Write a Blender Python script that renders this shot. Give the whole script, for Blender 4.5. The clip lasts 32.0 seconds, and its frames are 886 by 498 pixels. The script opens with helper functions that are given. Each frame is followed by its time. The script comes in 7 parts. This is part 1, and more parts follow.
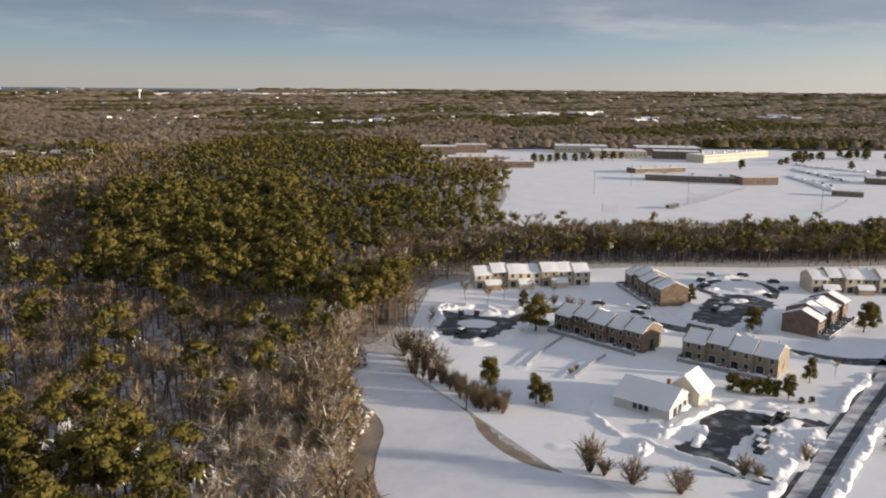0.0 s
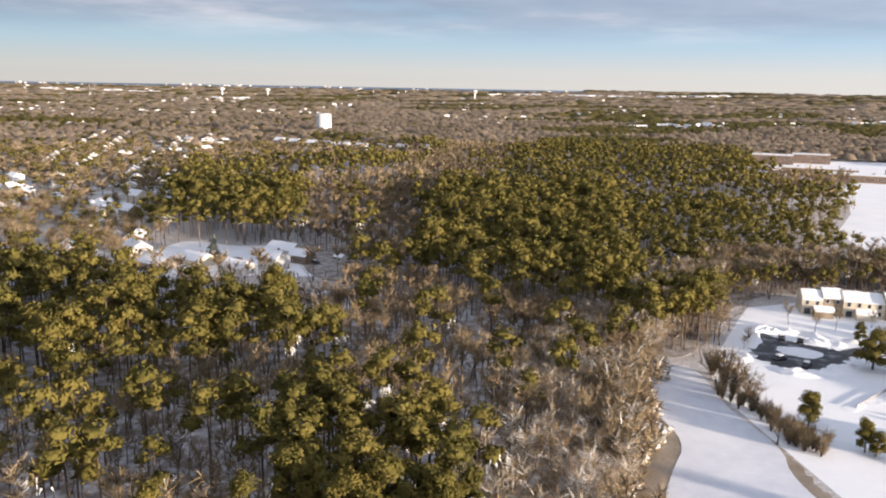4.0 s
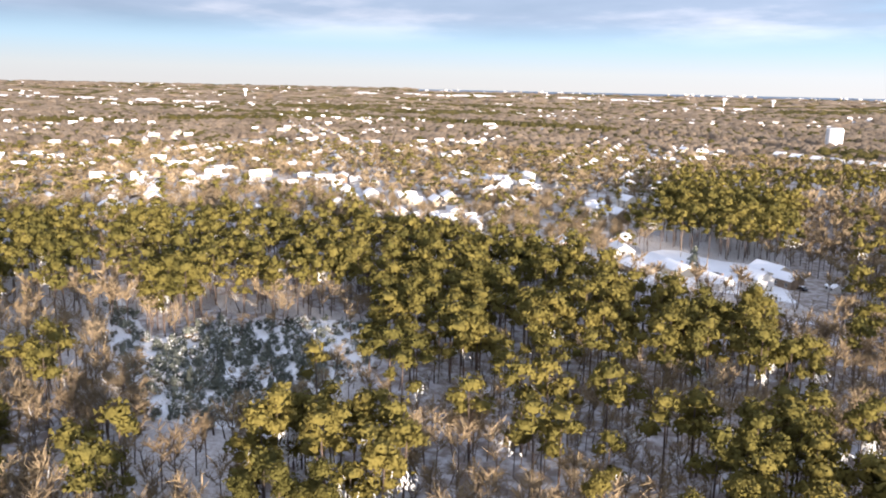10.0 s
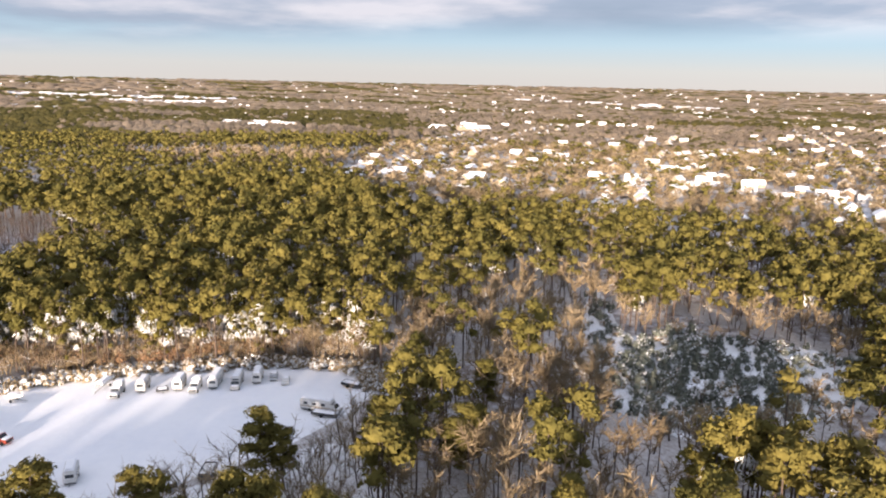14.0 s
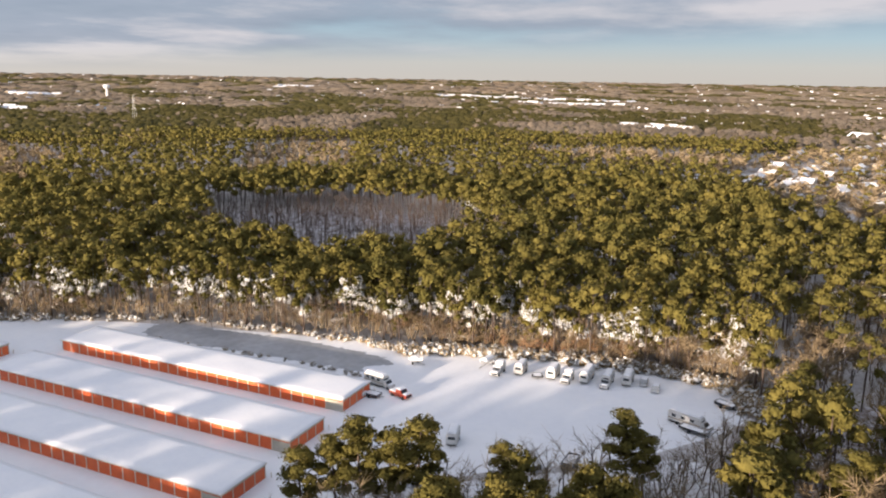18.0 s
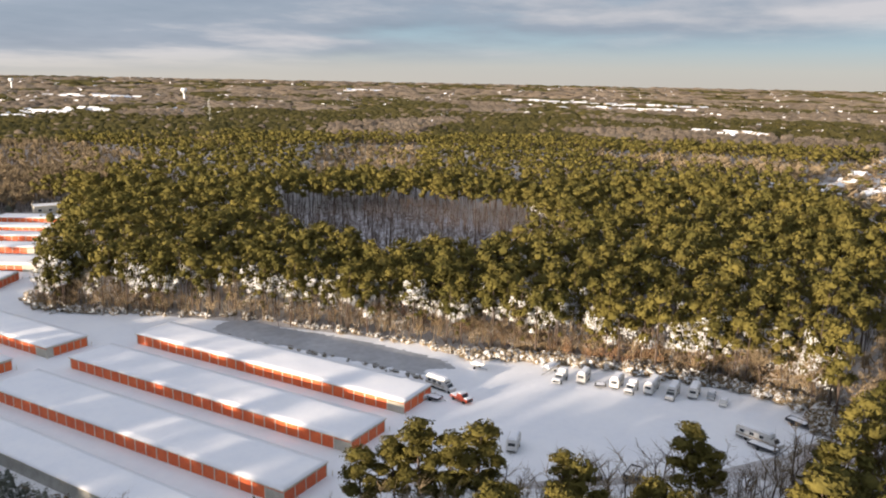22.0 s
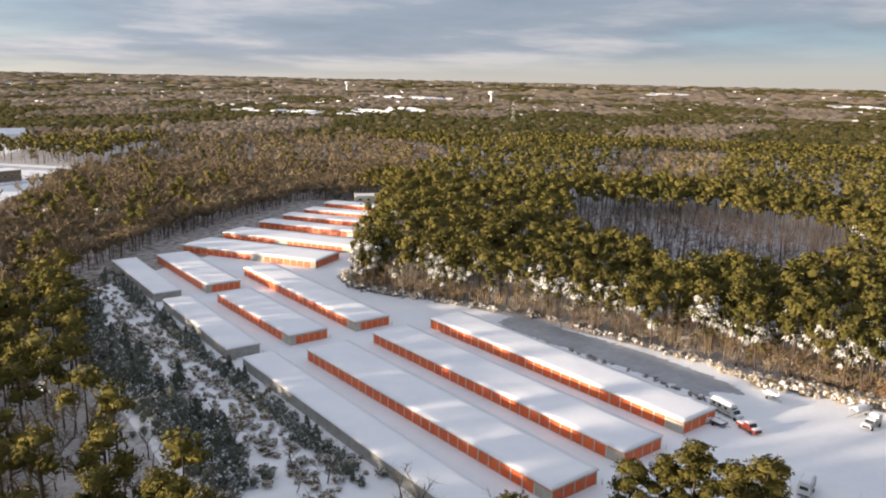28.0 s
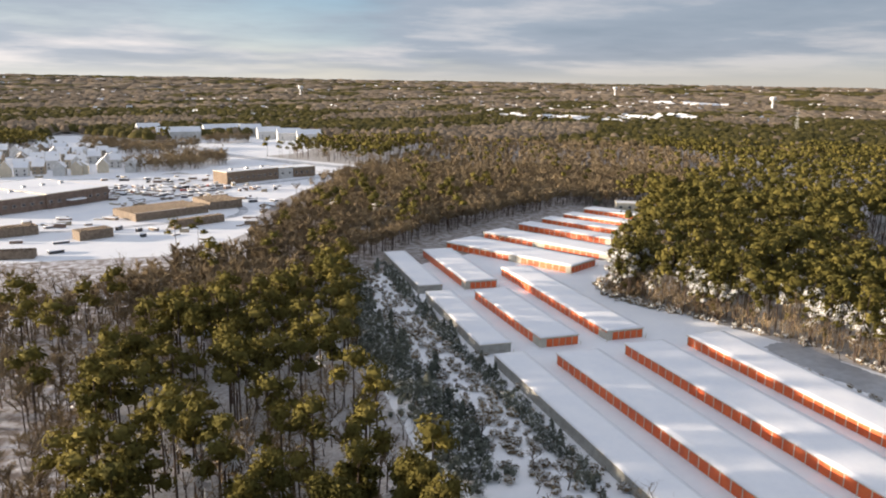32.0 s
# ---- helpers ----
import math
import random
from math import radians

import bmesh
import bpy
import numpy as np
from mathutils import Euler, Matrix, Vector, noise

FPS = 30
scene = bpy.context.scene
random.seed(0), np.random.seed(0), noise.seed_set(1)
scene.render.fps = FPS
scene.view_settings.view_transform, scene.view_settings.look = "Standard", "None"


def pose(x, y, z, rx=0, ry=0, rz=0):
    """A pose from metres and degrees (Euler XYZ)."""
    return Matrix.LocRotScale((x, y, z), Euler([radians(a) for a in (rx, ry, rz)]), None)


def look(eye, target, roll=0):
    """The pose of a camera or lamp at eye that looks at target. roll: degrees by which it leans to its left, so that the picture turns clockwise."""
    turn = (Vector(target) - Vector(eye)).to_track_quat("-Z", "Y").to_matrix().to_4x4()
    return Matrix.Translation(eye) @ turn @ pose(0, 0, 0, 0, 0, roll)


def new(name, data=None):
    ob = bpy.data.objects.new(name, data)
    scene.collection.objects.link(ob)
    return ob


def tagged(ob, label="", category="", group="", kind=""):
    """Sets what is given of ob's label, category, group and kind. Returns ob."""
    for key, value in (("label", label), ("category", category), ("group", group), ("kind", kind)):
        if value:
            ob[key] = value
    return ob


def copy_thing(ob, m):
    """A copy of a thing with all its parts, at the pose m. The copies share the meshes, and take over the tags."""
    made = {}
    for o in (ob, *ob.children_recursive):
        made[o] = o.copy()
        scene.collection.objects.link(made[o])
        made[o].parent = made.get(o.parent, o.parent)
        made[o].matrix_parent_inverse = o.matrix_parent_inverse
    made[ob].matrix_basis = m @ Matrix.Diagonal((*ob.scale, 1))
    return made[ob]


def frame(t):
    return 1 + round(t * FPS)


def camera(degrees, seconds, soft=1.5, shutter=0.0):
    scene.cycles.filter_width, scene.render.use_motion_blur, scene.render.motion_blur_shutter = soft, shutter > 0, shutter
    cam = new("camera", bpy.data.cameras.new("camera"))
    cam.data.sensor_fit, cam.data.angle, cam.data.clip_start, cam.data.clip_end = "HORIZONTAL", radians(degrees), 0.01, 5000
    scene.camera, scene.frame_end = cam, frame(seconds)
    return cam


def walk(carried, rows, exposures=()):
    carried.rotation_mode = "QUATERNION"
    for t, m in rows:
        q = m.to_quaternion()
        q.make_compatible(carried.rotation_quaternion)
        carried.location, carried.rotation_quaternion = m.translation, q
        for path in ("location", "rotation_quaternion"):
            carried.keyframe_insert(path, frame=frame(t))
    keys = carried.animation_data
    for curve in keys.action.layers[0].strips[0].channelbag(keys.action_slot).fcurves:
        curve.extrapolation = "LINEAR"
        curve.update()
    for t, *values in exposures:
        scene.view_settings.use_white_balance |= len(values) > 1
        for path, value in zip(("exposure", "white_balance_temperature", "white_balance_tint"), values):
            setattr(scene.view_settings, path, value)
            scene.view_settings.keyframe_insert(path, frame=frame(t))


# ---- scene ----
# The camera hovers at one spot and turns to its left: seconds, yaw, pitch, roll.
EYE_HEIGHT = 72.0
cam = camera(59.9, 32.0, soft=2.0)
TURN = [
    (0, -13.21, -11.80, 0.51), (0.5, -10.18, -11.76, 0.63), (1, -6.70, -11.77, 0.73), (1.5, -3.15, -11.78, 0.83), (2, 0.00, -11.85,
    0.88), (2.5, 2.55, -11.90, 0.99), (3, 4.99, -11.90, 1.00), (3.5, 7.56, -11.92, 1.01), (5.5, 18.53, -11.96, 0.99), (6, 21.63,
    -11.95, 0.98), (6.5, 24.95, -11.93, 0.96), (7, 28.02, -11.93, 0.94), (7.5, 30.97, -11.92, 1.00), (8, 34.02, -11.88, 1.07), (8.5,
    36.95, -11.84, 1.07), (9, 39.56, -11.82, 1.09), (9.5, 42.47, -11.84, 1.12), (10, 45.63, -11.86, 1.19), (10.5, 49.00, -11.85,
    1.19), (11, 52.72, -11.87, 1.21), (11.5, 56.97, -11.90, 1.25), (12, 61.79, -11.95, 1.20), (12.5, 66.71, -12.00, 1.20), (13, 72.19,
    -12.07, 1.35), (13.5, 76.89, -12.14, 1.31), (14, 81.07, -12.17, 1.23), (14.5, 85.92, -12.17, 1.24), (15, 91.16, -12.24, 1.19),
    (15.5, 95.90, -12.32, 1.16), (17.5, 105.64, -12.44, 0.99), (18, 109.72, -12.49, 0.95), (18.5, 111.22, -12.49, 0.95), (19, 112.22,
    -12.45, 0.95), (19.5, 112.93, -12.41, 0.95), (20, 113.34, -12.34, 0.99), (20.5, 113.73, -12.31, 1.03), (21, 114.04, -12.29, 1.07),
    (21.5, 114.31, -12.25, 1.08), (22, 114.61, -12.24, 1.12), (22.5, 114.95, -12.22, 1.12), (23, 115.25, -12.19, 1.11), (23.5, 115.54,
    -12.19, 1.10), (24, 115.80, -12.18, 1.12), (24.5, 116.06, -12.15, 1.19), (26.5, 125.40, -12.09, 1.44), (27, 128.67, -12.15, 1.50),
    (27.5, 132.44, -12.28, 1.47), (28, 136.37, -12.41, 1.27), (28.5, 138.22, -12.41, 1.44), (29, 139.90, -12.38, 1.44), (29.5, 142.14,
    -12.40, 1.43), (30, 144.55, -12.43, 1.36), (30.5, 147.26, -12.46, 1.29), (31, 149.98, -12.43, 1.24), (31.5, 152.94, -12.43, 1.12),
    (32, 155.77, -12.40, 0.96)
]
EXPOSURES = [(0, 0.2, 6350, 10), (1, 0.45, 6350, 10), (3, 0.78, 6400, 13), (6, 1.29, 5780, 11), (9, 1.43, 5860, 13), (13, 1.33, 6140, 15), (16, 1.1, 6450, 15), (20, 0.9, 6400, 11), (26, 0.88, 6450, 11), (32, 0.88, 6450, 10)]
walk(cam, [(t, pose(0, 0, EYE_HEIGHT, 90 + pitch, 0, yaw) @ pose(0, 0, 0, 0, 0, roll)) for t, yaw, pitch, roll in TURN], EXPOSURES)

# ---- light ----
SUN_YAW, SUN_HEIGHT = -113.0, 7.8
sun_way = Vector((-math.sin(radians(SUN_YAW)) * math.cos(radians(SUN_HEIGHT)), math.cos(radians(SUN_YAW)) * math.cos(radians(SUN_HEIGHT)), math.sin(radians(SUN_HEIGHT))))
sun = new("sun", bpy.data.lights.new("sun", "SUN"))
sun.data.energy, sun.data.angle, sun.data.color = 5.8, radians(1.8), (1.0, 0.82, 0.63)
sun.matrix_world = look(sun_way * 300, (0, 0, 0))

world = bpy.data.worlds.new("winter_sky")
scene.world = world
world.use_nodes = True


class Nodes:
    """Short calls to build a node tree."""

    def __init__(self, tree):
        self.tree = tree

    def add(self, kind, **values):
        node = self.tree.nodes.new(kind)
        for key, value in values.items():
            if key.startswith("i_"):
                node.inputs[key[2:].replace("_", " ")].default_value = value
            else:
                setattr(node, key, value)
        return node

    def link(self, a, b):
        self.tree.links.new(a, b)

    def ramp(self, source, stops, smooth=False):
        node = self.tree.nodes.new("ShaderNodeValToRGB")
        node.color_ramp.interpolation = "EASE" if smooth else "LINEAR"
        while len(node.color_ramp.elements) < len(stops):
            node.color_ramp.elements.new(0.5)
        for e, (p, c) in zip(node.color_ramp.elements, stops):
            e.position, e.color = p, (*c, 1) if len(c) == 3 else c
        self.link(source, node.inputs[0])
        return node.outputs[0]

    def mix(self, fac, a, b, blend="MIX"):
        node = self.tree.nodes.new("ShaderNodeMix")
        node.data_type, node.blend_type = "RGBA", blend
        for value, socket in ((fac, node.inputs[0]), (a, node.inputs[6]), (b, node.inputs[7])):
            if isinstance(value, bpy.types.NodeSocket):
                self.link(value, socket)
            elif isinstance(value, (int, float)):
                socket.default_value = value
            else:
                socket.default_value = (*value, 1)
        return node.outputs[2]

    def math(self, op, a, b=0.0):
        node = self.tree.nodes.new("ShaderNodeMath")
        node.operation = op
        for value, socket in ((a, node.inputs[0]), (b, node.inputs[1])):
            if isinstance(value, bpy.types.NodeSocket):
                self.link(value, socket)
            else:
                socket.default_value = value
        return node.outputs[0]

    def noise(self, vector, scale, detail=4.0, rough=0.55):
        node = self.add("ShaderNodeTexNoise", i_Scale=scale, i_Detail=detail, i_Roughness=rough)
        if vector is not None:
            self.link(vector, node.inputs["Vector"])
        return node.outputs[0]


def build_sky():
    """Clear low sun sky, a pale veil along the horizon, and a sheet of cloud higher up."""
    n = Nodes(world.node_tree)
    back = world.node_tree.nodes["Background"]
    sky = n.add("ShaderNodeTexSky", sky_type="NISHITA", sun_disc=False, sun_elevation=radians(SUN_HEIGHT), sun_rotation=radians(-SUN_YAW), air_density=1.0, dust_density=0.3, ozone_density=3.0)
    way = n.add("ShaderNodeTexCoord").outputs["Generated"]
    split = n.add("ShaderNodeSeparateXYZ")
    n.link(way, split.inputs[0])
    up = n.math("ADD", n.math("MAXIMUM", split.outputs[2], 0.0), 0.09)
    flat = n.add("ShaderNodeCombineXYZ")
    n.link(n.math("DIVIDE", split.outputs[0], up), flat.inputs[0])
    n.link(n.math("DIVIDE", split.outputs[1], up), flat.inputs[1])
    veil = n.ramp(split.outputs[2], [(0.0, (0.92, 0.92, 0.92)), (0.05, (0.75, 0.75, 0.75)), (0.14, (0.5, 0.5, 0.5)), (0.6, (0.3, 0.3, 0.3))])
    air = n.ramp(split.outputs[2], [(0.0, (3.9, 3.7, 3.4)), (0.02, (3.8, 3.75, 3.65)), (0.05, (2.7, 3.45, 4.2)), (0.09, (2.0, 3.05, 4.2)), (0.3, (3.7, 4.3, 5.6)), (0.7, (6.9, 7.4, 8.9))])
    tone = n.mix(veil, sky.outputs[0], air)
    # a pale warm glow along the horizon on the sun's side
    sunward = n.math("ADD", n.math("MULTIPLY", split.outputs[0], 0.46), n.math("ADD", n.math("MULTIPLY", split.outputs[1], -0.20), 0.5))
    glow = n.math("MULTIPLY", n.ramp(sunward, [(0.45, (0, 0, 0)), (0.80, (1, 1, 1))], True), n.ramp(split.outputs[2], [(0.0, (0.85, 0.85, 0.85)), (0.16, (0, 0, 0))]))
    tone = n.mix(glow, tone, (5.0, 4.75, 4.15))
    broad = n.noise(flat.outputs[0], 0.20, 7.0, 0.55)
    cover = n.ramp(broad, [(0.31, (0, 0, 0)), (0.47, (1, 1, 1))], True)
    # the cloud sheet comes lower down towards the south
    south = n.math("MULTIPLY", n.math("MAXIMUM", n.math("ADD", n.math("MULTIPLY", split.outputs[1], -1.0), 0.15), 0.0), 0.055)
    clear = n.ramp(n.math("ADD", split.outputs[2], south), [(0.046, (0, 0, 0)), (0.088, (1, 1, 1))], True)
    amount = n.math("MULTIPLY", n.math("MULTIPLY", cover, clear), 0.85)
    tint = n.ramp(n.noise(flat.outputs[0], 0.42, 8.0, 0.55), [(0.36, (1.75, 2.05, 2.5)), (0.50, (2.3, 2.55, 3.0)), (0.64, (4.6, 4.3, 4.3))])
    # the side towards the sun is the brighter one
    side = n.math("ADD", n.math("MULTIPLY", split.outputs[0], 0.25), 1.08)
    grey = n.add("ShaderNodeCombineXYZ")
    for k in range(3):
        n.link(side, grey.inputs[k])
    n.link(n.mix(1.0, n.mix(amount, tone, tint), grey.outputs[0], "MULTIPLY"), back.inputs[0])
    back.inputs[1].default_value = 0.096


build_sky()

# ---- materials ----


def material(name, dark, light, scale=1.0, rough=0.8, bump=0.0, bump_scale=None, metal=0.0, fine=None, per_piece=0.0, per_island=False, contrast=(0.35, 0.65), depth=0.1, sheen=0.5):
    """Two tones mixed by noise at two scales, with relief, and a shift of tone from piece to piece."""
    m = bpy.data.materials.new(name)
    m.use_nodes = True
    n = Nodes(m.node_tree)
    shader = m.node_tree.nodes["Principled BSDF"]
    place = n.add("ShaderNodeNewGeometry").outputs["Position"]
    tone = n.ramp(n.noise(place, scale, 5.0), [(contrast[0], dark), (contrast[1], light)])
    small = n.noise(place, fine or scale * 9, 3.0)
    tone = n.mix(0.45, tone, n.ramp(small, [(0.3, (0.35, 0.35, 0.35)), (0.7, (0.65, 0.65, 0.65))]), "OVERLAY")
    if per_piece:
        chance = n.add("ShaderNodeNewGeometry").outputs["Random Per Island"] if per_island else n.add("ShaderNodeObjectInfo").outputs["Random"]
        tone = n.mix(per_piece, tone, n.ramp(chance, [(0.0, (0.12, 0.12, 0.12)), (1.0, (0.88, 0.88, 0.88))]), "OVERLAY")
    n.link(tone, shader.inputs["Base Color"])
    shader.inputs["Roughness"].default_value, shader.inputs["Metallic"].default_value = rough, metal
    shader.inputs["Specular IOR Level"].default_value = sheen
    if bump:
        b = n.add("ShaderNodeBump", i_Strength=bump, i_Distance=depth)
        n.link(n.noise(place, bump_scale or scale * 4, 4.0), b.inputs["Height"])
        n.link(b.outputs[0], shader.inputs["Normal"])
    return m




def let_through(m, share, tint):
    """Lets a share of the light pass through thin needles or twigs."""
    n = Nodes(m.node_tree)
    shader, end = m.node_tree.nodes["Principled BSDF"], m.node_tree.nodes["Material Output"]
    thin = n.add("ShaderNodeBsdfTranslucent", i_Color=(*tint, 1))
    both = n.add("ShaderNodeMixShader", i_Fac=share)
    n.link(shader.outputs[0], both.inputs[1])
    n.link(thin.outputs[0], both.inputs[2])
    n.link(both.outputs[0], end.inputs["Surface"])


SNOW = material("snow", (0.85, 0.86, 0.89), (0.92, 0.92, 0.93), 0.07, 0.75, 0.5, 0.9)
ROOF_SNOW = material("roof_snow", (0.86, 0.87, 0.90), (0.92, 0.92, 0.93), 0.15, 0.7, 0.3, 1.2)
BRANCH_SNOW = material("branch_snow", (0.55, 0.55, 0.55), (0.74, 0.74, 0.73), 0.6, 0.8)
NEEDLES = material("pine_needles", (0.093, 0.085, 0.023), (0.184, 0.151, 0.040), 0.05, 0.9, 0.9, 1.7, fine=1.5, per_piece=0.14, per_island=True, depth=0.35, sheen=0.12)
let_through(NEEDLES, 0.16, (0.14, 0.12, 0.03))
JUNIPER = material("juniper_needles", (0.090, 0.102, 0.080), (0.18, 0.190, 0.145), 0.08, 0.85, 1.0, 2.5, fine=1.8, per_piece=0.25, per_island=True, depth=0.4)
FAR_NEEDLES = material("far_needles", (0.078, 0.068, 0.021), (0.125, 0.102, 0.032), 0.012, 0.85, 0.3, 0.45, fine=0.3, per_piece=0.12, per_island=True, depth=2.5, sheen=0.08)
BARK = material("pine_bark", (0.045, 0.032, 0.026), (0.12, 0.085, 0.065), 0.8, 0.9)
TWIGS = material("bare_twigs", (0.158, 0.119, 0.073), (0.305, 0.235, 0.144), 0.04, 0.95, fine=0.9, per_piece=0.25, per_island=True, sheen=0.08)
FAR_TWIGS = material("far_bare_woods", (0.185, 0.142, 0.100), (0.30, 0.235, 0.165), 0.012, 0.9, 0.3, 0.5, fine=0.35, per_piece=0.12, per_island=True, depth=2.5, sheen=0.08)
WOODS_FLOOR = material("snowed_leaf_litter", (0.26, 0.22, 0.20), (0.72, 0.72, 0.76), 0.3, 0.9, 0.6, 1.2, contrast=(0.42, 0.66))
DRY_LEAVES = material("dry_oak_leaves", (0.20, 0.10, 0.05), (0.32, 0.19, 0.10), 0.1, 0.85, per_piece=0.4, per_island=True)
ORANGE = material("orange_door_paint", (0.62, 0.105, 0.022), (0.72, 0.145, 0.032), 0.3, 0.45, per_piece=0.12)
BEIGE = material("beige_metal_wall", (0.40, 0.37, 0.30), (0.52, 0.48, 0.40), 0.4, 0.6)
GREY_WALL = material("grey_block_wall", (0.30, 0.29, 0.26), (0.40, 0.39, 0.35), 0.5, 0.8, 0.2)
TRIM = material("pale_metal_trim", (0.56, 0.49, 0.39), (0.68, 0.61, 0.50), 0.6, 0.5)
ASPHALT = material("wet_asphalt", (0.032, 0.032, 0.035), (0.30, 0.30, 0.32), 0.30, 0.6, 0.3, 2.0, contrast=(0.50, 0.72))
BLACK_LANE = material("wet_black_lane", (0.030, 0.031, 0.034), (0.08, 0.08, 0.085), 0.25, 0.6, 0.3, 2.0)
# a lighter tan copy of the bare twigs, with low sunlight put into the colour
SUNLIT_TWIGS = material("tan_dry_grass", (0.25, 0.18, 0.105), (0.42, 0.31, 0.185), 0.06, 0.95, fine=0.9, per_piece=0.25, per_island=True, sheen=0.08)
GARDENS = material("garden_snow_and_scrub", (0.30, 0.24, 0.19), (0.74, 0.73, 0.73), 0.05, 0.85, 0.5, 0.9, fine=0.5, contrast=(0.34, 0.6))
DEAD_LEAVES = material("leaf_litter_and_snow", (0.17, 0.135, 0.105), (0.46, 0.43, 0.42), 0.3, 0.9, 0.6, 1.2, contrast=(0.36, 0.62))
SLUSH = material("driven_slush", (0.30, 0.30, 0.32), (0.72, 0.73, 0.76), 0.22, 0.7, 0.4, 1.5)
ICE = material("grey_pond_ice", (0.30, 0.31, 0.33), (0.46, 0.47, 0.49), 0.05, 0.45)
POND_SNOW = material("snowed_pond_ice", (0.62, 0.64, 0.70), (0.80, 0.80, 0.83), 0.035, 0.6)
POND_EDGE = material("brown_shore_ice", (0.22, 0.17, 0.12), (0.36, 0.30, 0.23), 0.12, 0.5)
SEA = material("sea_water", (0.05, 0.09, 0.15), (0.07, 0.12, 0.19), 0.002, 0.35)
WHITE_PAINT = material("white_siding", (0.52, 0.51, 0.49), (0.66, 0.65, 0.62), 0.4, 0.6, per_piece=0.15)
CREAM = material("cream_siding", (0.55, 0.48, 0.36), (0.66, 0.58, 0.45), 0.4, 0.65, per_piece=0.15)
BROWN = material("brown_cedar_siding", (0.15, 0.105, 0.07), (0.24, 0.175, 0.12), 0.8, 0.8, per_piece=0.2)
TAN = material("tan_siding", (0.25, 0.205, 0.145), (0.35, 0.285, 0.205), 0.5, 0.75, per_piece=0.15)
BRICK = material("brown_brick", (0.15, 0.105, 0.08), (0.24, 0.17, 0.13), 0.5, 0.85, fine=6)
GLASS = material("dark_window_glass", (0.02, 0.025, 0.03), (0.05, 0.055, 0.06), 0.5, 0.1)
STEEL = material("galvanised_steel", (0.30, 0.31, 0.32), (0.42, 0.43, 0.44), 0.8, 0.45, metal=0.6)
WOOD = material("weathered_wood", (0.16, 0.12, 0.085), (0.28, 0.22, 0.16), 0.8, 0.85)
GREY_BOARDS = material("grey_weathered_boards", (0.24, 0.24, 0.25), (0.38, 0.38, 0.39), 0.8, 0.85)
LUMBER = material("fresh_lumber", (0.32, 0.27, 0.19), (0.44, 0.38, 0.28), 0.4, 0.8, per_piece=0.2)
DARK_CAR = material("dark_car_paint", (0.02, 0.022, 0.028), (0.05, 0.052, 0.06), 0.5, 0.3)
RED_PAINT = material("faded_red_paint", (0.40, 0.06, 0.03), (0.52, 0.10, 0.05), 0.5, 0.4)
RUBBER = material("black_rubber", (0.015, 0.015, 0.016), (0.03, 0.03, 0.03), 1.0, 0.8)
STANDPIPE = material("white_tank_paint", (0.72, 0.72, 0.72), (0.82, 0.82, 0.81), 0.05, 0.5)

# ---- mesh helpers ----


def part(name, bm, mat, parent=None, label=""):
    """Links a bmesh as one object, under a thing or a part."""
    mesh = bpy.data.meshes.new(name)
    bm.to_mesh(mesh)
    bm.free()
    mesh.materials.append(mat)
    ob = new(name, mesh)
    if parent is not None:
        ob.parent = parent
    if label:
        tagged(ob, label)
    return ob


def same_part(name, mesh, parent, m):
    """Another object on a mesh that is there already."""
    ob = new(name, mesh)
    ob.parent, ob.matrix_basis = parent, m
    return ob


def thing(name, m, label, category, group="", kind=""):
    ob = new(name)
    ob.matrix_basis = m
    return tagged(ob, label, category, group, kind)


def box(bm, x0, x1, y0, y1, z0, z1):
    v = [bm.verts.new(p) for p in ((x0, y0, z0), (x1, y0, z0), (x1, y1, z0), (x0, y1, z0), (x0, y0, z1), (x1, y0, z1), (x1, y1, z1), (x0, y1, z1))]
    for f in ((0, 3, 2, 1), (4, 5, 6, 7), (0, 1, 5, 4), (1, 2, 6, 5), (2, 3, 7, 6), (3, 0, 4, 7)):
        bm.faces.new([v[i] for i in f])
    return v


def boxes(*sizes):
    bm = bmesh.new()
    for s in sizes:
        box(bm, *s)
    return bm


def prism(bm, outline, y0, y1):
    """A closed outline in x and z, pushed through from y0 to y1."""
    a = [bm.verts.new((x, y0, z)) for x, z in outline]
    b = [bm.verts.new((x, y1, z)) for x, z in outline]
    bm.faces.new(a)
    bm.faces.new(b[::-1])
    for i in range(len(a)):
        j = (i + 1) % len(a)
        bm.faces.new((a[j], a[i], b[i], b[j]))
    bmesh.ops.recalc_face_normals(bm, faces=bm.faces)


def tube(bm, points, radii, sides=6):
    """A tapered tube along a line of points."""
    rings = []
    for i, p in enumerate(points):
        way = Vector(points[min(i + 1, len(points) - 1)]) - Vector(points[max(i - 1, 0)])
        q = way.to_track_quat("Z", "Y")
        rings.append([bm.verts.new(Vector(p) + q @ Vector((radii[i] * math.cos(a), radii[i] * math.sin(a), 0))) for a in (2 * math.pi * k / sides for k in range(sides))])
    for a, b in zip(rings, rings[1:]):
        for k in range(sides):
            bm.faces.new((a[k], a[(k + 1) % sides], b[(k + 1) % sides], b[k]))
    bm.faces.new(rings[0][::-1])
    bm.faces.new(rings[-1])


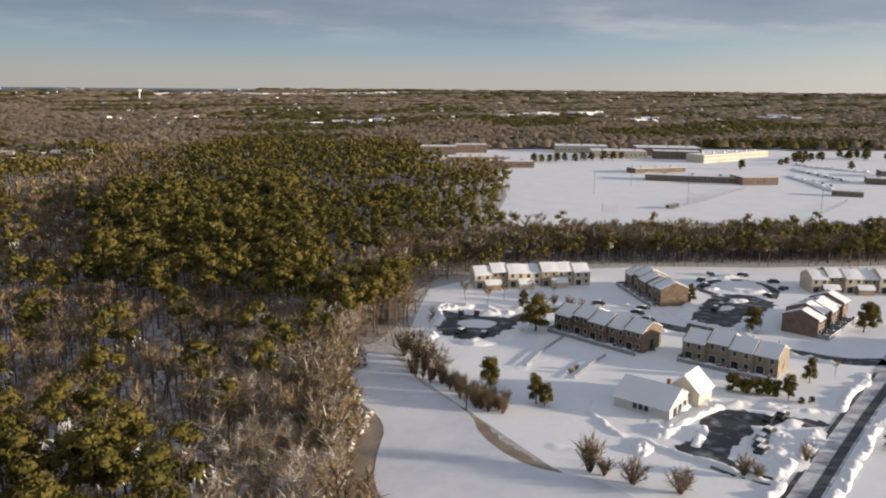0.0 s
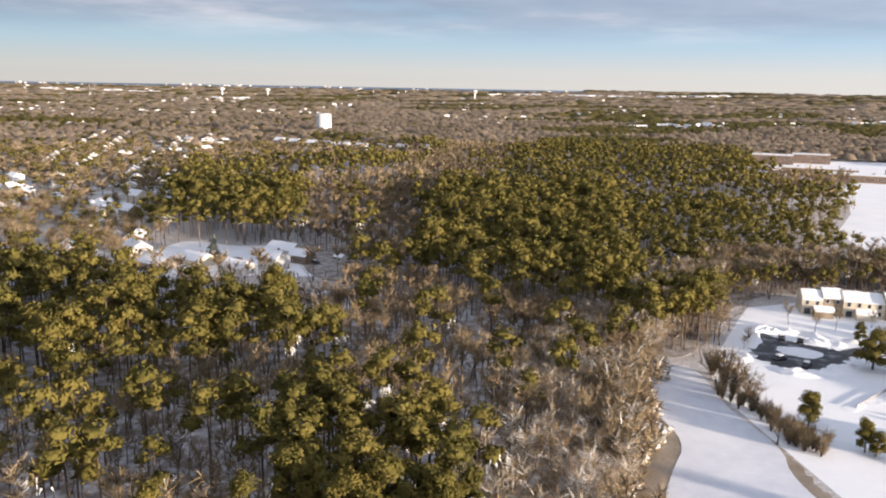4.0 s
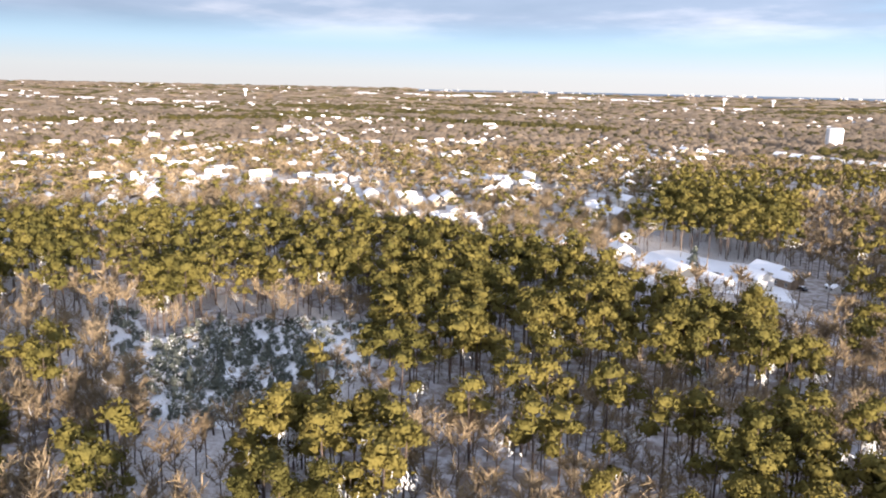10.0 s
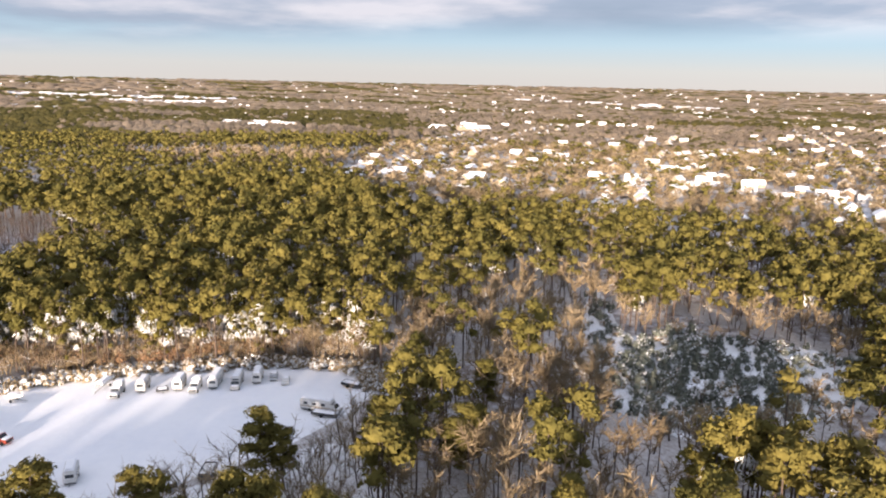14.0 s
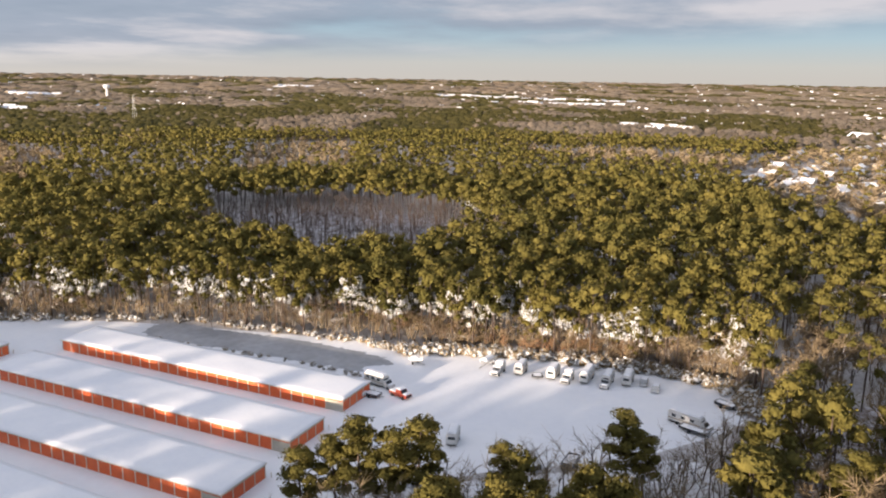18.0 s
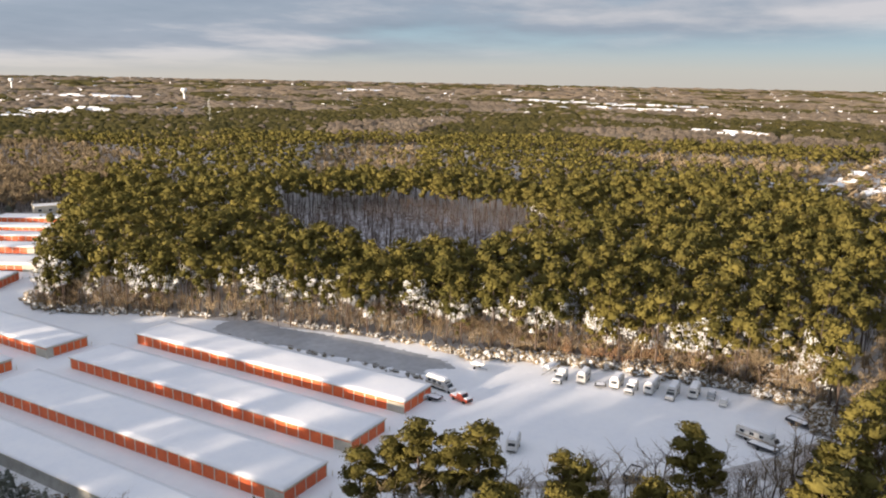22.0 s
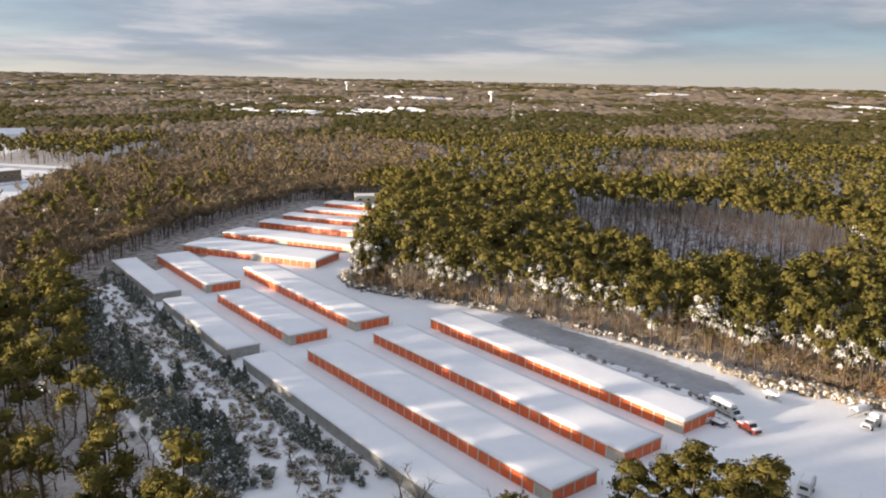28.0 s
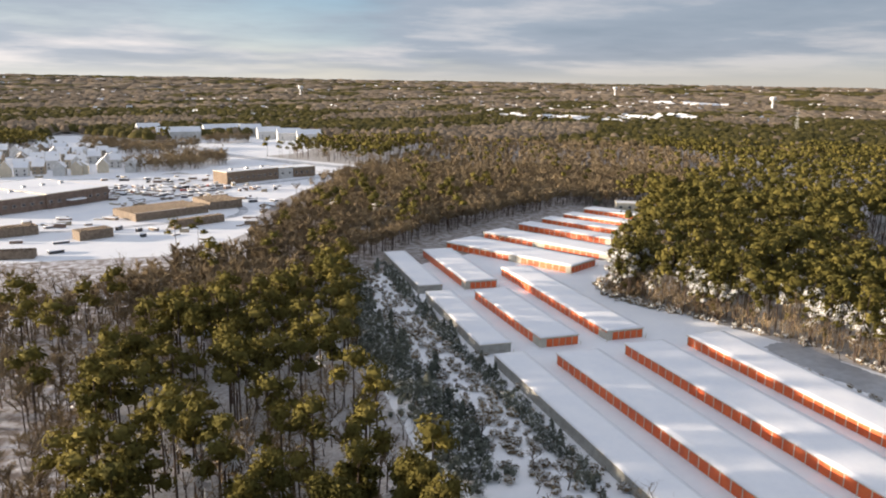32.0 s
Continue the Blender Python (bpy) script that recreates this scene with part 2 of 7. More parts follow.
def raw_mesh(name, verts, tris, mats, index=None, smooth=True, normals=None):
    """A mesh of triangles straight from arrays."""
    mesh = bpy.data.meshes.new(name)
    mesh.vertices.add(len(verts))
    mesh.vertices.foreach_set("co", np.asarray(verts, np.float32).ravel())
    mesh.loops.add(len(tris) * 3)
    mesh.loops.foreach_set("vertex_index", np.asarray(tris, np.int32).ravel())
    mesh.polygons.add(len(tris))
    mesh.polygons.foreach_set("loop_start", np.arange(0, len(tris) * 3, 3, dtype=np.int32))
    for m in mats:
        mesh.materials.append(m)
    mesh.polygons.foreach_set("use_smooth", np.full(len(tris), smooth))
    if index is not None:
        mesh.polygons.foreach_set("material_index", np.asarray(index, np.int32))
    mesh.update()
    mesh.validate()
    if normals is not None:
        mesh.normals_split_custom_set_from_vertices(normals)
    return mesh


def ground_height(d):
    """The land is flat near by and rises gently towards the horizon."""
    return 58.0 * np.clip((np.asarray(d) - 1200.0) / 3700.0, 0, 1) ** 1.6


def inside(x, y, outline):
    """Which of the points lie inside an outline."""
    hit = np.zeros(len(x), bool)
    for (ax, ay), (bx, by) in zip(outline, outline[1:] + outline[:1]):
        if ay != by:
            hit ^= ((ay > y) != (by > y)) & (x < (bx - ax) * (y - ay) / (by - ay) + ax)
    return hit


def rounded(outline, times=2):
    """Cuts an outline's corners into a smooth bank."""
    for _ in range(times):
        outline = [(a[0] * (1 - f) + b[0] * f, a[1] * (1 - f) + b[1] * f) for a, b in zip(outline, outline[1:] + outline[:1]) for f in (0.25, 0.75)]
    return outline


def sheet(name, outline, z, mat, label, category, kind="structure", smooth=2, thick=0.06, ragged=0.0):
    """A thin slab on the ground with a smooth or a ragged outline."""
    bm = bmesh.new()
    line = rounded(outline, smooth)
    if ragged:
        fine = []
        for (ax, ay), (bx, by) in zip(line, line[1:] + line[:1]):
            k = max(1, int(math.hypot(bx - ax, by - ay) / 0.7))
            fine += [(ax + (bx - ax) * i / k, ay + (by - ay) * i / k) for i in range(k)]
        line = [(x + ragged * noise.noise((x * 0.7, y * 0.7, 3)), y + ragged * noise.noise((x * 0.7, y * 0.7, 8))) for x, y in fine]
    top = [bm.verts.new((x, y, z)) for x, y in line]
    low = [bm.verts.new((x, y, z - thick)) for x, y in line]
    face = bm.faces.new(top)
    for i in range(len(top)):
        j = (i + 1) % len(top)
        bm.faces.new((top[i], low[i], low[j], top[j]))
    bmesh.ops.triangulate(bm, faces=[face])
    bmesh.ops.recalc_face_normals(bm, faces=bm.faces)
    return tagged(part(name, bm, mat), label, category, kind=kind)


def ribbon(name, line, width, z, mat, label, category, kind="structure"):
    """A strip of road along a line."""
    bm = bmesh.new()
    pts = [Vector((x, y, 0)) for x, y in line]
    for _ in range(2):
        pts = [pts[0]] + [a.lerp(b, f) for a, b in zip(pts, pts[1:]) for f in (0.25, 0.75)] + [pts[-1]]
    rows = []
    for i, p in enumerate(pts):
        way = (pts[min(i + 1, len(pts) - 1)] - pts[max(i - 1, 0)]).normalized()
        side = Vector((-way.y, way.x, 0)) * width / 2
        lift = Vector((0, 0, z + float(ground_height(math.hypot(p.x, p.y)))))
        rows.append([bm.verts.new(p + side * s + lift + Vector((0, 0, dz))) for s, dz in ((-1, -0.1), (-1, 0), (1, 0), (1, -0.1))])
    for a, b in zip(rows, rows[1:]):
        for k in range(3):
            bm.faces.new((a[k], b[k], b[k + 1], a[k + 1]))
    bmesh.ops.recalc_face_normals(bm, faces=bm.faces)
    return tagged(part(name, bm, mat), label, category, kind=kind)


# ---- plan: outlines on the ground, in metres from under the camera ----
YARD = [(-292, -352), (-205, -262), (-166, -228), (-160, -204), (-172, -172), (-184, -100), (-188, -60), (-192, -40), (-192, -10), (-184, 14), (-166, 10), (-141, -12), (-126, -40), (-100, -62), (-80, -80), (-90, -169), (-104, -296), (-150, -330), (-250, -385)]
STRIP = [(-82, -277), (-106, -299), (-97, -172), (-88, -84), (-50, -100), (-58, -168), (-70, -220)]
HOLE = [(-336, -262), (-358, -230), (-383, -189), (-374, -125), (-341, -101), (-250, -102), (-246, -141), (-256, -180)]
SWAMP = [(-272, 98), (-248, 97), (-201, 85), (-207, 105), (-193, 136), (-174, 143), (-144, 118), (-145, 102), (-135, 77), (-144, 70), (-160, 62), (-200, 72)]
ICE_POND = [(23, 200), (33, 204), (35, 178), (44, 156), (47, 140), (55, 124), (66, 108), (60, 90), (20, 92), (11, 128), (12, 142), (19, 156), (18, 184)]
TOWN = [(40, 215), (48, 240), (61, 276), (133, 290), (225, 268), (420, 255), (420, 40), (200, 20), (110, 40), (60, 90), (56, 118), (44, 157), (34, 190)]
FIELD = [(122, 400), (176, 535), (187, 640), (225, 690), (350, 735), (621, 830), (900, 800), (820, 500), (420, 300), (330, 330), (240, 345), (160, 352)]
HOUSES_CLEARING = [(-168, 256), (-182, 300), (-179, 326), (-154, 316), (-137, 323), (-110, 312), (-93, 302), (-84, 293), (-96, 272), (-128, 266), (-144, 258)]
SUBURB = [(-430, 130), (-390, 195), (-318, 262), (-262, 258), (-208, 268), (-175, 290), (-215, 345), (-250, 400), (-300, 560), (-170, 700), (-150, 800), (-600, 1150), (-1300, 1000), (-1350, 300), (-800, 40), (-560, 0), (-420, 80)]
BUILD_SITE = [(62, -286), (15, -282), (-24, -330), (-58, -352), (-72, -392), (-125, -500), (-165, -560), (-60, -600), (60, -640), (260, -640), (260, -330)]
APRON = [(-92, -90), (-104, -64), (-118, -46), (-134, -20), (-150, 4), (-132, 14), (-112, 6), (-100, -30), (-70, -55), (-40, -92), (-50, -104)]
SITE_ROAD = [(-165, -510), (-225, -590), (-140, -718), (-45, -915), (40, -1060), (70, -900), (10, -740), (-85, -560)]
BLOCKS = [(260, -560), (-60, -560), (-40, -790), (110, -800)]
FLATS = [(-70, -915), (-85, -760), (-160, -710), (-245, -850), (-180, -980)]
SCHOOL_GROUNDS = [(160, 688), (160, 872), (285, 900), (420, 870), (620, 860), (640, 790), (350, 735), (225, 690)]
# unseen open snow sunward of the pond, kept treeless to let the sun in
ROADSIDE = [(12, 94), (40, 104), (75, 98), (125, 74), (200, 34), (200, -12), (90, 0), (14, 40)]
OPEN = [ROADSIDE, APRON, YARD, STRIP, ICE_POND, TOWN, FIELD, HOUSES_CLEARING, BUILD_SITE, SITE_ROAD, BLOCKS, FLATS, SCHOOL_GROUNDS]
BELTS = [[(45, 283), (133, 297), (225, 276), (430, 256), (430, 280), (232, 322), (120, 338), (48, 325)], [(12, 126), (19, 160), (19, 206), (44, 240), (52, 285), (36, 292), (26, 235), (6, 205), (4, 150)]]
FRONT_WOODS = [(6, 92), (9, 130), (16, 160), (15, 205), (38, 235), (48, 285), (-60, 300), (-80, 262), (-105, 248), (-140, 246), (-180, 250), (-262, 245), (-330, 240), (-272, 108), (-205, 142), (-170, 150), (-138, 122), (-128, 75), (-100, 40), (-60, 60)]
PINE_STANDS = [
    [(-146, 112), (-162, 131), (-214, 199), (-202, 236), (-155, 226), (-114, 210), (-60, 185), (-53, 178), (-77, 159), (-99, 142), (-105, 118), (-122, 104)],
    [(-101, 45), (-117, 73), (-111, 89), (-89, 80), (-76, 60)],
    [(-219, 85), (-241, 102), (-209, 125), (-189, 137), (-174, 126), (-190, 95)],
    [(-72, 253), (-80, 376), (-45, 915), (173, 858), (110, 420), (114, 353), (141, 330), (61, 290), (36, 215), (22, 205), (16, 225), (-23, 240)],
    [(192, 283), (440, 252), (440, 285), (330, 305), (208, 315)],
    [(-60, 140), (-35, 150), (-20, 140), (-12, 120), (-15, 95), (-45, 90)],
]
LOOSE_STANDS = [[(-314, 100), (-372, 178), (-323, 246), (-245, 226), (-188, 156), (-222, 136), (-272, 122), (-270, 95)]]
MIXED_STANDS = [[(140, 300), (190, 284), (196, 312), (150, 322)], [(-95, 95), (-88, 136), (-60, 132), (-47, 148), (-31, 152), (-60, 90)], [(-40, 170), (-5, 172), (16, 200), (22, 190), (5, 150), (-20, 150)], [(-176, 12), (-200, 62), (-150, 45), (-128, 20), (-150, 4)]]
# bare trees alone, beside the pond
GLADE = [(-10, 95), (-8, 150), (10, 188), (24, 180), (22, 95)]
BARE_WOODS = [
    HOLE, SWAMP,
    [(-129, 340), (-177, 470), (-142, 640), (-100, 560), (-76, 380), (-60, 270), (-100, 262)],
    [(-60, 262), (-37, 246), (4, 238), (15, 216), (10, 190), (-20, 170), (-57, 205), (-90, 258)],
    [(-104, -467), (-276, -611), (-495, -678), (-506, -584), (-346, -411), (-283, -393), (-110, -302), (-60, -310), (-64, -384)],
    [(45, 285), (133, 297), (190, 282), (206, 317), (330, 308), (440, 290), (440, 320), (330, 345), (240, 360), (160, 360), (122, 400), (112, 345), (60, 325)],
    [(-42, -261), (-89, -454), (-171, -552), (-379, -821), (-602, -798), (-475, -477), (-338, -391), (-261, -364), (-165, -295), (-91, -267), (-65, -248)],
    [(-10, 150), (8, 190), (16, 160), (8, 110), (-25, 90), (-30, 120)],
    [(14, -110), (6, -165), (-18, -208), (-54, -214), (-64, -250), (-82, -282), (-104, -302), (-60, -320), (60, -335), (180, -330), (180, -100)],
]
# open gardens and yards of the suburb: place, half sizes, houses
LOTS = [
    (-420, 720, 45, 60, 11), (-446, 840, 50, 60, 12), (-245, 365, 24, 26, 5), (-262, 408, 26, 24, 4), (-336, 428, 34, 30, 5), (-410, 455, 45, 42, 8), (-297, 286, 34, 22, 6), (-340, 330, 28, 24, 4),
    (-389, 309, 28, 24, 4), (-471, 324, 48, 38, 7), (-514, 290, 40, 44, 7), (-800, 500, 70, 60, 10), (-792, 588, 60, 50, 9), (-640, 470, 45, 40, 6), (-571, 557, 40, 40, 6), (-430, 172, 24, 26, 3), (-557, 227, 40, 30, 5),
    (-581, 24, 36, 46, 8), (-700, 84, 56, 46, 9), (-559, 104, 40, 38, 8), (-728, 150, 52, 42, 8), (-752, 214, 44, 36, 6), (-864, 308, 50, 40, 7), (-650, 40, 40, 36, 6), (-640, 300, 50, 40, 7), (-980, 420, 70, 60, 9), (-700, 700, 70, 60, 9), (-1000, 640, 80, 60, 10),
]


def on_lots(x, y):
    """Which of the points lie on the open lots of the suburb."""
    hit = np.zeros(len(x), bool)
    for cx, cy, rx, ry, _ in LOTS:
        hit |= ((x - cx) / rx) ** 2 + ((y - cy) / ry) ** 2 < 1
    return hit


# ---- ground ----


def build_ground():
    """One round sheet of snowed land out to the horizon."""
    rings = np.concatenate(([0.0], np.geomspace(25, 4930, 110)))
    steps = 220
    a = np.linspace(0, 2 * np.pi, steps, endpoint=False)
    r, aa = np.meshgrid(rings, a, indexing="ij")
    x, y = r * np.cos(aa), r * np.sin(aa)
    v = np.stack([x, y, ground_height(r)], -1).reshape(-1, 3)
    i, j = np.meshgrid(np.arange(len(rings) - 1), np.arange(steps), indexing="ij")
    p, q = i * steps + j, i * steps + (j + 1) % steps
    s, t = p + steps, q + steps
    tris = np.concatenate([np.stack([p, s, t], -1).reshape(-1, 3), np.stack([p, t, q], -1).reshape(-1, 3)])
    mat = bpy.data.materials.new("snowed_ground")
    mat.use_nodes = True
    n = Nodes(mat.node_tree)
    shader = mat.node_tree.nodes["Principled BSDF"]
    place = n.add("ShaderNodeNewGeometry").outputs["Position"]
    snow = n.ramp(n.noise(place, 0.05, 6.0), [(0.3, (0.50, 0.48, 0.47)), (0.7, (0.68, 0.67, 0.68))])
    litter = n.ramp(n.noise(place, 0.9, 6.0, 0.7), [(0.40, (0, 0, 0)), (0.62, (1, 1, 1))])
    n.link(n.mix(n.math("MULTIPLY", litter, 0.6), snow, (0.24, 0.19, 0.14)), shader.inputs["Base Color"])
    shader.inputs["Roughness"].default_value = 0.8
    b = n.add("ShaderNodeBump", i_Strength=0.5, i_Distance=0.3)
    n.link(n.noise(place, 0.5, 5.0), b.inputs["Height"])
    n.link(b.outputs[0], shader.inputs["Normal"])
    tagged(new("ground", raw_mesh("ground", v, tris, [mat])), "flat wooded land under thin snow reaching to the horizon", "ground", kind="structure")


build_ground()
SUBURB_LAND = [(-430, 130), (-390, 195), (-318, 262), (-262, 258), (-208, 268), (-175, 290), (-215, 345), (-250, 400), (-300, 560), (-170, 700), (-150, 800), (-480, 1000), (-900, 700), (-1050, 350), (-800, 40), (-560, 0), (-420, 80)]
for i, o in enumerate([YARD, ROADSIDE, APRON, STRIP, TOWN, FIELD, HOUSES_CLEARING, BUILD_SITE, SITE_ROAD, BLOCKS, FLATS, SCHOOL_GROUNDS, SUBURB_LAND]):
    sheet("snowfield", o, 0.012 + 0.0005 * i, GARDENS if o is SUBURB_LAND else SNOW, "open land under smooth deep snow", "snow", smooth=1, thick=0.3)
for i, o in enumerate([FRONT_WOODS, HOLE] + BARE_WOODS[2:] + PINE_STANDS + LOOSE_STANDS + MIXED_STANDS):
    sheet("ground", o, 0.02 + 0.006 * i, DEAD_LEAVES if any(o is q for q in (BARE_WOODS[2], BARE_WOODS[4], BARE_WOODS[5], BARE_WOODS[6], PINE_STANDS[3], PINE_STANDS[4])) else WOODS_FLOOR, "woodland floor of snow, twigs and dead leaves", "woodland floor", smooth=2, thick=0.3)
sheet("snowfield", SWAMP, 0.22, SNOW, "marsh clearing under wind-blown snow", "snow")
sheet("water", [(x * 1.0, y) for x, y in ICE_POND], 0.05, POND_EDGE, "brown thin ice along the pond's shore", "pond", ragged=1.6)
sheet("water", [(21, 200), (33, 204), (35.2, 178), (44, 157), (42.4, 147), (45.5, 135), (50.5, 128), (59, 124), (66, 108), (60, 91), (24, 92), (17, 128), (20, 142), (24.5, 156), (18.5, 172), (18.5, 184)], 0.10, POND_SNOW, "frozen pond under wind-blown snow", "pond")
sheet("water", [(-167, -152), (-179, -151), (-178, -133), (-179, -107), (-177, -84), (-172, -72), (-168, -82), (-163, -78), (-164, -92), (-165, -114), (-165, -141)], 0.06, ICE, "grey frozen retention pond beside the storage buildings", "pond", ragged=1.6)

# ---- storage compound ----
DOOR_W, DOOR_H, WALL_H = 2.8, 2.3, 2.75


def door_mesh(width, height):
    """A roller door with horizontal ribs."""
    bm = bmesh.new()
    ribs = 6
    rows = []
    for k in range(ribs * 2 + 1):
        z = height * k / (ribs * 2)
        y = -0.03 if k % 2 else 0.0
        rows.append([bm.verts.new((x, y, z)) for x in (0, width)])
    for a, b in zip(rows, rows[1:]):
        bm.faces.new((a[0], a[1], b[1], b[0]))
    mesh = bpy.data.meshes.new("roller_door")
    bm.to_mesh(mesh)
    bm.free()
    mesh.materials.append(ORANGE)
    return mesh


WIDE_DOOR, NARROW_DOOR = door_mesh(DOOR_W, DOOR_H), door_mesh(1.75, DOOR_H)


def post_mesh():
    bm = boxes((-0.12, 0.12, -0.087, 0, 0, WALL_H - 0.02))
    mesh = bpy.data.meshes.new("door_post")
    bm.to_mesh(mesh)
    bm.free()
    mesh.materials.append(TRIM)
    return mesh


POST = post_mesh()


def storage_building(x, y, turn, length, width, doors=True, end="none", office=None, wall=None, seed=0, label=""):
    """A long low storage building: x along its length, its front at y = 0, its near end at x = length."""
    wall = wall or (BEIGE if doors else GREY_WALL)
    b = thing("storage_building", pose(x, y, 0, 0, 0, turn), label or ("long low storage building with orange roller doors under a snowed roof" if doors else "long low storage building with a plain grey wall under snow"), "building", "storage buildings")
    body = part("wall", boxes((0, length, 0.0, width, 0, WALL_H)), wall, b)
    bm = bmesh.new()
    prism(bm, [(-0.25, WALL_H + 0.004), (-0.25, WALL_H + 0.16), (width / 2, WALL_H + 0.20), (width + 0.25, WALL_H + 0.16), (width + 0.25, WALL_H + 0.004)], -0.25, length + 0.25)
    bmesh.ops.transform(bm, matrix=Matrix(((0, 1, 0, 0), (1, 0, 0, 0), (0, 0, 1, 0), (0, 0, 0, 1))), verts=bm.verts)
    bmesh.ops.recalc_face_normals(bm, faces=bm.faces)
    top = part("roof", bm, TRIM, b, "pale metal roof edge")
    # snow: a soft blanket with an uneven, sagging edge
    bm = bmesh.new()
    nx, ny = int(length / 1.1), 8
    grid = []
    for i in range(nx + 1):
        u = -0.2 + (length + 0.4) * i / nx
        row = []
        for j in range(ny + 1):
            w = -0.2 + (width + 0.4) * j / ny
            rise = 0.05 * (1 - abs(w - width / 2) / (width / 2 + 0.2))
            edge = min(j, ny - j, i, nx - i)
            depth = (0.16, 0.23, 0.26)[min(edge, 2)] + 0.07 * noise.noise((u * 0.16 + seed * 7, w * 0.35, seed)) + (0.07 * noise.noise((u * 0.45, seed * 3.1, 0)) if edge == 0 else 0)
            off = (-0.06 + 0.08 * noise.noise((u * 0.33, seed * 5.7, 2))) if j == 0 else 0
            row.append(bm.verts.new((u, w + off, WALL_H + 0.17 + rise + max(depth, 0.06))))
        grid.append(row)
    for i in range(nx):
        for j in range(ny):
            bm.faces.new((grid[i][j], grid[i + 1][j], grid[i + 1][j + 1], grid[i][j + 1]))
    rim = [grid[i][0] for i in range(nx + 1)] + [grid[nx][j] for j in range(1, ny + 1)] + [grid[i][ny] for i in range(nx - 1, -1, -1)] + [grid[0][j] for j in range(ny - 1, 0, -1)]
    low = [bm.verts.new((v.co.x, v.co.y, WALL_H + 0.18)) for v in rim]
    for i in range(len(rim)):
        j = (i + 1) % len(rim)
        bm.faces.new((rim[j], rim[i], low[i], low[j]))
    for f in bm.faces:
        f.smooth = True
    part("snow_cover", bm, ROOF_SNOW, top, "thick wind-smoothed snow on the roof")
    if doors:
        count = int((length - 2.5) / 3.05)
        for k in range(count):
            at = 0.3 + 3.05 * k
            if office and office[0] <= k < office[1]:
                continue
            same_part("roller_door", WIDE_DOOR, body, pose(at + 0.125, -0.02, 0.05))
        for k in range(count + 1):
            same_part("door_post", POST, body, pose(0.3 + 3.05 * k, -0.003, 0))
        part("door_header", boxes((0.05, length - 0.05, -0.07, -0.003, DOOR_H + 0.06, WALL_H - 0.03)), ORANGE if not office else TRIM, b)
        # the gutter that runs along the eave
        part("gutter", boxes((-0.2, length + 0.2, -0.33, -0.253, WALL_H - 0.02, WALL_H + 0.13)), TRIM, b, "pale metal gutter")
    turn_end = pose(length, 0, 0, 0, 0, 90)
    if end == "full":
        n_end = int((width - 0.3) / 2.4)
        step = (width - 0.2) / n_end
        for k in range(n_end):
            same_part("roller_door", WIDE_DOOR, body, turn_end @ pose(0.2 + k * step, -0.02, 0.05) @ Matrix.Diagonal(((step - 0.28) / DOOR_W, 1, 1, 1)))
        for k in range(n_end + 1):
            same_part("door_post", POST, body, turn_end @ pose(k * step + 0.08, -0.003, 0) @ Matrix.Diagonal((0.5, 1, 1, 1)))
    elif end == "five":
        for k in range(5):
            same_part("roller_door", NARROW_DOOR, body, turn_end @ pose(width * 0.16 + k * 1.98, -0.02, 0.05))
    for k, (px, py) in enumerate(((length + 0.9, -0.5), (length + 0.9, width + 0.5))):
        bm = bmesh.new()
        tube(bm, [(px, py, 0), (px, py, 1.15)], [0.09, 0.09], 6)
        part("bollard", bm, TRIM, b)
    return b


storage_building(-148.1, -160.0, 85.2, 87, 12.0, end="full", seed=1)
storage_building(-126.9, -160.4, 85.2, 86.8, 12.0, end="full", seed=2)
storage_building(-105.5, -160.8, 85.2, 86.8, 12.0, end="full", seed=3)
storage_building(-89.8, -166.0, 84.0, 92, 8.2, doors=False, seed=4)
storage_building(-96.4, -227.5, 82.9, 54, 8.8, doors=False, seed=5)
storage_building(-112.7, -223.6, 84.6, 50.8, 11.6, end="five", seed=6)
storage_building(-136.5, -249.0, 84.4, 78, 11.8, end="five", seed=7)
storage_building(-103.9, -289.1, 82.8, 53.7, 8.6, doors=False, seed=8)
storage_building(-120.7, -288.1, 83.6, 53, 12.0, end="five", seed=9)
storage_building(-136.3, -299.3, 114.6, 63.6, 18.0, end="full", office=(11, 13), seed=10)
storage_building(-161.8, -313.4, 114.5, 66, 15.0, end="full", office=(9, 11), seed=11)
storage_building(-188.0, -327.1, 114.0, 52, 10.0, seed=12)
storage_building(-206.9, -336.2, 116.0, 47, 10.0, seed=13)
storage_building(-225.2, -344.3, 116.0, 44, 10.5, seed=14)
storage_building(-246.2, -355.9, 115.5, 36, 11.0, seed=15)
# ---- trees ----


def unit(v):
    return v / np.maximum(np.linalg.norm(v, axis=-1, keepdims=True), 1e-6)


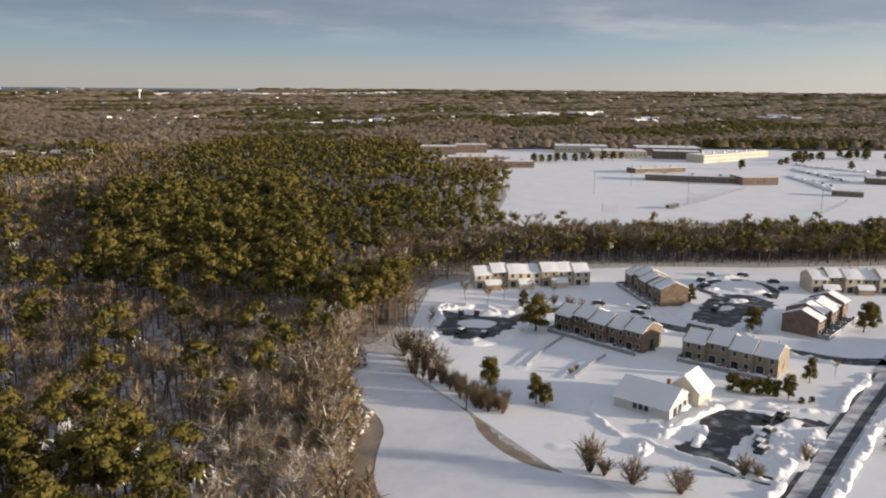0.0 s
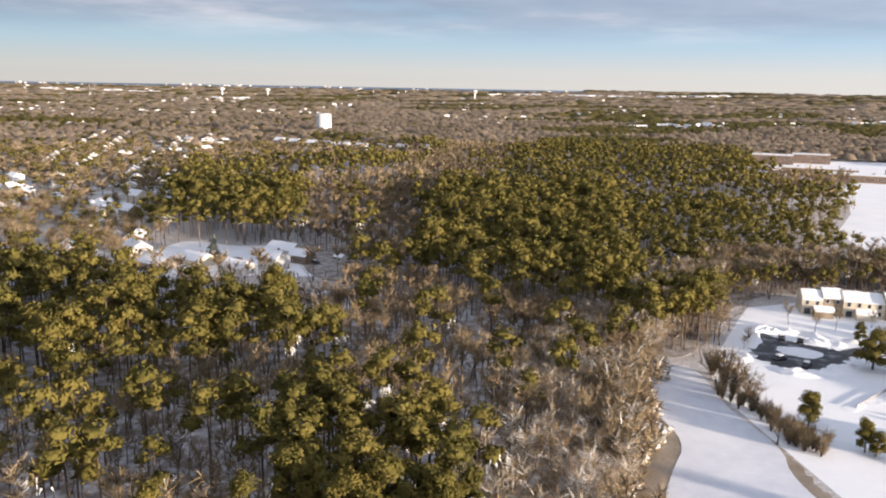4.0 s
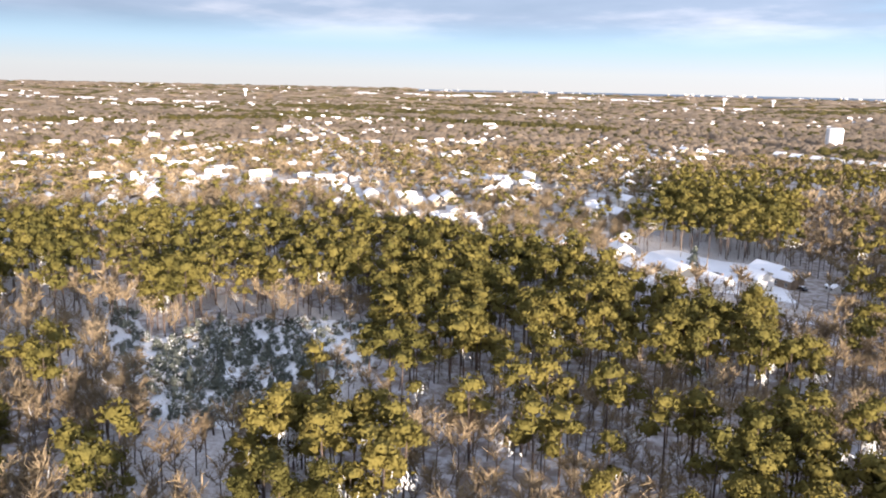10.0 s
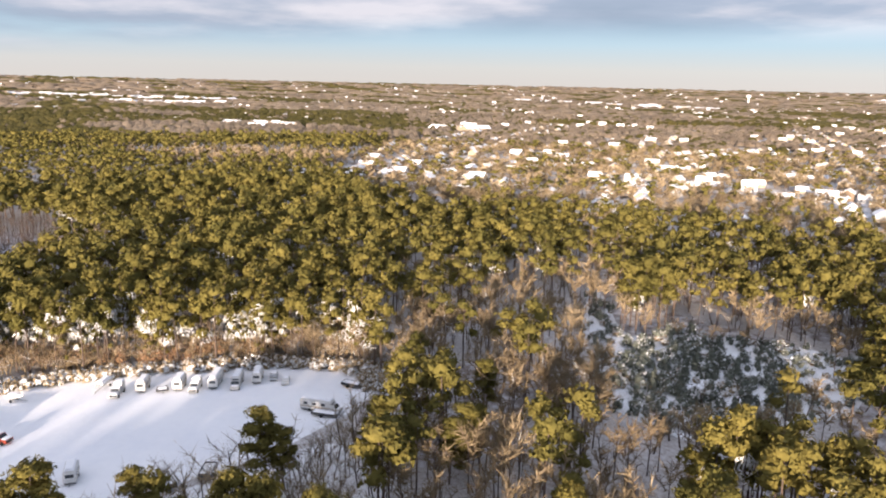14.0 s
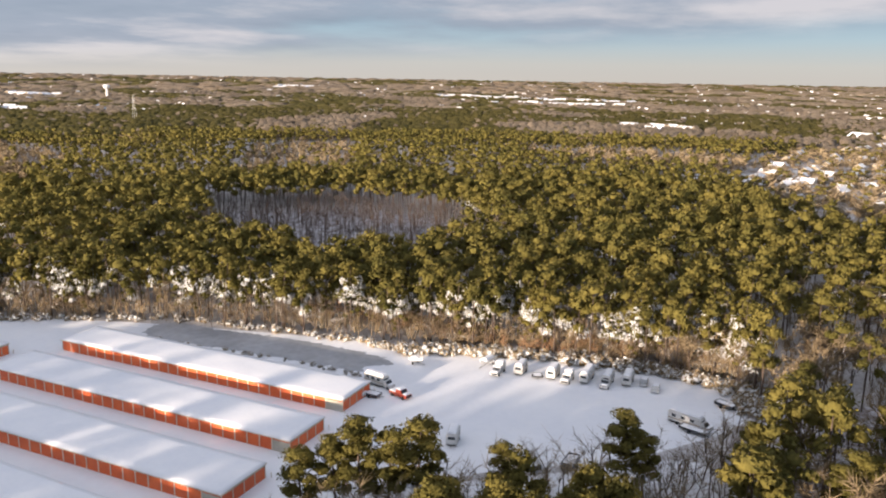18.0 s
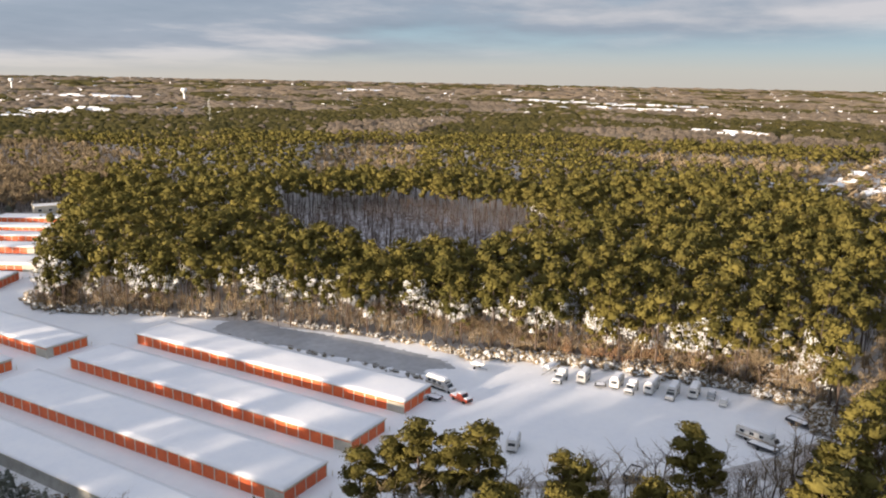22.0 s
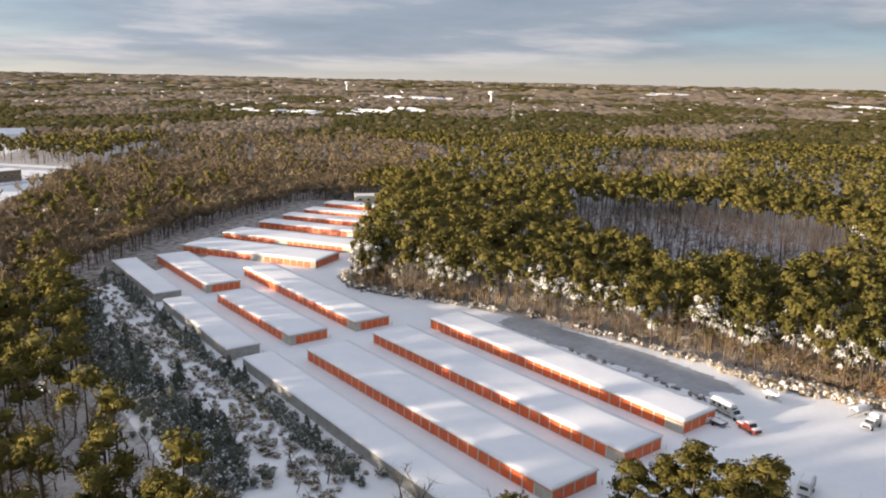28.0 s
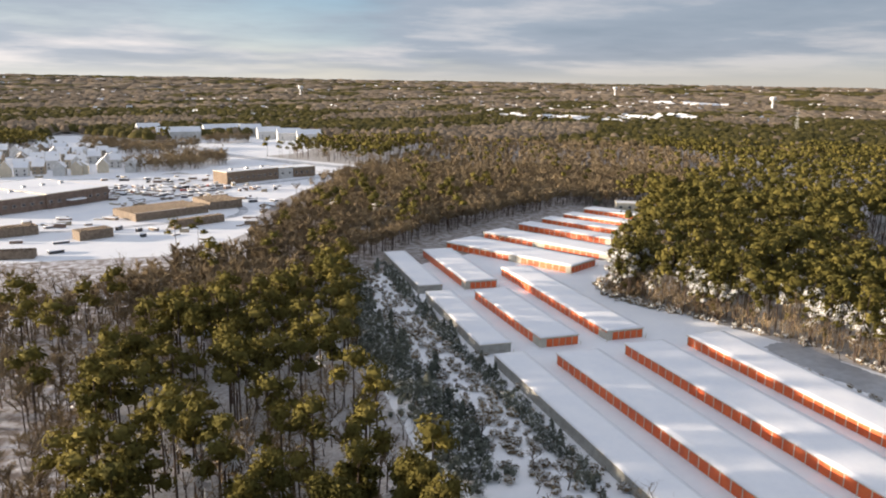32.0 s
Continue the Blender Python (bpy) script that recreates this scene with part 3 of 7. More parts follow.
def tufts(rng, centre, radii, count, size, snow):
    """Small leaf-like triangles over the outside of one clump; snow: the share that is white."""
    d = unit(rng.normal(size=(count, 3)))
    d[:, 2] = np.where(d[:, 2] < -0.45, -d[:, 2], d[:, 2])
    p = centre + d * radii * rng.uniform(0.7, 1.3, (count, 1))
    n = unit(d + rng.normal(size=(count, 3)) * 0.6)
    a = unit(np.cross(n, rng.normal(size=(count, 3))))
    b = np.cross(n, a)
    s = size * rng.uniform(0.6, 1.35, (count, 1))
    v = np.stack([p + a * s, p + (-0.5 * a + 0.87 * b) * s, p + (-0.5 * a - 0.87 * b) * s], 1).reshape(-1, 3)
    t = np.arange(count * 3).reshape(-1, 3)
    side = unit(rng.normal(size=3) * (1, 1, 0.2))
    white = np.where((d @ side - 0.3 * d[:, 2] > 1.0 - 1.6 * snow) & (rng.uniform(size=count) < 0.85), 1, 0)
    return v, t, white, np.repeat(unit(d + (n - d) * 0.6), 3, 0)


def drapes(rng, centre, radii, count, wide=1.0, turn=None):
    """Snow hanging in short slivers over the boughs of one clump."""
    turn = rng.uniform(0, 6.3) if turn is None else turn
    a = turn + rng.normal(size=count) * 0.7
    f = rng.uniform(-0.5, 0.75, count)
    c = np.sqrt(1 - f * f)
    d = np.stack([c * np.cos(a), c * np.sin(a), f], -1)
    p = centre + d * radii * rng.uniform(1.0, 1.2, (count, 1))
    down = unit(np.stack([np.cos(a) * 0.6, np.sin(a) * 0.6, np.full(count, -0.9)], -1) + rng.normal(size=(count, 3)) * 0.3)
    side = unit(np.cross(d, down)) * rng.uniform(0.07, 0.17, (count, 1)) * wide
    long = down * rng.uniform(0.4, 1.1, (count, 1)) * wide
    v = np.stack([p - side, p + long, p + side], 1).reshape(-1, 3)
    return v, np.arange(count * 3).reshape(-1, 3), np.ones(count, int), np.repeat(d, 3, 0)


GOLD = (1 + 5 ** 0.5) / 2
TWENTY_V = unit(np.array([(-1, GOLD, 0), (1, GOLD, 0), (-1, -GOLD, 0), (1, -GOLD, 0), (0, -1, GOLD), (0, 1, GOLD), (0, -1, -GOLD), (0, 1, -GOLD), (GOLD, 0, -1), (GOLD, 0, 1), (-GOLD, 0, -1), (-GOLD, 0, 1)]))
TWENTY_T = np.array([(0, 11, 5), (0, 5, 1), (0, 1, 7), (0, 7, 10), (0, 10, 11), (1, 5, 9), (5, 11, 4), (11, 10, 2), (10, 7, 6), (7, 1, 8), (3, 9, 4), (3, 4, 2), (3, 2, 6), (3, 6, 8), (3, 8, 9), (4, 9, 5), (2, 4, 11), (6, 2, 10), (8, 6, 7), (9, 8, 1)])


def split_faces(v, t):
    """Cuts each triangle of a ball into four."""
    v, seen, out = [tuple(p) for p in v], {}, []

    def middle(i, j):
        key = (min(i, j), max(i, j))
        if key not in seen:
            m = (np.array(v[i]) + np.array(v[j])) / 2
            v.append(tuple(m / np.linalg.norm(m)))
            seen[key] = len(v) - 1
        return seen[key]

    for a, b, c in t:
        d, e, f = middle(a, b), middle(b, c), middle(c, a)
        out += [(a, d, f), (b, e, d), (c, f, e), (d, e, f)]
    return np.array(v), np.array(out)


EIGHTY_V, EIGHTY_T = split_faces(TWENTY_V, TWENTY_T)
BALLS = {20: (TWENTY_V, TWENTY_T), 80: (EIGHTY_V, EIGHTY_T)}


def core(rng, centre, radii, capped=False):
    """The dense inside of a clump: a rounded, slightly uneven lump; capped: snow lies on its top."""
    v, t = BALLS[20]
    p = v * rng.uniform(0.7, 1.2, (len(v), 1))
    white = np.where(p[t].mean(1)[:, 2] > 0.32, 1, 0) if capped else np.zeros(len(t), int)
    return centre + p * radii, t, white, unit(v + rng.normal(size=v.shape) * 0.3)


def pole(points, radii, sides=5):
    """A tapered stem along points, as triangles."""
    v, t = [], []
    points = np.asarray(points, float)
    for i, p in enumerate(points):
        way = unit(points[min(i + 1, len(points) - 1)] - points[max(i - 1, 0)])
        a = unit(np.cross(way, (0.3, 0.9, 0.2)))
        b = np.cross(way, a)
        for k in range(sides):
            c = 2 * np.pi * k / sides
            v.append(p + radii[i] * (a * np.cos(c) + b * np.sin(c)))
    for i in range(len(points) - 1):
        for k in range(sides):
            p, q = i * sides + k, i * sides + (k + 1) % sides
            t += [(p, q, q + sides), (p, q + sides, p + sides)]
    return np.array(v), np.array(t)


def joined(pieces):
    """Sets of points, triangles, slots and, for foliage, soft normals (none: as the faces lie)."""
    vs, ts, ms, ns, base = [], [], [], [], 0
    for v, t, m, *n in pieces:
        vs.append(v), ts.append(t + base), ms.append(np.broadcast_to(m, len(t)))
        ns.append(n[0] if n else np.zeros_like(v))
        base += len(v)
    return np.concatenate(vs), np.concatenate(ts), np.concatenate(ms), np.concatenate(ns)


def foliage(rng, centre, radii, detail, lobes, sprays, size):
    """One mass of a crown: a lobed, flat-bottomed cushion of needles, and sprays that stand out from it."""
    radii = np.asarray(radii, float)
    way = unit(rng.normal(size=(lobes, 3)) + (0, 0, 0.3))
    lift = rng.uniform(0.75, 1.1, lobes)

    def skin(d):
        r = 0.66 + 0.42 * (np.exp((d @ way.T - 1) * 0.75 * lobes) * lift).max(1)
        p = d * r[:, None]
        p[:, 2] = np.where(p[:, 2] < -0.3, -0.3 + (p[:, 2] + 0.3) * 0.4, p[:, 2])
        return p * radii

    v, t = BALLS[detail]
    p = skin(v) * 0.66 * rng.uniform(0.8, 1.15, (len(v), 1))
    bits = [(centre + p, t, np.zeros(len(t), int), unit(v + rng.normal(size=v.shape) * 0.4))]
    d = unit(rng.normal(size=(sprays, 3)))
    d[:, 2] = np.where(d[:, 2] < -0.5, -d[:, 2], d[:, 2])
    q = skin(d) * rng.uniform(0.5, 1.1, (sprays, 1)) ** 0.6
    flat = unit(d + rng.normal(size=d.shape) * 0.7)
    a = unit(np.cross(flat, rng.normal(size=d.shape)))
    b = np.cross(flat, a)
    s = size * rng.uniform(0.55, 1.4, (sprays, 1))
    w = np.stack([q + a * s * 1.25, q + (-0.5 * a + 0.6 * b) * s, q + (-0.5 * a - 0.6 * b) * s], 1).reshape(-1, 3)
    bits.append((centre + w, np.arange(sprays * 3).reshape(-1, 3), np.zeros(sprays, int), np.repeat(unit(0.6 * d + 0.45 * flat + rng.normal(size=d.shape) * 0.25), 3, 0)))
    return bits


def pine_shape(seed, height, masses, sprays, size, snow, limbs=5, low=0.5, spread=1.0, detail=80, lobes=8, fine=True):
    """A pitch pine: bare stem, then a broad domed crown of a few joined masses of needles. Returns stem and crown; slots: bark / needles, snow."""
    rng = np.random.default_rng(seed)
    lean = rng.normal(size=2) * 0.35
    stem = [(0, 0, -0.3), (lean[0] * 0.3, lean[1] * 0.3, height * 0.35), (lean[0], lean[1], height * 0.7), (lean[0] * 1.3, lean[1] * 1.3, height * 0.92)]
    wood = [(*pole(stem if fine else [stem[0], stem[3]], [0.22, 0.18, 0.12, 0.04] if fine else [0.22, 0.06], 5 if fine else 3), 0)]
    crown = []
    snow_side, first = rng.uniform(0, 6.3), rng.uniform(0, 6.3)
    for k in range(masses):
        f = k / max(masses - 1, 1)
        z = height * (0.86 - (0.86 - low) * f)
        grow = (1.0 if masses < 5 else 0.78) * spread
        reach = 0.3 if k == 0 else grow * rng.uniform(1.5, 2.5) * (0.75 + 0.45 * f)
        turn = first + k * 2.4 + rng.uniform(-0.4, 0.4)
        c = np.array([lean[0] + reach * math.cos(turn), lean[1] + reach * math.sin(turn), z])
        r = np.array([1.0, 1.0, 0.82]) * rng.uniform(0.88, 1.14, 3) * grow * (2.7 if k == 0 else rng.uniform(1.7, 2.4))
        crown += foliage(rng, c, r, detail, lobes, sprays, size)
        if rng.uniform() < snow * 2.2 * f:
            crown.append(drapes(rng, c - (0, 0, 0.2 * r[2]), r * 1.0, int(30 + 60 * snow), turn=snow_side))
        if fine and k and k <= limbs * 2:
            wood.append((*pole([(lean[0] * 0.7, lean[1] * 0.7, z - 1.2), tuple(c - (0, 0, 0.2))], [0.1, 0.04], 3), 0))
    for k in range(limbs):
        z, turn = height * rng.uniform(0.1, max(low - 0.08, 0.15)), rng.uniform(0, 6.3)
        reach = rng.uniform(0.6, 1.8)
        wood.append((*pole([(0, 0, z), (reach * math.cos(turn), reach * math.sin(turn), z + 0.1)], [0.05, 0.02], 3), 0))
    return joined(wood), joined(crown)


def edge_pine_shape(seed, height, snow):
    """A slender pine at the edge of open land: branched far down, its low boughs hung with snow."""
    rng = np.random.default_rng(seed)
    lean = rng.normal(size=2) * 0.25
    wood = [(*pole([(0, 0, -0.3), (lean[0], lean[1], height * 0.55), (lean[0] * 1.3, lean[1] * 1.3, height * 0.96)], [0.24, 0.17, 0.04], 5), 0)]
    crown = []
    levels = 11
    for k in range(levels):
        f = k / (levels - 1)
        z = height * (0.18 + 0.77 * f)
        reach = (0.5 + 1.9 * math.sin(math.pi * (0.28 + 0.68 * f))) * rng.uniform(0.75, 1.1)
        for b in range(1 if k == levels - 1 else 2 if f < 0.3 else 3):
            if f < 0.4 and rng.uniform() < 0.5:
                continue
            turn = b * 2.1 + k * 1.3 + rng.uniform(-0.5, 0.5)
            out = 0.1 if k == levels - 1 else reach
            c = np.array([lean[0] * f + out * math.cos(turn), lean[1] * f + out * math.sin(turn), z + rng.uniform(-0.5, 0.5)])
            r = np.array([1.0, 1.0, 0.8]) * rng.uniform(0.7, 1.15) * (0.7 + 0.45 * math.sin(math.pi * f))
            crown += foliage(rng, c, r * 1.2, 20, 4, 40, 0.3)
            if f < 0.8 and rng.uniform() < snow * (0.6 if f < 0.3 else 1.0):
                crown.append(drapes(rng, c, r * (1.25 if f < 0.3 else 1.42), 30 if f < 0.3 else 46, 0.75, turn))
            wood.append((*pole([(lean[0] * f, lean[1] * f, z), tuple(c)], [0.06, 0.02], 3), 0))
    return joined(wood), joined(crown)


def bare_shape(seed, height, limbs, twigs, width, snow=0.0):
    """A leafless broadleaf: forked limbs and a haze of fine twigs as thin slivers."""
    rng = np.random.default_rng(seed)
    top = np.array([rng.normal() * 0.6, rng.normal() * 0.6, height * 0.8])
    wood = [(*pole([(0, 0, -0.3), top * (0.5, 0.5, 0.45), top], [0.17, 0.12, 0.03], 4), 0)]
    fine = []
    for k in range(limbs):
        f = rng.uniform(0.38, 0.78)
        turn = k * 2.4 + rng.uniform(-0.5, 0.5)
        start = top * f
        reach = rng.uniform(1.6, 3.6) * (1.4 - f)
        tip = start + np.array([reach * math.cos(turn), reach * math.sin(turn), rng.uniform(1.8, 4.2)])
        wood.append((*pole([start, (start + tip) / 2 + rng.normal(size=3) * 0.15, tip], [0.075, 0.05, 0.02], 3), 0))
        m = twigs // limbs
        s = start + (tip - start) * rng.uniform(0.15, 1.0, (m, 1))
        d = unit(rng.normal(size=(m, 3)) * (0.8, 0.8, 0.5) + (0.45 * math.cos(turn), 0.45 * math.sin(turn), 0.75))
        e = s + d * rng.uniform(1.1, 3.0, (m, 1))
        side = unit(np.cross(d, rng.normal(size=(m, 3)))) * width
        v = np.stack([s - side, s + side, e], 1).reshape(-1, 3)
        fine.append((v, np.arange(m * 3).reshape(-1, 3), np.where(rng.uniform(size=m) < snow, 1, 0)))
    return joined(wood), joined(fine)


def juniper_shape(seed, height, count, size, snow):
    """A narrow, ragged evergreen cone."""
    rng = np.random.default_rng(seed)
    crown = []
    for k in range(7):
        f = k / 6
        r = (0.25 + 0.85 * (1 - f)) * height * 0.27
        c = np.array([rng.normal() * 0.12, rng.normal() * 0.12, height * (0.12 + 0.8 * f)])
        crown.append(core(rng, c, np.array([r, r, height * 0.11])))
        crown.append(tufts(rng, c, np.array([r, r, height * 0.12]) * 1.15, count, size, snow))
    return joined([(*pole([(0, 0, -0.2), (0, 0, height * 0.5)], [0.10, 0.04], 4), 0)]), joined(crown)


def lump_shape(seed, sides, snow=0.0):
    """A far crown, one wide and one high: an uneven dome of a few facets."""
    rng = np.random.default_rng(seed)
    v = [(0, 0, rng.uniform(0.9, 1.05))]
    for z, r in ((0.80, 0.34), (0.30, 0.52)):
        for k in range(sides):
            a = 2 * math.pi * (k + rng.uniform(-0.25, 0.25)) / sides
            s = r * rng.uniform(0.75, 1.2)
            v.append((s * math.cos(a), s * math.sin(a), z * rng.uniform(0.85, 1.15)))
    t = []
    for k in range(sides):
        j = (k + 1) % sides
        t += [(0, 1 + k, 1 + j), (1 + k, 1 + sides + k, 1 + sides + j), (1 + k, 1 + sides + j, 1 + j)]
    t, v = np.array(t), np.array(v)
    return v, t, np.where(rng.uniform(size=len(t)) < snow, 1, 0), unit(v * (0.9, 0.9, 0.7) + (0, 0, 0.45))


def fuzzy(seed, m=27, thin=0.52):
    """A far leafless tree: a thin stem under a brown haze of twigs."""
    rng = np.random.default_rng(seed)
    bits = [(*pole([(0, 0, -0.3), (0, 0, 9.0)], [0.2, 0.1], 3), 2)]
    s = np.array([0, 0, 7.0]) + rng.normal(size=(m, 3)) * (1.2, 1.2, 1.9)
    d = unit(rng.normal(size=(m, 3)) * (1, 1, 0.6) + (0, 0, 0.6))
    side = unit(np.cross(d, rng.normal(size=(m, 3)))) * thin
    v = np.stack([s - side, s + side, s + d * rng.uniform(3.0, 5.5, (m, 1))], 1).reshape(-1, 3)
    bits.append((v, np.arange(m * 3).reshape(-1, 3), 0))
    return joined(bits)


def scattered(name, shapes, pick, x, y, z, turn, wide, high, mats, label, category):
    """Many copies of a few shapes, joined into one object."""
    pieces = []
    for k, (v, t, m, *soft) in enumerate(shapes):
        s = np.where(pick == k)[0]
        if not len(s):
            continue
        c, d = np.cos(turn[s])[:, None], np.sin(turn[s])[:, None]
        px = (v[:, 0] * c - v[:, 1] * d) * wide[s][:, None] + x[s][:, None]
        py = (v[:, 0] * d + v[:, 1] * c) * wide[s][:, None] + y[s][:, None]
        pz = v[:, 2] * high[s][:, None] + z[s][:, None]
        pieces.append((np.stack([px, py, pz], -1).reshape(-1, 3), (t[None] + (np.arange(len(s)) * len(v))[:, None, None]).reshape(-1, 3), np.tile(m, len(s))))
        if soft:
            n = soft[0]
            nx, ny = n[:, 0] * c - n[:, 1] * d, n[:, 0] * d + n[:, 1] * c
            pieces[-1] += (np.stack([nx, ny, np.broadcast_to(n[:, 2], nx.shape)], -1).reshape(-1, 3),)
    if not pieces:
        return None
    v, t, m, n = joined(pieces)
    return tagged(new(name, raw_mesh(name, v, t, mats, m, normals=n)), label, category, kind="stuff")


def cover(rng, r0, r1, spacing, low=-50.0, high=192.0):
    """Uneven points over a ring sector, about one each spacing squared; angles are yaw to the left of straight ahead."""
    n = int((high - low) / 360 * math.pi * (r1 * r1 - r0 * r0) / spacing ** 2)
    r = np.sqrt(rng.uniform(r0 * r0, r1 * r1, n))
    a = np.radians(rng.uniform(low, high, n))
    x, y = -r * np.sin(a), r * np.cos(a)
    # thin out pairs that stand too close, on a coarse grid
    key = np.floor(x / (spacing * 0.8)).astype(np.int64) * 1000003 + np.floor(y / (spacing * 0.8)).astype(np.int64)
    _, keep = np.unique(key, return_index=True)
    return x[keep], y[keep]


def waves(x, y, length, seed):
    """Smooth uneven values between 0 and 1 over the plan."""
    rng = np.random.default_rng(seed)
    total = np.zeros_like(x)
    for k in range(7):
        a = rng.uniform(0, 2 * np.pi)
        s = 2 * np.pi / (length * rng.uniform(0.55, 1.8))
        total += np.sin((x * np.cos(a) + y * np.sin(a)) * s + rng.uniform(0, 6.3))
    return 0.5 + total / 7


def any_inside(x, y, outlines):
    hit = np.zeros(len(x), bool)
    for o in outlines:
        hit |= inside(x, y, o)
    return hit


def put_tree(name, shape, mats, label, category, group):
    """One tree with its parts, at the origin, to be copied."""
    (stem_v, stem_t, stem_m, _), (crown_v, crown_t, crown_m, soft) = shape
    t = thing(name, pose(0, 0, 0), label, category, group)
    for pname, v, tr, m, ms, n in (("trunk", stem_v, stem_t, stem_m, mats[0], None), ("crown", crown_v, crown_t, crown_m, mats[1], soft)):
        ob = new(pname, raw_mesh(pname, v, tr, ms, m, normals=n))
        ob.parent = t
    return t


def whole(shape):
    """Stem and crown as one set of triangles; slots: needles, snow, bark."""
    (sv, st, sm, sn), (cv, ct, cm, cn) = shape
    return joined([(cv, ct, cm, cn), (sv, st, np.full(len(st), 2), sn)])


PINE_LABEL = "tall pitch pine with a bare trunk and olive-green crown"
SNOWY_LABEL = "tall pitch pine with snow hanging on its lower branches"
BARE_LABEL = "leafless grey-brown broadleaf tree standing in snow"

PINE_HEIGHTS = (18.5, 17.0, 18.0, 18.5, 16.0, 17.5, 9.0)
PINES = [pine_shape(k, PINE_HEIGHTS[k], (5, 6, 6, 7, 5, 6, 6)[k], 240, 0.31, (0.0, 0.0, 0.3, 0.4, 0.0, 0.25, 0.05)[k], spread=(1.08, 1.1, 1.12, 1.05, 1.16, 1.1, 0.62)[k], low=(0.58, 0.56, 0.46, 0.40, 0.58, 0.52, 0.3)[k], limbs=3, detail=20, lobes=9) for k in range(7)]
# closer ones, more finely tufted
NEAR_HEIGHTS = (18.0, 17.0, 18.5, 16.5)
NEAR_PINES = [pine_shape(190 + k, NEAR_HEIGHTS[k], (7, 6, 8, 7)[k], 520, 0.25, (0.12, 0.3, 0.2, 0.1)[k], spread=(1.18, 1.1, 1.22, 1.16)[k], low=(0.46, 0.40, 0.42, 0.48)[k], limbs=5, detail=20, lobes=12) for k in range(4)]
# full old pines that stand alone before the yard
OLD_HEIGHTS = (19.0, 17.5, 18.0, 16.5)
OLD_PINES = [pine_shape(140 + k, OLD_HEIGHTS[k], (14, 13, 15, 13)[k], 340, 0.25, (0.0, 0.05, 0.0, 0.1)[k], spread=(1.0, 1.06, 0.98, 1.08)[k], low=(0.30, 0.28, 0.34, 0.24)[k], limbs=6, detail=20, lobes=9) for k in range(4)]
FAR_PINES = [pine_shape(k, PINE_HEIGHTS[k], (4, 4, 5, 5, 4, 4)[k], 84, 0.46, (0.0, 0.0, 0.3, 0.4, 0.0, 0.25)[k], spread=(1.1, 1.12, 1.1, 1.05, 1.18, 1.12)[k], low=(0.60, 0.57, 0.48, 0.44, 0.60, 0.54)[k], limbs=0, detail=20, lobes=8) for k in range(6)]
EDGE_HEIGHTS = (21.0, 19.0, 22.5, 16.5)
EDGE_PINES = [edge_pine_shape(230 + k, EDGE_HEIGHTS[k], (0.8, 0.45, 0.3, 0.7)[k]) for k in range(4)]
LEAFLESS = [bare_shape(k, (15.0, 13.5, 14.5, 12.5)[k], 7, 616, 0.03, (0.0, 0.0, 0.07, 0.0)[k]) for k in range(4)]
SAPLINGS = [bare_shape(60 + k, 5.5, 3, 45, 0.042, (0.0, 0.35, 0.0, 0.15)[k]) for k in range(4)]
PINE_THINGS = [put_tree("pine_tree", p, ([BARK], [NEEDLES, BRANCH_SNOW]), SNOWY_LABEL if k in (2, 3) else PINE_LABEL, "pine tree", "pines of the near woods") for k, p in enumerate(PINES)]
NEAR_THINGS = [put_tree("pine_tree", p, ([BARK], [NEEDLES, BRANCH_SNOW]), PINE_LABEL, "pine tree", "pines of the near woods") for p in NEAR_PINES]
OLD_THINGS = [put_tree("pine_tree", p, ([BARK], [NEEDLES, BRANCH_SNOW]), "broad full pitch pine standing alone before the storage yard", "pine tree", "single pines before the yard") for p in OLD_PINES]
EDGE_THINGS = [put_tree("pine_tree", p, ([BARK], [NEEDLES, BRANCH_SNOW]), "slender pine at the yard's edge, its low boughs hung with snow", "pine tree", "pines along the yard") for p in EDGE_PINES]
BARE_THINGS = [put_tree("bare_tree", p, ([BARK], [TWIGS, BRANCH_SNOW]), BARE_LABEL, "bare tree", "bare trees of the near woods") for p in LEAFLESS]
USED = set()


def plant(lead, x, y, turn, size, wide=1.0):
    """Stands one tree: the first of its kind where it was built, then copies."""
    m = pose(x, y, 0, 0, 0, turn) @ Matrix.Diagonal((size * wide, size * wide, size, 1))
    if lead.name not in USED:
        USED.add(lead.name)
        lead.matrix_basis = m
        return lead
    made = copy_thing(lead, pose(0, 0, 0))
    made.matrix_basis = m
    return made


# single trees that stand in front of the storage yard and about the marsh: place, height
for x, y, h, k in ((-104, -51, 19.5, 0), (-109, -43, 19.5, 1), (-106, -47, 17, 5), (-115, -30, 13.5, 4), (-131, -11, 16.5, 1), (-129, -8, 13, 0), (-138, 9, 14.5, 4), (-100, -60, 15, 5), (-103, -55, 16, 0), (-131, 26, 15.5, 1), (-127, 22, 14, 0), (-134, 29, 13, 4), (-115, 75, 16, 1), (-108, 83, 15, 0), (-109, 60, 14, 4), (-154, 127, 15, 1), (-176, 21, 14, 5), (-156, 34, 14, 0)):
    plant(OLD_THINGS[k % 4], x, y, (x * 37) % 360, h / OLD_HEIGHTS[k % 4], 1.3)
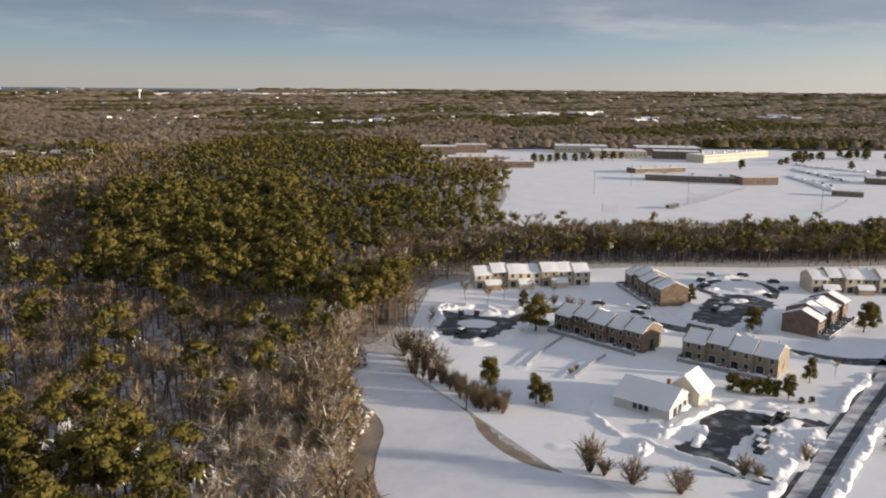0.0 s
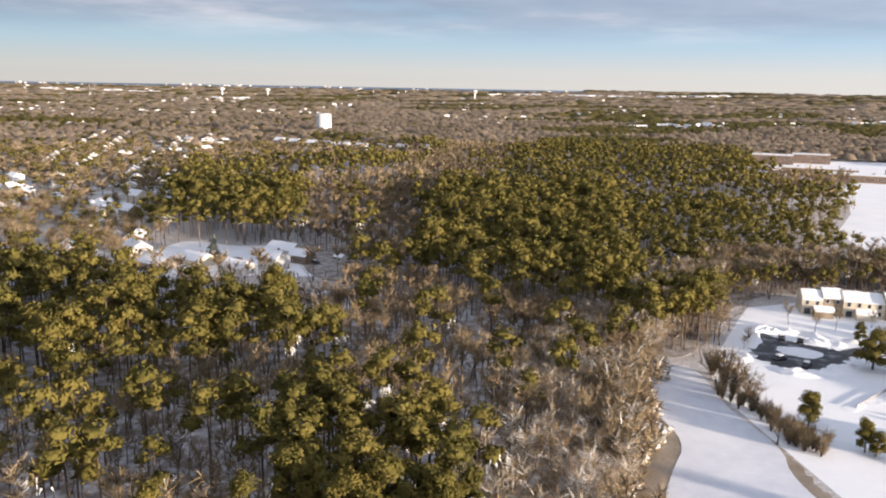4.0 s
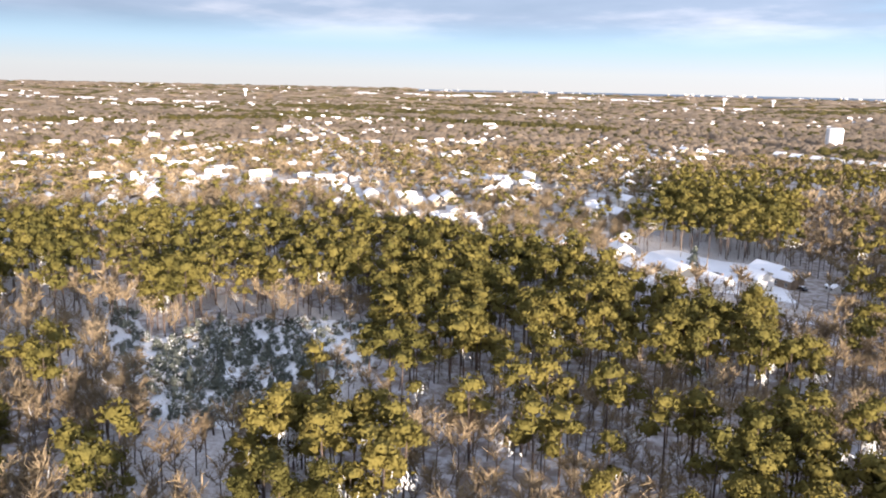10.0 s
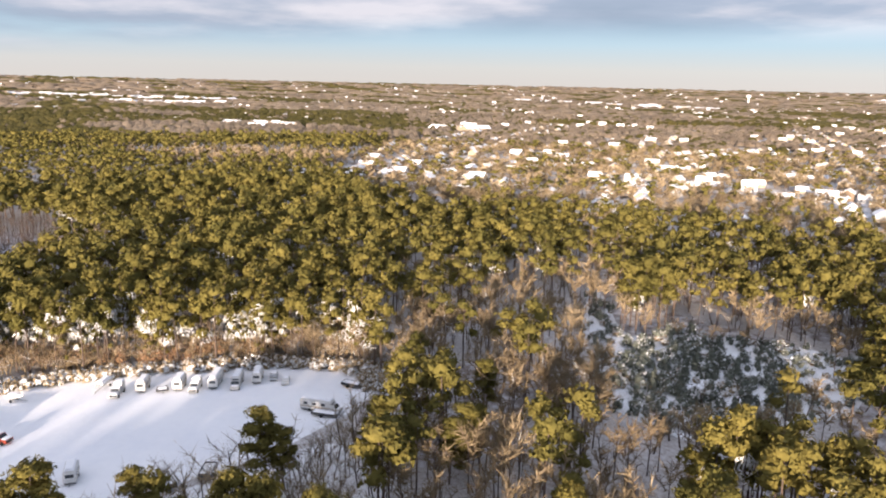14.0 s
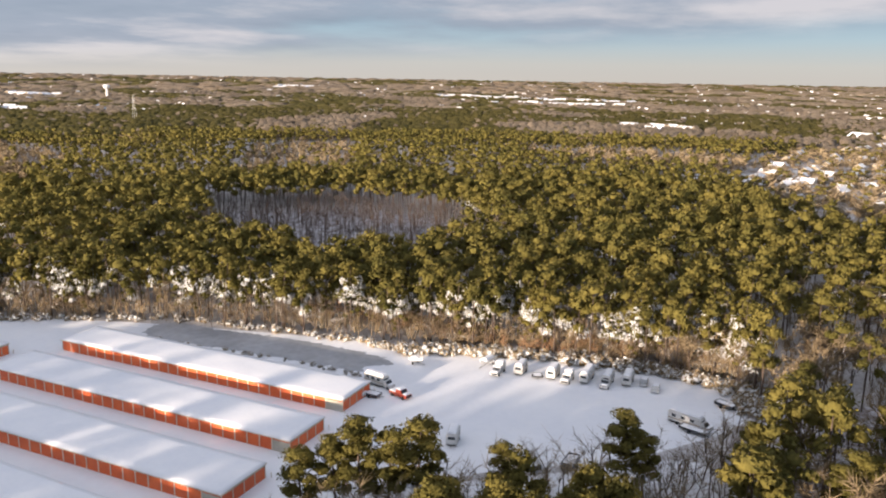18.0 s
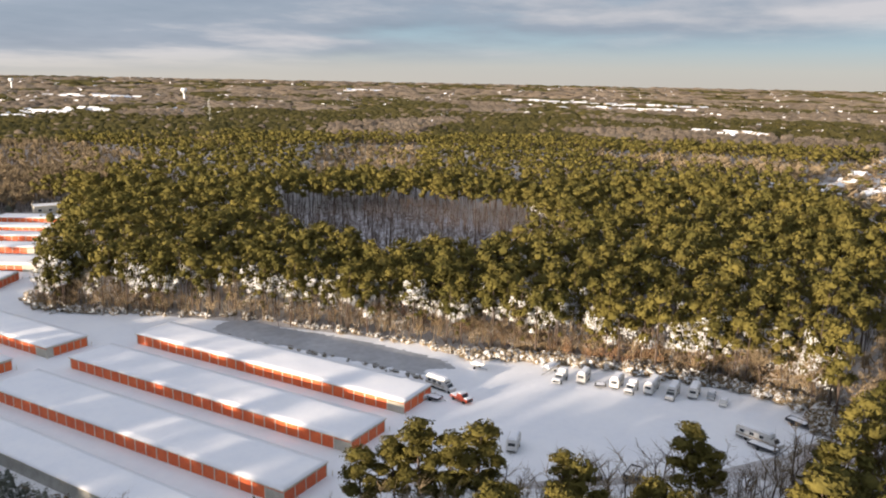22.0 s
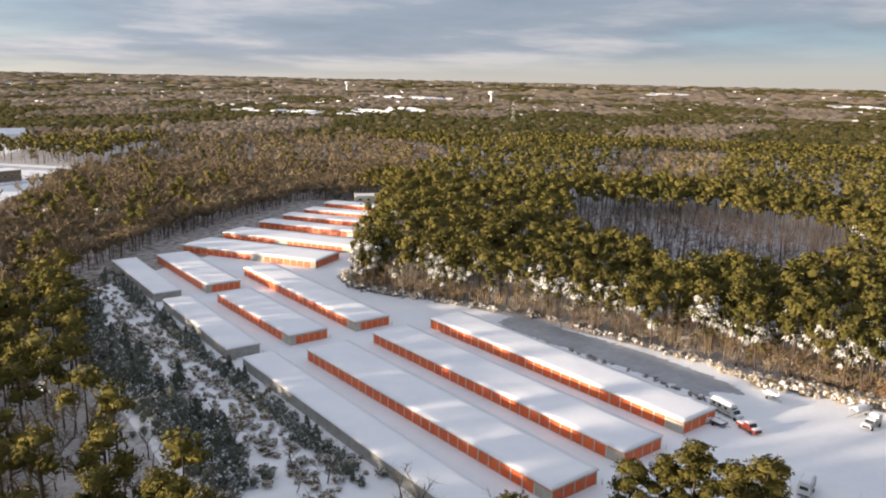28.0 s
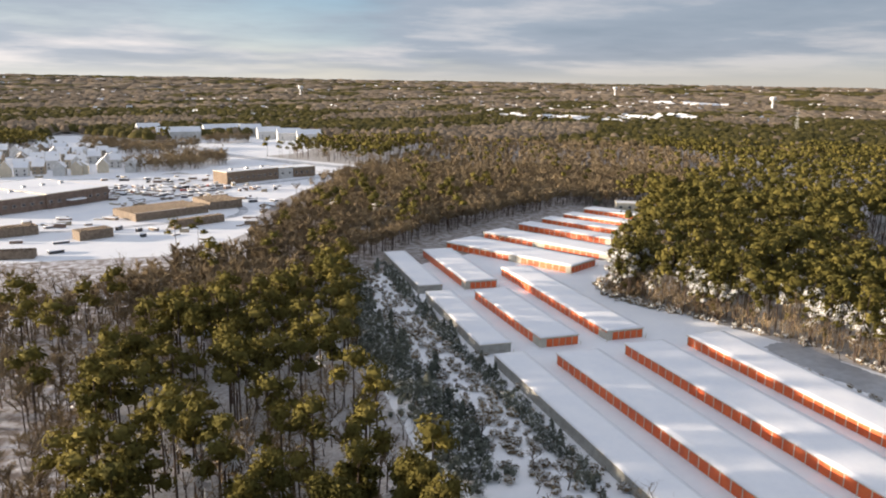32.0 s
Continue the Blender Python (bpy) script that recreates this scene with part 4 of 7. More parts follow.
# pines with low branches on the lawns of the townhouses
YOUNG = [put_tree("pine_tree", pine_shape(150 + k, 9.0, 10, 300, 0.24, (0.10, 0.02)[k], spread=1.0, low=0.2, limbs=2, detail=20, lobes=9), ([BARK], [NEEDLES, BRANCH_SNOW]), "young full pine with low branches on a snowed lawn", "pine tree", "pines on the lawns") for k in range(2)]
for x, y, h, w in ((79, 212, 11, 1.25), (52, 170, 8.5, 1.0), (60, 159, 7.5, 0.9), (61.5, 157.5, 5.5, 1.0), (120, 149, 6.5, 0.9), (132, 157, 7, 0.8), (144, 198, 7.5, 1.25), (141, 229, 7, 0.8), (177, 190, 9.5, 1.0), (124, 121, 6.5, 1.2), (186, 196, 7, 1.0), (121, 146, 1.6, 1.6), (124, 146, 1.6, 1.6), (83, 236, 6, 1.0)):
    plant(YOUNG[int(x) % 2], x, y, (x * 37) % 360, h / 9.0, w)
for x, y, h in ((530, 683, 11), (534, 680, 8), (562, 703, 9), (581, 709, 9), (497, 664, 7), (510, 673, 8), (623, 719, 10), (649, 722, 12), (651, 695, 9), (541, 620, 8), (436, 638, 9)):
    plant(YOUNG[int(x) % 2], x, y, (x * 37) % 360, h / 9.0, 1.3)

for x, y in [(263, 726), (272, 730), (280, 729), (290, 734), (301, 739), (309, 731), (322, 742), (331, 741), (345, 745), (356, 744), (368, 749), (544, 706), (557, 717), (561, 710), (585, 720), (624, 735), (618, 715), (639, 726), (632, 707)]:
    plant(YOUNG[int(x) % 2], x, y, (x * 37) % 360, 0.9 + 0.03 * (int(y) % 9), 1.3)


def before(x, y, tall, outlines):
    """Trees whose tops would stand before open land, seen from the middle of the plan at camera height."""
    hit = np.zeros(len(x), bool)
    for part_way in (0.35, 0.7, 1.0):
        f = EYE_HEIGHT / (EYE_HEIGHT - tall * part_way)
        hit |= any_inside(x * f, y * f, outlines)
    return hit


def build_woods():
    rng = np.random.default_rng(11)
    # close woods
    x, y = cover(rng, 45, 240, 3.7)
    keep = ~any_inside(x, y, OPEN)
    x, y = x[keep], y[keep]
    d = np.hypot(x, y)
    yaw = np.degrees(np.arctan2(-x, y))
    stand, mixed, bare_area = any_inside(x, y, PINE_STANDS), any_inside(x, y, MIXED_STANDS), any_inside(x, y, BARE_WOODS)
    swamp = inside(x, y, SWAMP)
    patch = waves(x, y, 60, 5)
    front = (yaw > -50) & (yaw < 84)
    share = np.where(front, 0.10, np.where(patch < 0.36, 0.5, 0.92))
    share = np.where(bare_area, 0.07, share)
    share = np.where(mixed, 0.3, share)
    share = np.where(any_inside(x, y, LOOSE_STANDS), 0.6, np.where(stand, 0.94, share))
    share = np.where(swamp | inside(x, y, GLADE), 0.0, share)
    bare = rng.uniform(size=len(x)) > share
    hole = inside(x, y, HOLE)
    keep = rng.uniform(size=len(x)) < np.where(swamp, 0.04, np.where(hole, 0.0, np.where(bare, 0.85, 0.46)))
    keep &= ~((x > 24) & (y > 60) & (y < 215))
    keep &= ~(any_inside(x - 13, y - 4, [YARD]) & (yaw > 70) & (yaw < 130) & (d < 170))
    keep &= (~before(x, y, 15, [HOUSES_CLEARING]) | (bare & (rng.uniform(size=len(x)) < 0.3))) & (~before(x, y, 3, [HOLE]) | bare) & (~before(x, y, 8, [SUBURB]) | (bare & (rng.uniform(size=len(x)) < 0.5))) & (~before(x, y, 14, [STRIP]) | (~bare & (rng.uniform(size=len(x)) < 0.2))) & (~before(x, y, 13, [SWAMP]) | any_inside(x, y, PINE_STANDS[1:2]) | (rng.uniform(size=len(x)) < 0.25))
    x, y, d, bare, yaw = x[keep], y[keep], d[keep], bare[keep], yaw[keep]
    high = rng.uniform(0.8, 1.12, len(x)) * np.where(bare, 1.0, 1.1) * np.where(bare & (waves(x, y, 45, 77) < 0.42), 0.72, 1.0)
    turn = rng.uniform(0, 6.28, len(x))
    # trees at the edge of the yard carry snow low down; inside the woods they do not
    edge = any_inside(x + 9, y, [YARD]) | any_inside(x + 5, y + 9, [YARD]) | any_inside(x + 14, y, [YARD])
    kind = np.where(edge, rng.choice([3, 2, 5, 0, 3], len(x)), rng.choice([0, 1, 4, 5, 0, 1, 4, 5, 0, 1, 2], len(x)))
    order = np.argsort(d)
    near = np.zeros(len(x), bool)
    for is_bare, count, lead in ((False, 120, PINE_THINGS), (True, 200, BARE_THINGS)):
        mine = [i for i in order if bare[i] == is_bare and d[i] > 66][:count]
        for i in mine:
            near[i] = True
            if not is_bare and d[i] < 170 and kind[i] != 3:
                plant(NEAR_THINGS[i % 4], x[i], y[i], math.degrees(turn[i]), high[i])
            else:
                plant(lead[i % 4] if is_bare else lead[kind[i]], x[i], y[i], math.degrees(turn[i]), high[i])
    # right under the camera: simpler crowns, seen only by their shade
    under = d < 66
    s = under & ~bare
    scattered("pine_woods", [whole(pine_shape(20 + k, 17.5, 3, 8, 0.7, 0.0, limbs=0, detail=20, lobes=5, fine=False)) for k in range(4)], rng.integers(0, 4, s.sum()), x[s], y[s], np.zeros(s.sum()), turn[s], high[s], high[s], [NEEDLES, BRANCH_SNOW, BARK], "close stand of olive-green pitch pines", "woods")
    near |= under & ~bare
    s = ~near & ~bare
    scattered("pine_woods", [whole(p) for p in FAR_PINES], kind[s], x[s], y[s], np.zeros(s.sum()), turn[s], high[s], high[s], [NEEDLES, BRANCH_SNOW, BARK], "close stand of olive-green pitch pines", "woods")
    s = ~near & bare
    scattered("bare_woods", [whole(bare_shape(k, (15.0, 13.5, 14.5, 12.5)[k], 5, 140, 0.1, (0.0, 0.0, 0.05, 0.0)[k])) for k in range(4)], rng.integers(0, 4, s.sum()), x[s], y[s], np.zeros(s.sum()), turn[s], high[s], high[s], [TWIGS, BRANCH_SNOW, BARK], "leafless broadleaf trees standing in snow", "woods")

    # unseen woods below and sunward of the camera, added to shade the near trees
    x, y = cover(rng, 9, 45, 4.4, -180, 180)
    bx, by = cover(rng, 45, 230, 4.4, 192, 310)
    s = ~any_inside(bx, by, OPEN + BARE_WOODS)
    bx, by = bx[s], by[s]
    scattered("pine_woods", [whole(pine_shape(20 + k, 17.5, 3, 8, 0.7, 0.0, limbs=0, detail=20, lobes=5, fine=False)) for k in range(4)], rng.integers(0, 6, len(bx)) % 4, bx, by, np.zeros(len(bx)), rng.uniform(0, 6.28, len(bx)), rng.uniform(1.0, 1.3, len(bx)), rng.uniform(1.0, 1.3, len(bx)), [NEEDLES, BRANCH_SNOW, BARK], "close stand of olive-green pitch pines", "woods")
    scattered("pine_woods", [whole(pine_shape(20 + k, 17.5, 3, 8, 0.7, 0.0, limbs=0, detail=20, lobes=5, fine=False)) for k in range(4)], rng.integers(0, 4, len(x)), x, y, np.zeros(len(x)), rng.uniform(0, 6.28, len(x)), rng.uniform(1.0, 1.3, len(x)), rng.uniform(1.0, 1.3, len(x)), [NEEDLES, BRANCH_SNOW, BARK], "close stand of olive-green pitch pines", "woods")
    # tree belts about the building site and the highway
    x, y = cover(rng, 600, 960, 5.5, 170, 192)
    s = any_inside(x, y, [[(-18, -619), (-60, -627), (-98, -653), (-103, -715), (-71, -711), (-21, -669)], [(13, -769), (-6, -779), (-63, -740), (-67, -789), (14, -914)], [(-60, -830), (-100, -840), (-90, -800), (-60, -790)], [(-110, -870), (-190, -870), (-190, -900), (-110, -905)]])
    x, y = x[s], y[s]
    size = rng.uniform(0.6, 1.0, len(x))
    scattered("bare_woods", [fuzzy(90 + k, 40, 0.28) for k in range(3)], rng.integers(0, 3, len(x)), x, y, np.zeros(len(x)), rng.uniform(0, 6.28, len(x)), size * 1.4, size, [TWIGS, BRANCH_SNOW, BARK], "brown leafless trees along the highway", "woods")

    # the wall of pines behind the yard, branched to the ground
    line = [(-157, -214), (-160, -204), (-172, -172), (-184, -120), (-188, -70), (-193, -40), (-194, -10), (-188, 14)]
    k = rng.integers(0, len(line) - 1, 130)
    f = rng.uniform(size=130)
    a, b = np.array(line)[k], np.array(line)[k + 1]
    p = a + (b - a) * f[:, None]
    out = unit(np.stack([-(b - a)[:, 1], (b - a)[:, 0]], -1))
    p += out * rng.uniform(7, 18, (130, 1))
    p -= out * 5.0
    size = rng.uniform(0.78, 1.06, 130)
    for i in range(130):
        plant(EDGE_THINGS[i % 4], p[i, 0], p[i, 1], rng.uniform(0, 360), size[i], 0.95)
    k = rng.integers(0, len(line) - 1, 600)
    f = rng.uniform(size=600)
    a, b = np.array(line)[k], np.array(line)[k + 1]
    p = a + (b - a) * f[:, None] + unit(np.stack([-(b - a)[:, 1], (b - a)[:, 0]], -1)) * rng.uniform(0.5, 11, (600, 1))
    size = rng.uniform(0.35, 0.95, 600)
    # saplings in the lighter tan, coloured as if sun reached the pines' foot
    scattered("undergrowth", [whole(q) for q in SAPLINGS], rng.integers(0, 4, 600), p[:, 0], p[:, 1], np.zeros(600), rng.uniform(0, 6.28, 600), size * 1.2, size, [SUNLIT_TWIGS, BRANCH_SNOW, TWIGS], "thicket of tan saplings and dry grass, coloured as sunlit, at the foot of the pines", "undergrowth")
    k = rng.integers(0, len(line) - 1, 200)
    f = rng.uniform(size=200)
    a, b = np.array(line)[k], np.array(line)[k + 1]
    p = a + (b - a) * f[:, None] + unit(np.stack([-(b - a)[:, 1], (b - a)[:, 0]], -1)) * rng.uniform(2.5, 12, (200, 1))
    size = rng.uniform(0.5, 1.0, 200)
    # the same sunlit tan is painted on these twigs
    scattered("bare_woods", [whole(bare_shape(200 + j, 14.0, 4, 70, 0.04, (0.0, 0.08, 0.2)[j])) for j in range(3)], rng.integers(0, 3, 200), p[:, 0], p[:, 1], np.zeros(200), rng.uniform(0, 6.28, 200), size * 0.7, size, [SUNLIT_TWIGS, BRANCH_SNOW, TWIGS], "slender bare trees along the edge of the pines", "woods")
    # bare trees along the pond and the lawns: sunlight in their colour, snow on their twigs
    line = [(4, 92), (9, 125), (13, 155), (14, 185), (20, 205), (32, 226), (42, 250), (48, 280)]
    k = rng.integers(0, len(line) - 1, 460)
    f = rng.uniform(size=460)
    a, b = np.array(line)[k], np.array(line)[k + 1]
    p = a + (b - a) * f[:, None] + unit(np.stack([-(b - a)[:, 1], (b - a)[:, 0]], -1)) * rng.uniform(-1.5, 26, (460, 1))
    size = rng.uniform(0.55, 1.15, 460)
    scattered("bare_woods", [whole(bare_shape(240 + j, 12.0, 6, 300, 0.05, (0.14, 0.3, 0.5)[j])) for j in range(3)], rng.integers(0, 3, 460), p[:, 0], p[:, 1], np.zeros(460), rng.uniform(0, 6.28, 460), size, size, [SUNLIT_TWIGS, BRANCH_SNOW, TWIGS], "bare trees coloured as sunlit, with snow on their twigs, beside the pond", "woods")
    # thick belts of bare trees round the townhouses
    x, y = cover(rng, 120, 520, 2.9, -65, 20)
    s = any_inside(x, y, BELTS)
    x, y = x[s], y[s]
    size = rng.uniform(0.75, 1.12, len(x))
    scattered("bare_woods", [whole(bare_shape(130 + k, 13.0, 4, 112, 0.13, (0.0, 0.0, 0.12)[k])) for k in range(3)], rng.integers(0, 3, len(x)), x, y, np.zeros(len(x)), rng.uniform(0, 6.28, len(x)), size * 1.1, size, [TWIGS, BRANCH_SNOW, BARK], "dense belt of leafless trees beside the townhouses", "woods")

    # brush of bare stems along the near side of the yard
    x, y = cover(rng, 85, 180, 2.4, 62, 140)
    s = any_inside(x, y, [APRON]) & ~any_inside(x - 7, y - 3, [YARD])
    x, y = x[s], y[s]
    size = rng.uniform(0.5, 1.3, len(x))
    scattered("undergrowth", [whole(q) for q in SAPLINGS] + [whole(bare_shape(180, 8.5, 4, 60, 0.045))], rng.integers(0, 5, len(x)), x, y, np.zeros(len(x)), rng.uniform(0, 6.28, len(x)), size * 1.1, size, [TWIGS, BRANCH_SNOW, BARK], "brush of grey-brown bare stems before the yard", "undergrowth")
    # undergrowth: young bare trees and shrubs between the trunks
    x, y = cover(rng, 90, 300, 4.7)
    keep = ~any_inside(x, y, [YARD, ICE_POND, TOWN, FIELD, HOUSES_CLEARING]) & (rng.uniform(size=len(x)) < np.where(inside(x, y, SWAMP) | inside(x, y, STRIP), 0.12, 0.75))
    x, y = x[keep], y[keep]
    size = rng.uniform(0.5, 1.25, len(x))
    scattered("undergrowth", [whole(p) for p in SAPLINGS], rng.integers(0, 4, len(x)), x, y, np.zeros(len(x)), rng.uniform(0, 6.28, len(x)), size * 1.15, size, [TWIGS, BRANCH_SNOW, BARK], "thin leafless saplings and shrubs in the snow", "undergrowth")

    # middle distance
    x, y = cover(rng, 240, 500, 5.2)
    suburb = inside(x, y, SUBURB)
    keep = ~any_inside(x, y, OPEN) & ((rng.uniform(size=len(x)) < np.where(on_lots(x, y), 0.16, 0.62)) | ~suburb)
    x, y, suburb = x[keep], y[keep], suburb[keep]
    yaw = np.degrees(np.arctan2(-x, y))
    patch = waves(x, y, 130, 8)
    share = np.where(any_inside(x, y, BARE_WOODS), 0.05, np.where(any_inside(x, y, LOOSE_STANDS), 0.6, np.where(any_inside(x, y, PINE_STANDS), 0.95, np.where(suburb, 0.22, np.where(patch < 0.40, np.where(yaw > 84, 0.6, 0.35), 0.92)))))
    bare = rng.uniform(size=len(x)) > share
    keep = ~inside(x, y, HOLE) & (~before(x, y, 15, [HOUSES_CLEARING]) | (bare & (rng.uniform(size=len(x)) < 0.4))) & (suburb | ~before(x, y, 9, [SUBURB]) | (bare & (rng.uniform(size=len(x)) < 0.7)))
    keep &= ~before(x, y, np.where(bare, 10.0, 15.0), [BUILD_SITE]) | (rng.uniform(size=len(x)) < 0.1)
    x, y, suburb, bare = x[keep], y[keep], suburb[keep], bare[keep]
    high = rng.uniform(0.8, 1.15, len(x)) * np.where(suburb, rng.uniform(0.5, 0.82, len(x)), np.where(bare & (y < -250), 0.82, np.where((x > 20) & (y > 230), 0.72, 1.05)))
    turn = rng.uniform(0, 6.28, len(x))
    zero = np.zeros(len(x))
    pines = [whole(pine_shape(20 + k, 17.5, (3, 4, 4, 3)[k], 36, 0.7, (0.0, 0.0, 0.2, 0.0)[k], limbs=0, spread=1.14, low=0.56, detail=20, lobes=7, fine=False)) for k in range(4)]
    simple = [whole(pine_shape(25 + k, 17.5, 3, 18, 0.95, 0.0, limbs=0, spread=1.15, low=0.58, detail=20, lobes=5, fine=False)) for k in range(4)]
    barren = [whole(bare_shape(30 + k, 14.5, 3, 78, 0.2)) for k in range(4)]
    s = suburb & bare
    scattered("suburb_trees", [fuzzy(40 + k, 190, 0.14) for k in range(4)], rng.integers(0, 4, s.sum()), x[s], y[s], zero[s], turn[s], high[s] * 1.25, high[s], [TWIGS, BRANCH_SNOW, BARK], "bare broad-crowned garden trees", "trees")
    for is_bare, shapes, mats, name, label in ((False, pines, [NEEDLES, BRANCH_SNOW, BARK], "pine_woods", "wide stand of olive-green pines"), (True, barren, [TWIGS, BRANCH_SNOW, BARK], "bare_woods", "brown leafless woods")):
        for sparse, band in ((shapes, np.hypot(x, y) < 390), (simple if not is_bare else shapes, np.hypot(x, y) >= 390)):
            s = (bare == is_bare) & ~(suburb & bare) & band
            scattered(name, sparse, rng.integers(0, 4, s.sum()), x[s], y[s], zero[s], turn[s], high[s], high[s], mats, label, "woods")

    # the hollow behind the yard: close-set thin bare trunks over snow
    x, y = cover(rng, 225, 430, 3.3, 95, 135)
    s = inside(x, y, HOLE) | (before(x, y, 3, [HOLE]) & ~inside(x, y, YARD))
    x, y = x[s], y[s]
    size = rng.uniform(0.7, 1.1, len(x))
    scattered("bare_woods", [whole(bare_shape(160 + k, 12.5, 2, 16, 0.07)) for k in range(3)], rng.integers(0, 3, len(x)), x, y, np.zeros(len(x)), rng.uniform(0, 6.28, len(x)), size * 0.9, size, [BARK, BRANCH_SNOW, BARK], "close-set thin grey trunks in a snowy hollow", "woods")

    # close-set young broadleaf woods behind the compound
    x, y = cover(rng, 235, 620, 4.0, 138, 188)
    s = any_inside(x, y, BARE_WOODS) & ~any_inside(x, y, [YARD, STRIP, BUILD_SITE, HOLE]) & ~before(x, y, 9.0, [BUILD_SITE])
    x, y = x[s], y[s]
    size = rng.uniform(0.6, 0.95, len(x))
    scattered("bare_woods", [whole(bare_shape(170 + k, 14.0, 4, 84, 0.25)) for k in range(3)], rng.integers(0, 3, len(x)), x, y, np.zeros(len(x)), rng.uniform(0, 6.28, len(x)), size * 1.2, size, [TWIGS, BRANCH_SNOW, BARK], "dense brown leafless woods", "woods")

    # farther: crowns of a few lumps, and thin bare trees
    x, y = cover(rng, 500, 900, 7.6)
    suburb = inside(x, y, SUBURB)
    keep = ~any_inside(x, y, OPEN) & ((rng.uniform(size=len(x)) < np.where(on_lots(x, y), 0.36, 1.0)) | ~suburb)
    x, y, suburb = x[keep], y[keep], suburb[keep]
    patch = waves(x, y, 190, 9)
    yaw = np.degrees(np.arctan2(-x, y))
    share = np.where(any_inside(x, y, BARE_WOODS), 0.05, np.where(any_inside(x, y, PINE_STANDS), 0.95, np.where(suburb, 0.2, np.where(patch < np.where((yaw > 84) & (yaw < 127), 0.25, 0.45), 0.1, 0.9))))
    bare = rng.uniform(size=len(x)) > share
    high = rng.uniform(0.8, 1.15, len(x)) * np.where(suburb, rng.uniform(0.5, 0.82, len(x)), np.where(bare & (y < -250), 0.8, 1.0))
    turn = rng.uniform(0, 6.28, len(x))
    pines = [whole(pine_shape(70 + k, 16.5, 2, 12, 1.15, 0.0, limbs=0, spread=1.3, low=0.62, detail=20, lobes=5, fine=False)) for k in range(4)]
    barren = [fuzzy(80 + k) for k in range(4)]
    for is_bare, shapes, mats, name, label in ((False, pines, [NEEDLES, BRANCH_SNOW, BARK], "pine_woods", "wide stand of olive-green pines"), (True, barren, [TWIGS, BRANCH_SNOW, BARK], "bare_woods", "brown leafless woods")):
        s = bare == is_bare
        scattered(name, shapes, rng.integers(0, 4, s.sum()), x[s], y[s], np.zeros(s.sum()), turn[s], high[s] * np.where(suburb[s], 1.7, 1.0), high[s], mats, label, "woods")

    # far woods, crown by crown and then clump by clump
    for r0, r1, step, wide, tall, sides in ((900, 1600, 10.5, 9.5, 14.0, 4), (1600, 2800, 20, 21.0, 13.0, 4), (2800, 4880, 46, 52.0, 13.0, 4)):
        x, y = cover(rng, r0, r1, step)
        d, yaw = np.hypot(x, y), np.degrees(np.arctan2(-x, y))
        suburb = inside(x, y, SUBURB)
        sea = (d > 4300) & (yaw > 0) & (yaw < 48)
        keep = ~any_inside(x, y, OPEN) & ~sea & (rng.uniform(size=len(x)) < np.where(suburb, np.where(on_lots(x, y), 0.2, 0.7), 1.0))
        x, y, suburb, d = x[keep], y[keep], suburb[keep], d[keep]
        south = (yaw[keep] > 78) & (yaw[keep] < 150)
        patch = waves(x, y, 300, 9) * 0.6 + waves(x, y, 1100, 10) * 0.4
        town = (yaw[keep] > 20) & (yaw[keep] < 84)
        bare = rng.uniform(size=len(x)) < np.where(suburb | (town & (patch < 0.66)), 0.85, np.where(patch < np.where(south & (d < 1700), np.where(yaw[keep] < 128, 0.24, 0.4), np.where(d > 1600, 0.6, 0.5)), 0.97, 0.08))
        w, h = wide * rng.uniform(1.2, 2.1, len(x)), tall * rng.uniform(0.7, 1.0, len(x)) * np.where(suburb, 0.7, 1.0)
        shapes = [lump_shape(50 + k, sides) for k in range(5)]
        z = ground_height(d) - 0.8
        turn = rng.uniform(0, 6.28, len(x))
        for is_bare, mats, name, label in ((False, [FAR_NEEDLES], "pine_woods", "far olive-green pine woods"), (True, [FAR_TWIGS], "bare_woods", "far brown leafless woods")):
            s = bare == is_bare
            scattered(name, shapes, rng.integers(0, 5, s.sum()), x[s], y[s], z[s], turn[s], w[s], h[s], mats, label, "woods")


build_woods()
for lead in PINE_THINGS + NEAR_THINGS + OLD_THINGS + EDGE_THINGS + YOUNG + BARE_THINGS:
    if lead.name not in USED:
        for child in list(lead.children):
            bpy.data.objects.remove(child)
        bpy.data.objects.remove(lead)
# ---- houses ----
SWAP = Matrix(((0, 1, 0, 0), (1, 0, 0, 0), (0, 0, 1, 0), (0, 0, 0, 1)))


def ready(name, bm, mat):
    """A mesh to be shared by many parts."""
    mesh = bpy.data.meshes.new(name)
    bm.to_mesh(mesh)
    bm.free()
    mesh.materials.append(mat)
    return mesh


def framed_pane(name, width, height, mat=None):
    """A window: pale frame round a dark pane set back in it, on the plane y = 0."""
    bm = boxes((-width / 2, width / 2, -0.02, 0.05, 0, height))
    f = 0.13
    for b in ((-width / 2 - f, width / 2 + f, -0.06, 0.05, -f, -0.003), (-width / 2 - f, width / 2 + f, -0.06, 0.05, height + 0.003, height + f), (-width / 2 - f, -width / 2 - 0.003, -0.06, 0.05, 0, height), (width / 2 + 0.003, width / 2 + f, -0.06, 0.05, 0, height)):
        box(bm, *b)
    mesh = ready(name, bm, mat or GLASS)
    mesh.materials.append(WHITE_PAINT)
    for i, p in enumerate(mesh.polygons):
        p.material_index = 0 if i < 6 else 1
    return mesh


WINDOW = framed_pane("window", 1.0, 1.3)
SLIDING = framed_pane("glass_door", 1.9, 2.05)
WIDE_WINDOW = framed_pane("window", 1.7, 1.25)


